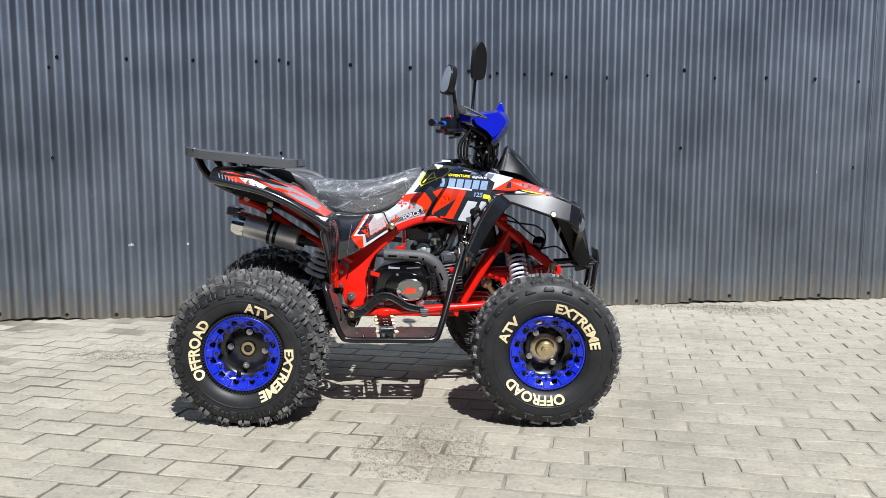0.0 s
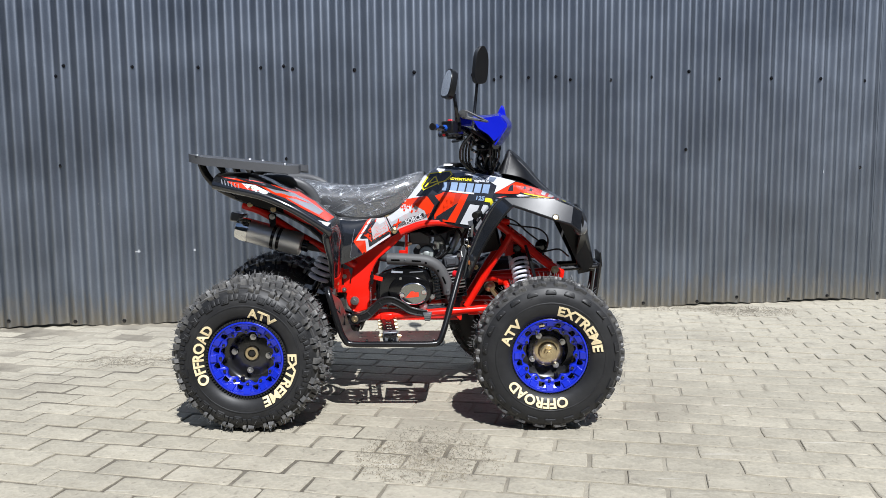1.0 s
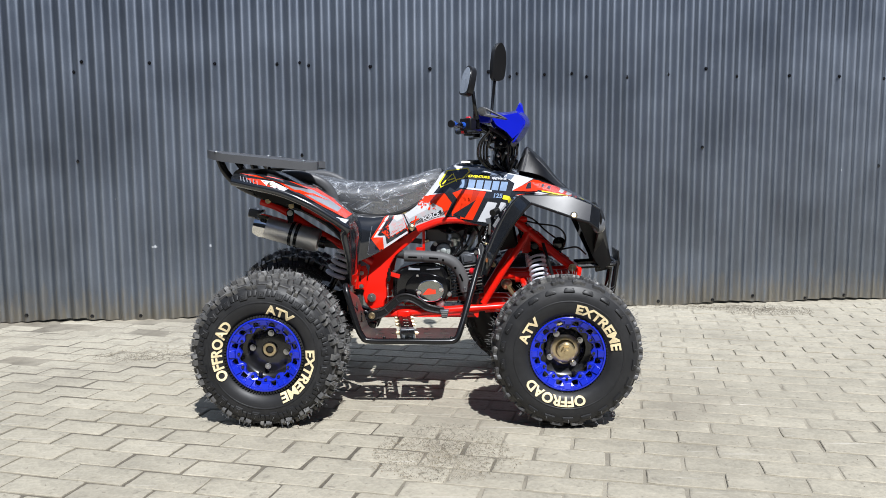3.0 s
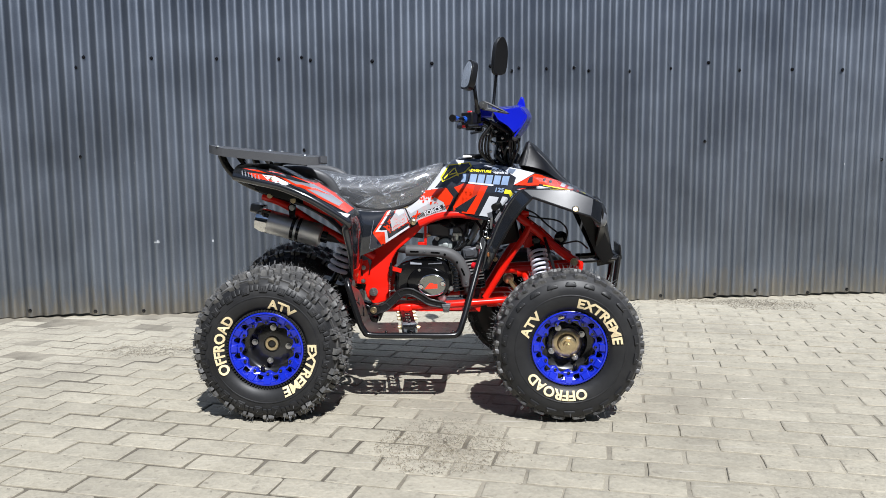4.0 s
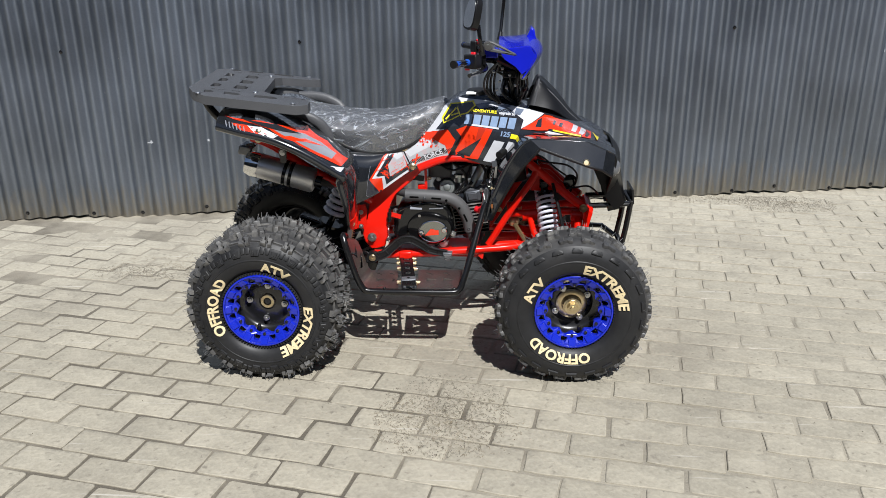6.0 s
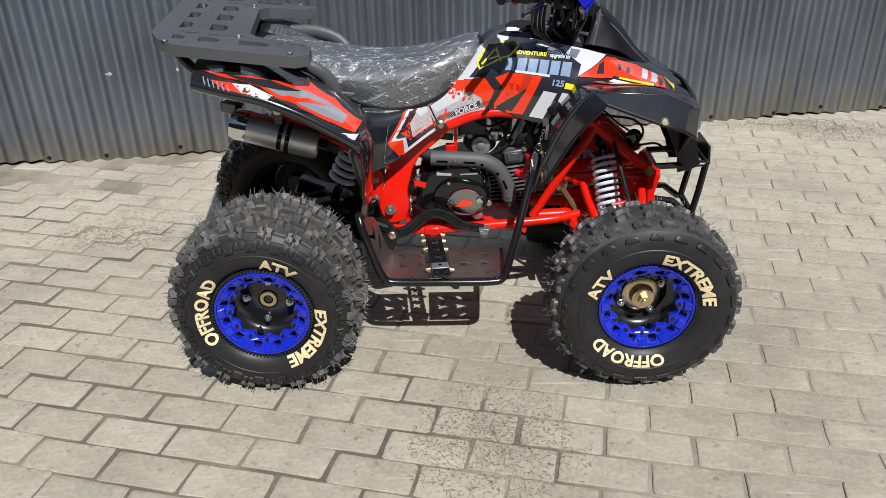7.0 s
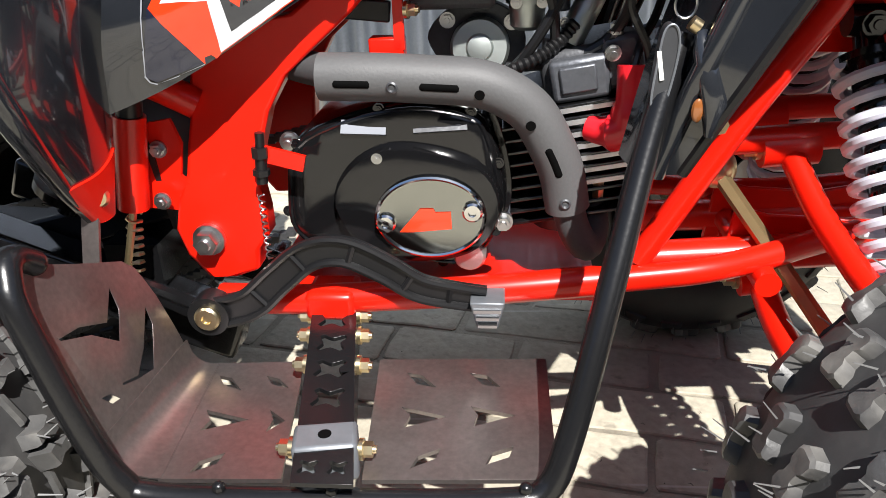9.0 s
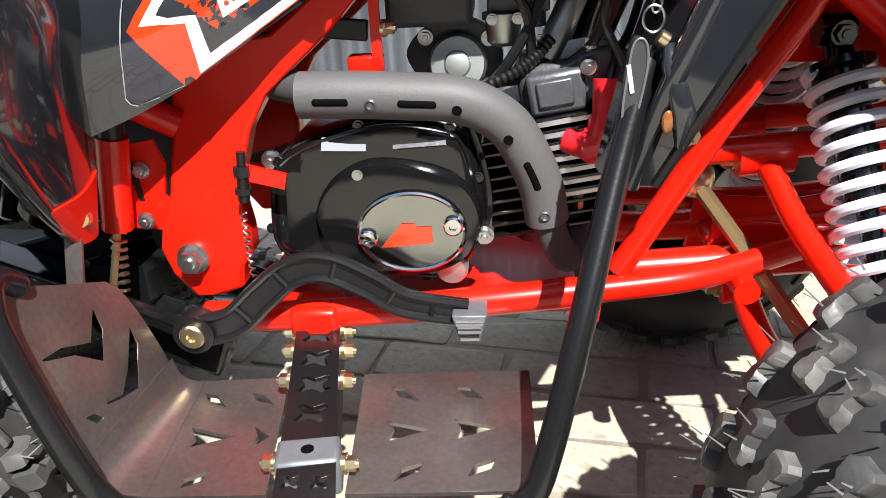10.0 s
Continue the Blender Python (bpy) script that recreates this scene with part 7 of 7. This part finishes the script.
g = Geo().sheet(seat_grid(.004), 12, 10)
for i, (x, y, z) in enumerate(g.v):
    q = Vector((x, y, z))
    side = 1 if abs(y) > .05 else 0.6
    n = noise.noise(q * 30 + Vector((3, 1, 7))) + 0.7 * abs(noise.noise(Vector((x * 30 + y * 14, y * 60, z * 60))))
    n += 0.8 * max(0, 1 - 9 * abs(noise.noise(Vector((x * 16 + z * 22, y * 34 + x * 9, 2.5)))))
    lift = max(0, .0011 * n) * side + .0006
    d = Vector((0, y * 3, 1 if abs(y) < .11 else .3)).normalized()
    g.v[i] = tuple(q + d * lift)
film = part("seat_wrap", g, wrap_material(), None, sharp=70, recalc=True)
film.visible_shadow = False
tagged(film, "crinkled clear plastic film still covering the saddle", "plastic film")

# -- ignition key and remotes on a ring --
fob = tagged(new("key_ring"), "ignition key with two dark remotes hanging on a steel chain", "keys")
fob.location = (.235 * UNIT, -.215 * UNIT, .60 * UNIT)


def at_fob(name, g, material, label=""):
    g.v = [(x - .235, y + .215, z - .60) for x, y, z in g.v]
    return part(name, g, material, fob, label)


at_fob("lock_barrel", Geo().cyl((.285, -.175, .735), (.268, -.205, .728), .0135, n=20), BLACK_PLASTIC, "black ignition lock")
at_fob("key_head", Geo().box((.252, -.214, .700), (.017, .006, .020), (0, -12, 10)), ALLOY, "worn key head")
at_fob("key_blade", Geo().box((.257, -.214, .672), (.008, .003, .045), (0, 4, 10)), STEEL)
for k in range(5):
    c = Vector((.247 - .0022 * k, -.218, .674 - .0085 * k))
    loop = [c + pose(0, 0, 0, 0, 14, 90 * (k % 2)) @ Vector((.0034 * math.cos(t), 0, .006 * math.sin(t))) for t in [2 * math.pi * j / 12 for j in range(13)]]
    at_fob("link", Geo().sweep(loop, .0009, 6), STEEL)
at_fob("ring", Geo().sweep([Vector((.236 + .008 * math.cos(t), -.219, .630 + .010 * math.sin(t))) for t in [2 * math.pi * j / 20 for j in range(21)]], .0010, 6), STEEL, "steel split ring")
fob_shape = smooth_loop([(.214, .548), (.222, .550), (.231, .572), (.237, .598), (.235, .613), (.227, .618), (.218, .612), (.213, .590), (.209, .562)], 4)
fob_shape = [(.223 + (u - .224) * .62, v) for u, v in fob_shape]
at_fob("remote", Geo().plate(fob_shape, [], lambda u, v, w: (u, -.232 + w, v), .015), WORN_DARK, "dark grey remote control")
at_fob("remote_edge", Geo().sweep([(u, -.2325, v) for u, v in fob_shape] + [(fob_shape[0][0], -.2325, fob_shape[0][1])], .0010, 6), WORN_GREY, "bright worn edge")
at_fob("remote_label", Geo().box((.2185, -.2330, .588), (.0032, .001, .022), (0, -10, 0)), LABEL_WHITE)
at_fob("remote", Geo().sweep([(.248, -.226, .612), (.252, -.232, .600), (.262, -.240, .560), (.258, -.240, .535)], [.005, .013, .015, .005], 14, squash=(1, .65)), GLOSS_BLACK, "black remote control")
at_fob("collar", Geo().cyl((.240, -.224, .618), (.246, -.224, .614), .006, n=10), BRASS)

# ---- litter and growth on the paving ----
STRAW = mat("dry_grass", (0.21, 0.175, 0.115), 0.9, vary=0.4, scale=90)
SOIL = mat("loose_soil", (0.15, 0.13, 0.098), 0.95, vary=0.4, scale=160, bump=0.8)


def litter(name, label, cx, cy, rx, ry, n, longest, seed, material):
    rng = random.Random(seed)
    g = Geo()
    for _ in range(n):
        a, r = rng.uniform(0, 2 * math.pi), rng.random() ** 0.7
        x, y = cx + rx * r * math.cos(a), cy + ry * r * math.sin(a)
        if rng.random() < .55:
            d, ln = rng.uniform(0, math.pi), rng.uniform(.004, longest)
            z = rng.uniform(.0012, .003)
            g.sweep([(x, y, z), (x + ln * .5 * math.cos(d), y + ln * .5 * math.sin(d), z + rng.uniform(0, .003)), (x + ln * math.cos(d + .3), y + ln * math.sin(d + .3), z)], [.0004, .0005, .0002], 3)
        else:
            w = rng.uniform(.0006, .0019)
            g.box((x, y, .001), (w, w * rng.uniform(.6, 1.4), w * .8), (0, 0, rng.uniform(0, 90)), .6)
    ob = part(name, g, material, None, unit=1, recalc=False)
    return tagged(ob, label, "litter", kind="stuff")


litter("dry_litter", "scatter of dry grass and crumbs on paving", .10, -.66, .22, .17, 900, .016, 1, STRAW)
litter("dry_litter", "scatter of dry grass and crumbs on paving", .09, -.60, .19, .22, 2200, .008, 2, SOIL)
litter("weed_patch", "dry weeds and soil in the paving joints", -1.22, .40, .22, .10, 520, .03, 3, SOIL)
litter("weed_patch", "dry weeds and soil in the paving joints", -1.10, .47, .3, .14, 300, .03, 4, STRAW)
litter("soil_patch", "dark crumbs of soil at the wall foot", 1.72, 1.52, .26, .16, 2600, .010, 5, SOIL)
litter("soil_patch", "dark crumbs of soil at the wall foot", 1.42, 1.60, .30, .09, 1600, .008, 7, SOIL)
litter("grit", "fine grit strewn over the paving", .3, 0.0, 2.2, 1.4, 420, .007, 6, SOIL)

# ---- paving blocks ----
rng = random.Random(11)


def block_geo(w, h):
    """A block from the origin's middle, top at z = 0, with uneven, worn edges and chipped corners."""
    g = Geo()
    around = [(-1, -.92), (-.93, -1), (-.35, -1), (.3, -1), (.94, -1), (1, -.9), (1, .1), (1, .92), (.93, 1), (.3, 1), (-.4, 1), (-.94, 1), (-1, .9), (-1, -.05)]
    n = len(around)
    bite = [rng.uniform(-.0012, .0022) for _ in around]
    for k, z in ((0.0, -0.02), (0.0006, -0.0016), (0.0028, 0.0), (0.017, 0.0)):
        for (a, b), e in zip(around, bite):
            e = e if k == 0 else e + rng.uniform(0, .0012)
            g.v.append((a * (w / 2 - k - e), b * (h / 2 - k - e), z))
    g.f = [tuple(range(3 * n, 4 * n))] + [(r * n + i, r * n + (i + 1) % n, r * n + n + (i + 1) % n, r * n + n + i) for r in (0, 1, 2) for i in range(n)]
    return g


def mark_edges(me):
    """1 along the rim of each block's top, 0 inside."""
    at = me.attributes.new("worn_edge", "FLOAT", "POINT")
    at.data.foreach_set("value", [0.0 if (i // 14) % 4 == 3 else 1.0 for i in range(len(me.vertices))])


kinds = [mesh_of("paving_block", block_geo(PAVE_L - 0.0038 - 0.0005 * k, PAVE_W - 0.0030 - 0.0009 * (k % 3)), PAVER, sharp=30, unit=1, recalc=False) for k in range(9)]
for kind in kinds:
    mark_edges(kind)
turn = radians(PAVE_TURN)
spots = []
for r in range(-46, 38):
    for c in range(-32, 36):
        u, v = PAVE_U0 + (c + 0.5 * (r % 2)) * PAVE_L, PAVE_V0 + r * PAVE_W
        v += PAVE_BOW * u * u + 0.004 * math.sin(u * 3.1 + r * 0.35) + 0.003 * math.sin(u * 7.3 + r)
        x, y = u * math.cos(turn) - v * math.sin(turn), u * math.sin(turn) + v * math.cos(turn)
        if -5.7 < x < 6.2 and -4.2 < y < WALL_Y + WALL_SLOPE * x + 0.05:
            spots.append((x, y, r, c))
spots.sort(key=lambda q: (q[0] - 0.05) ** 2 * 0.45 + (q[1] + 0.35) ** 2)
field = Geo()
for k, (x, y, r, c) in enumerate(spots):
    m = Matrix.Translation((x + rng.uniform(-.0022, .0022), y + rng.uniform(-.0014, .0014), rng.uniform(-.0014, .0010))) @ pose(0, 0, 0, rng.uniform(-.35, .35), rng.uniform(-.25, .25), PAVE_TURN + rng.uniform(-.8, .8))
    kind = kinds[rng.randrange(9)]
    if k < 300:
        ob = new("paving_block", kind)
        ob.parent = pavement
        ob.matrix_local = m
    else:
        field.add([m @ q.co for q in kind.vertices], [tuple(p.vertices) for p in kind.polygons])
paving_field = part("paving_field", field, PAVER, pavement, "grey concrete paving blocks", sharp=30, unit=1, recalc=False)
mark_edges(paving_field.data)
tagged(paving_field, kind="stuff")
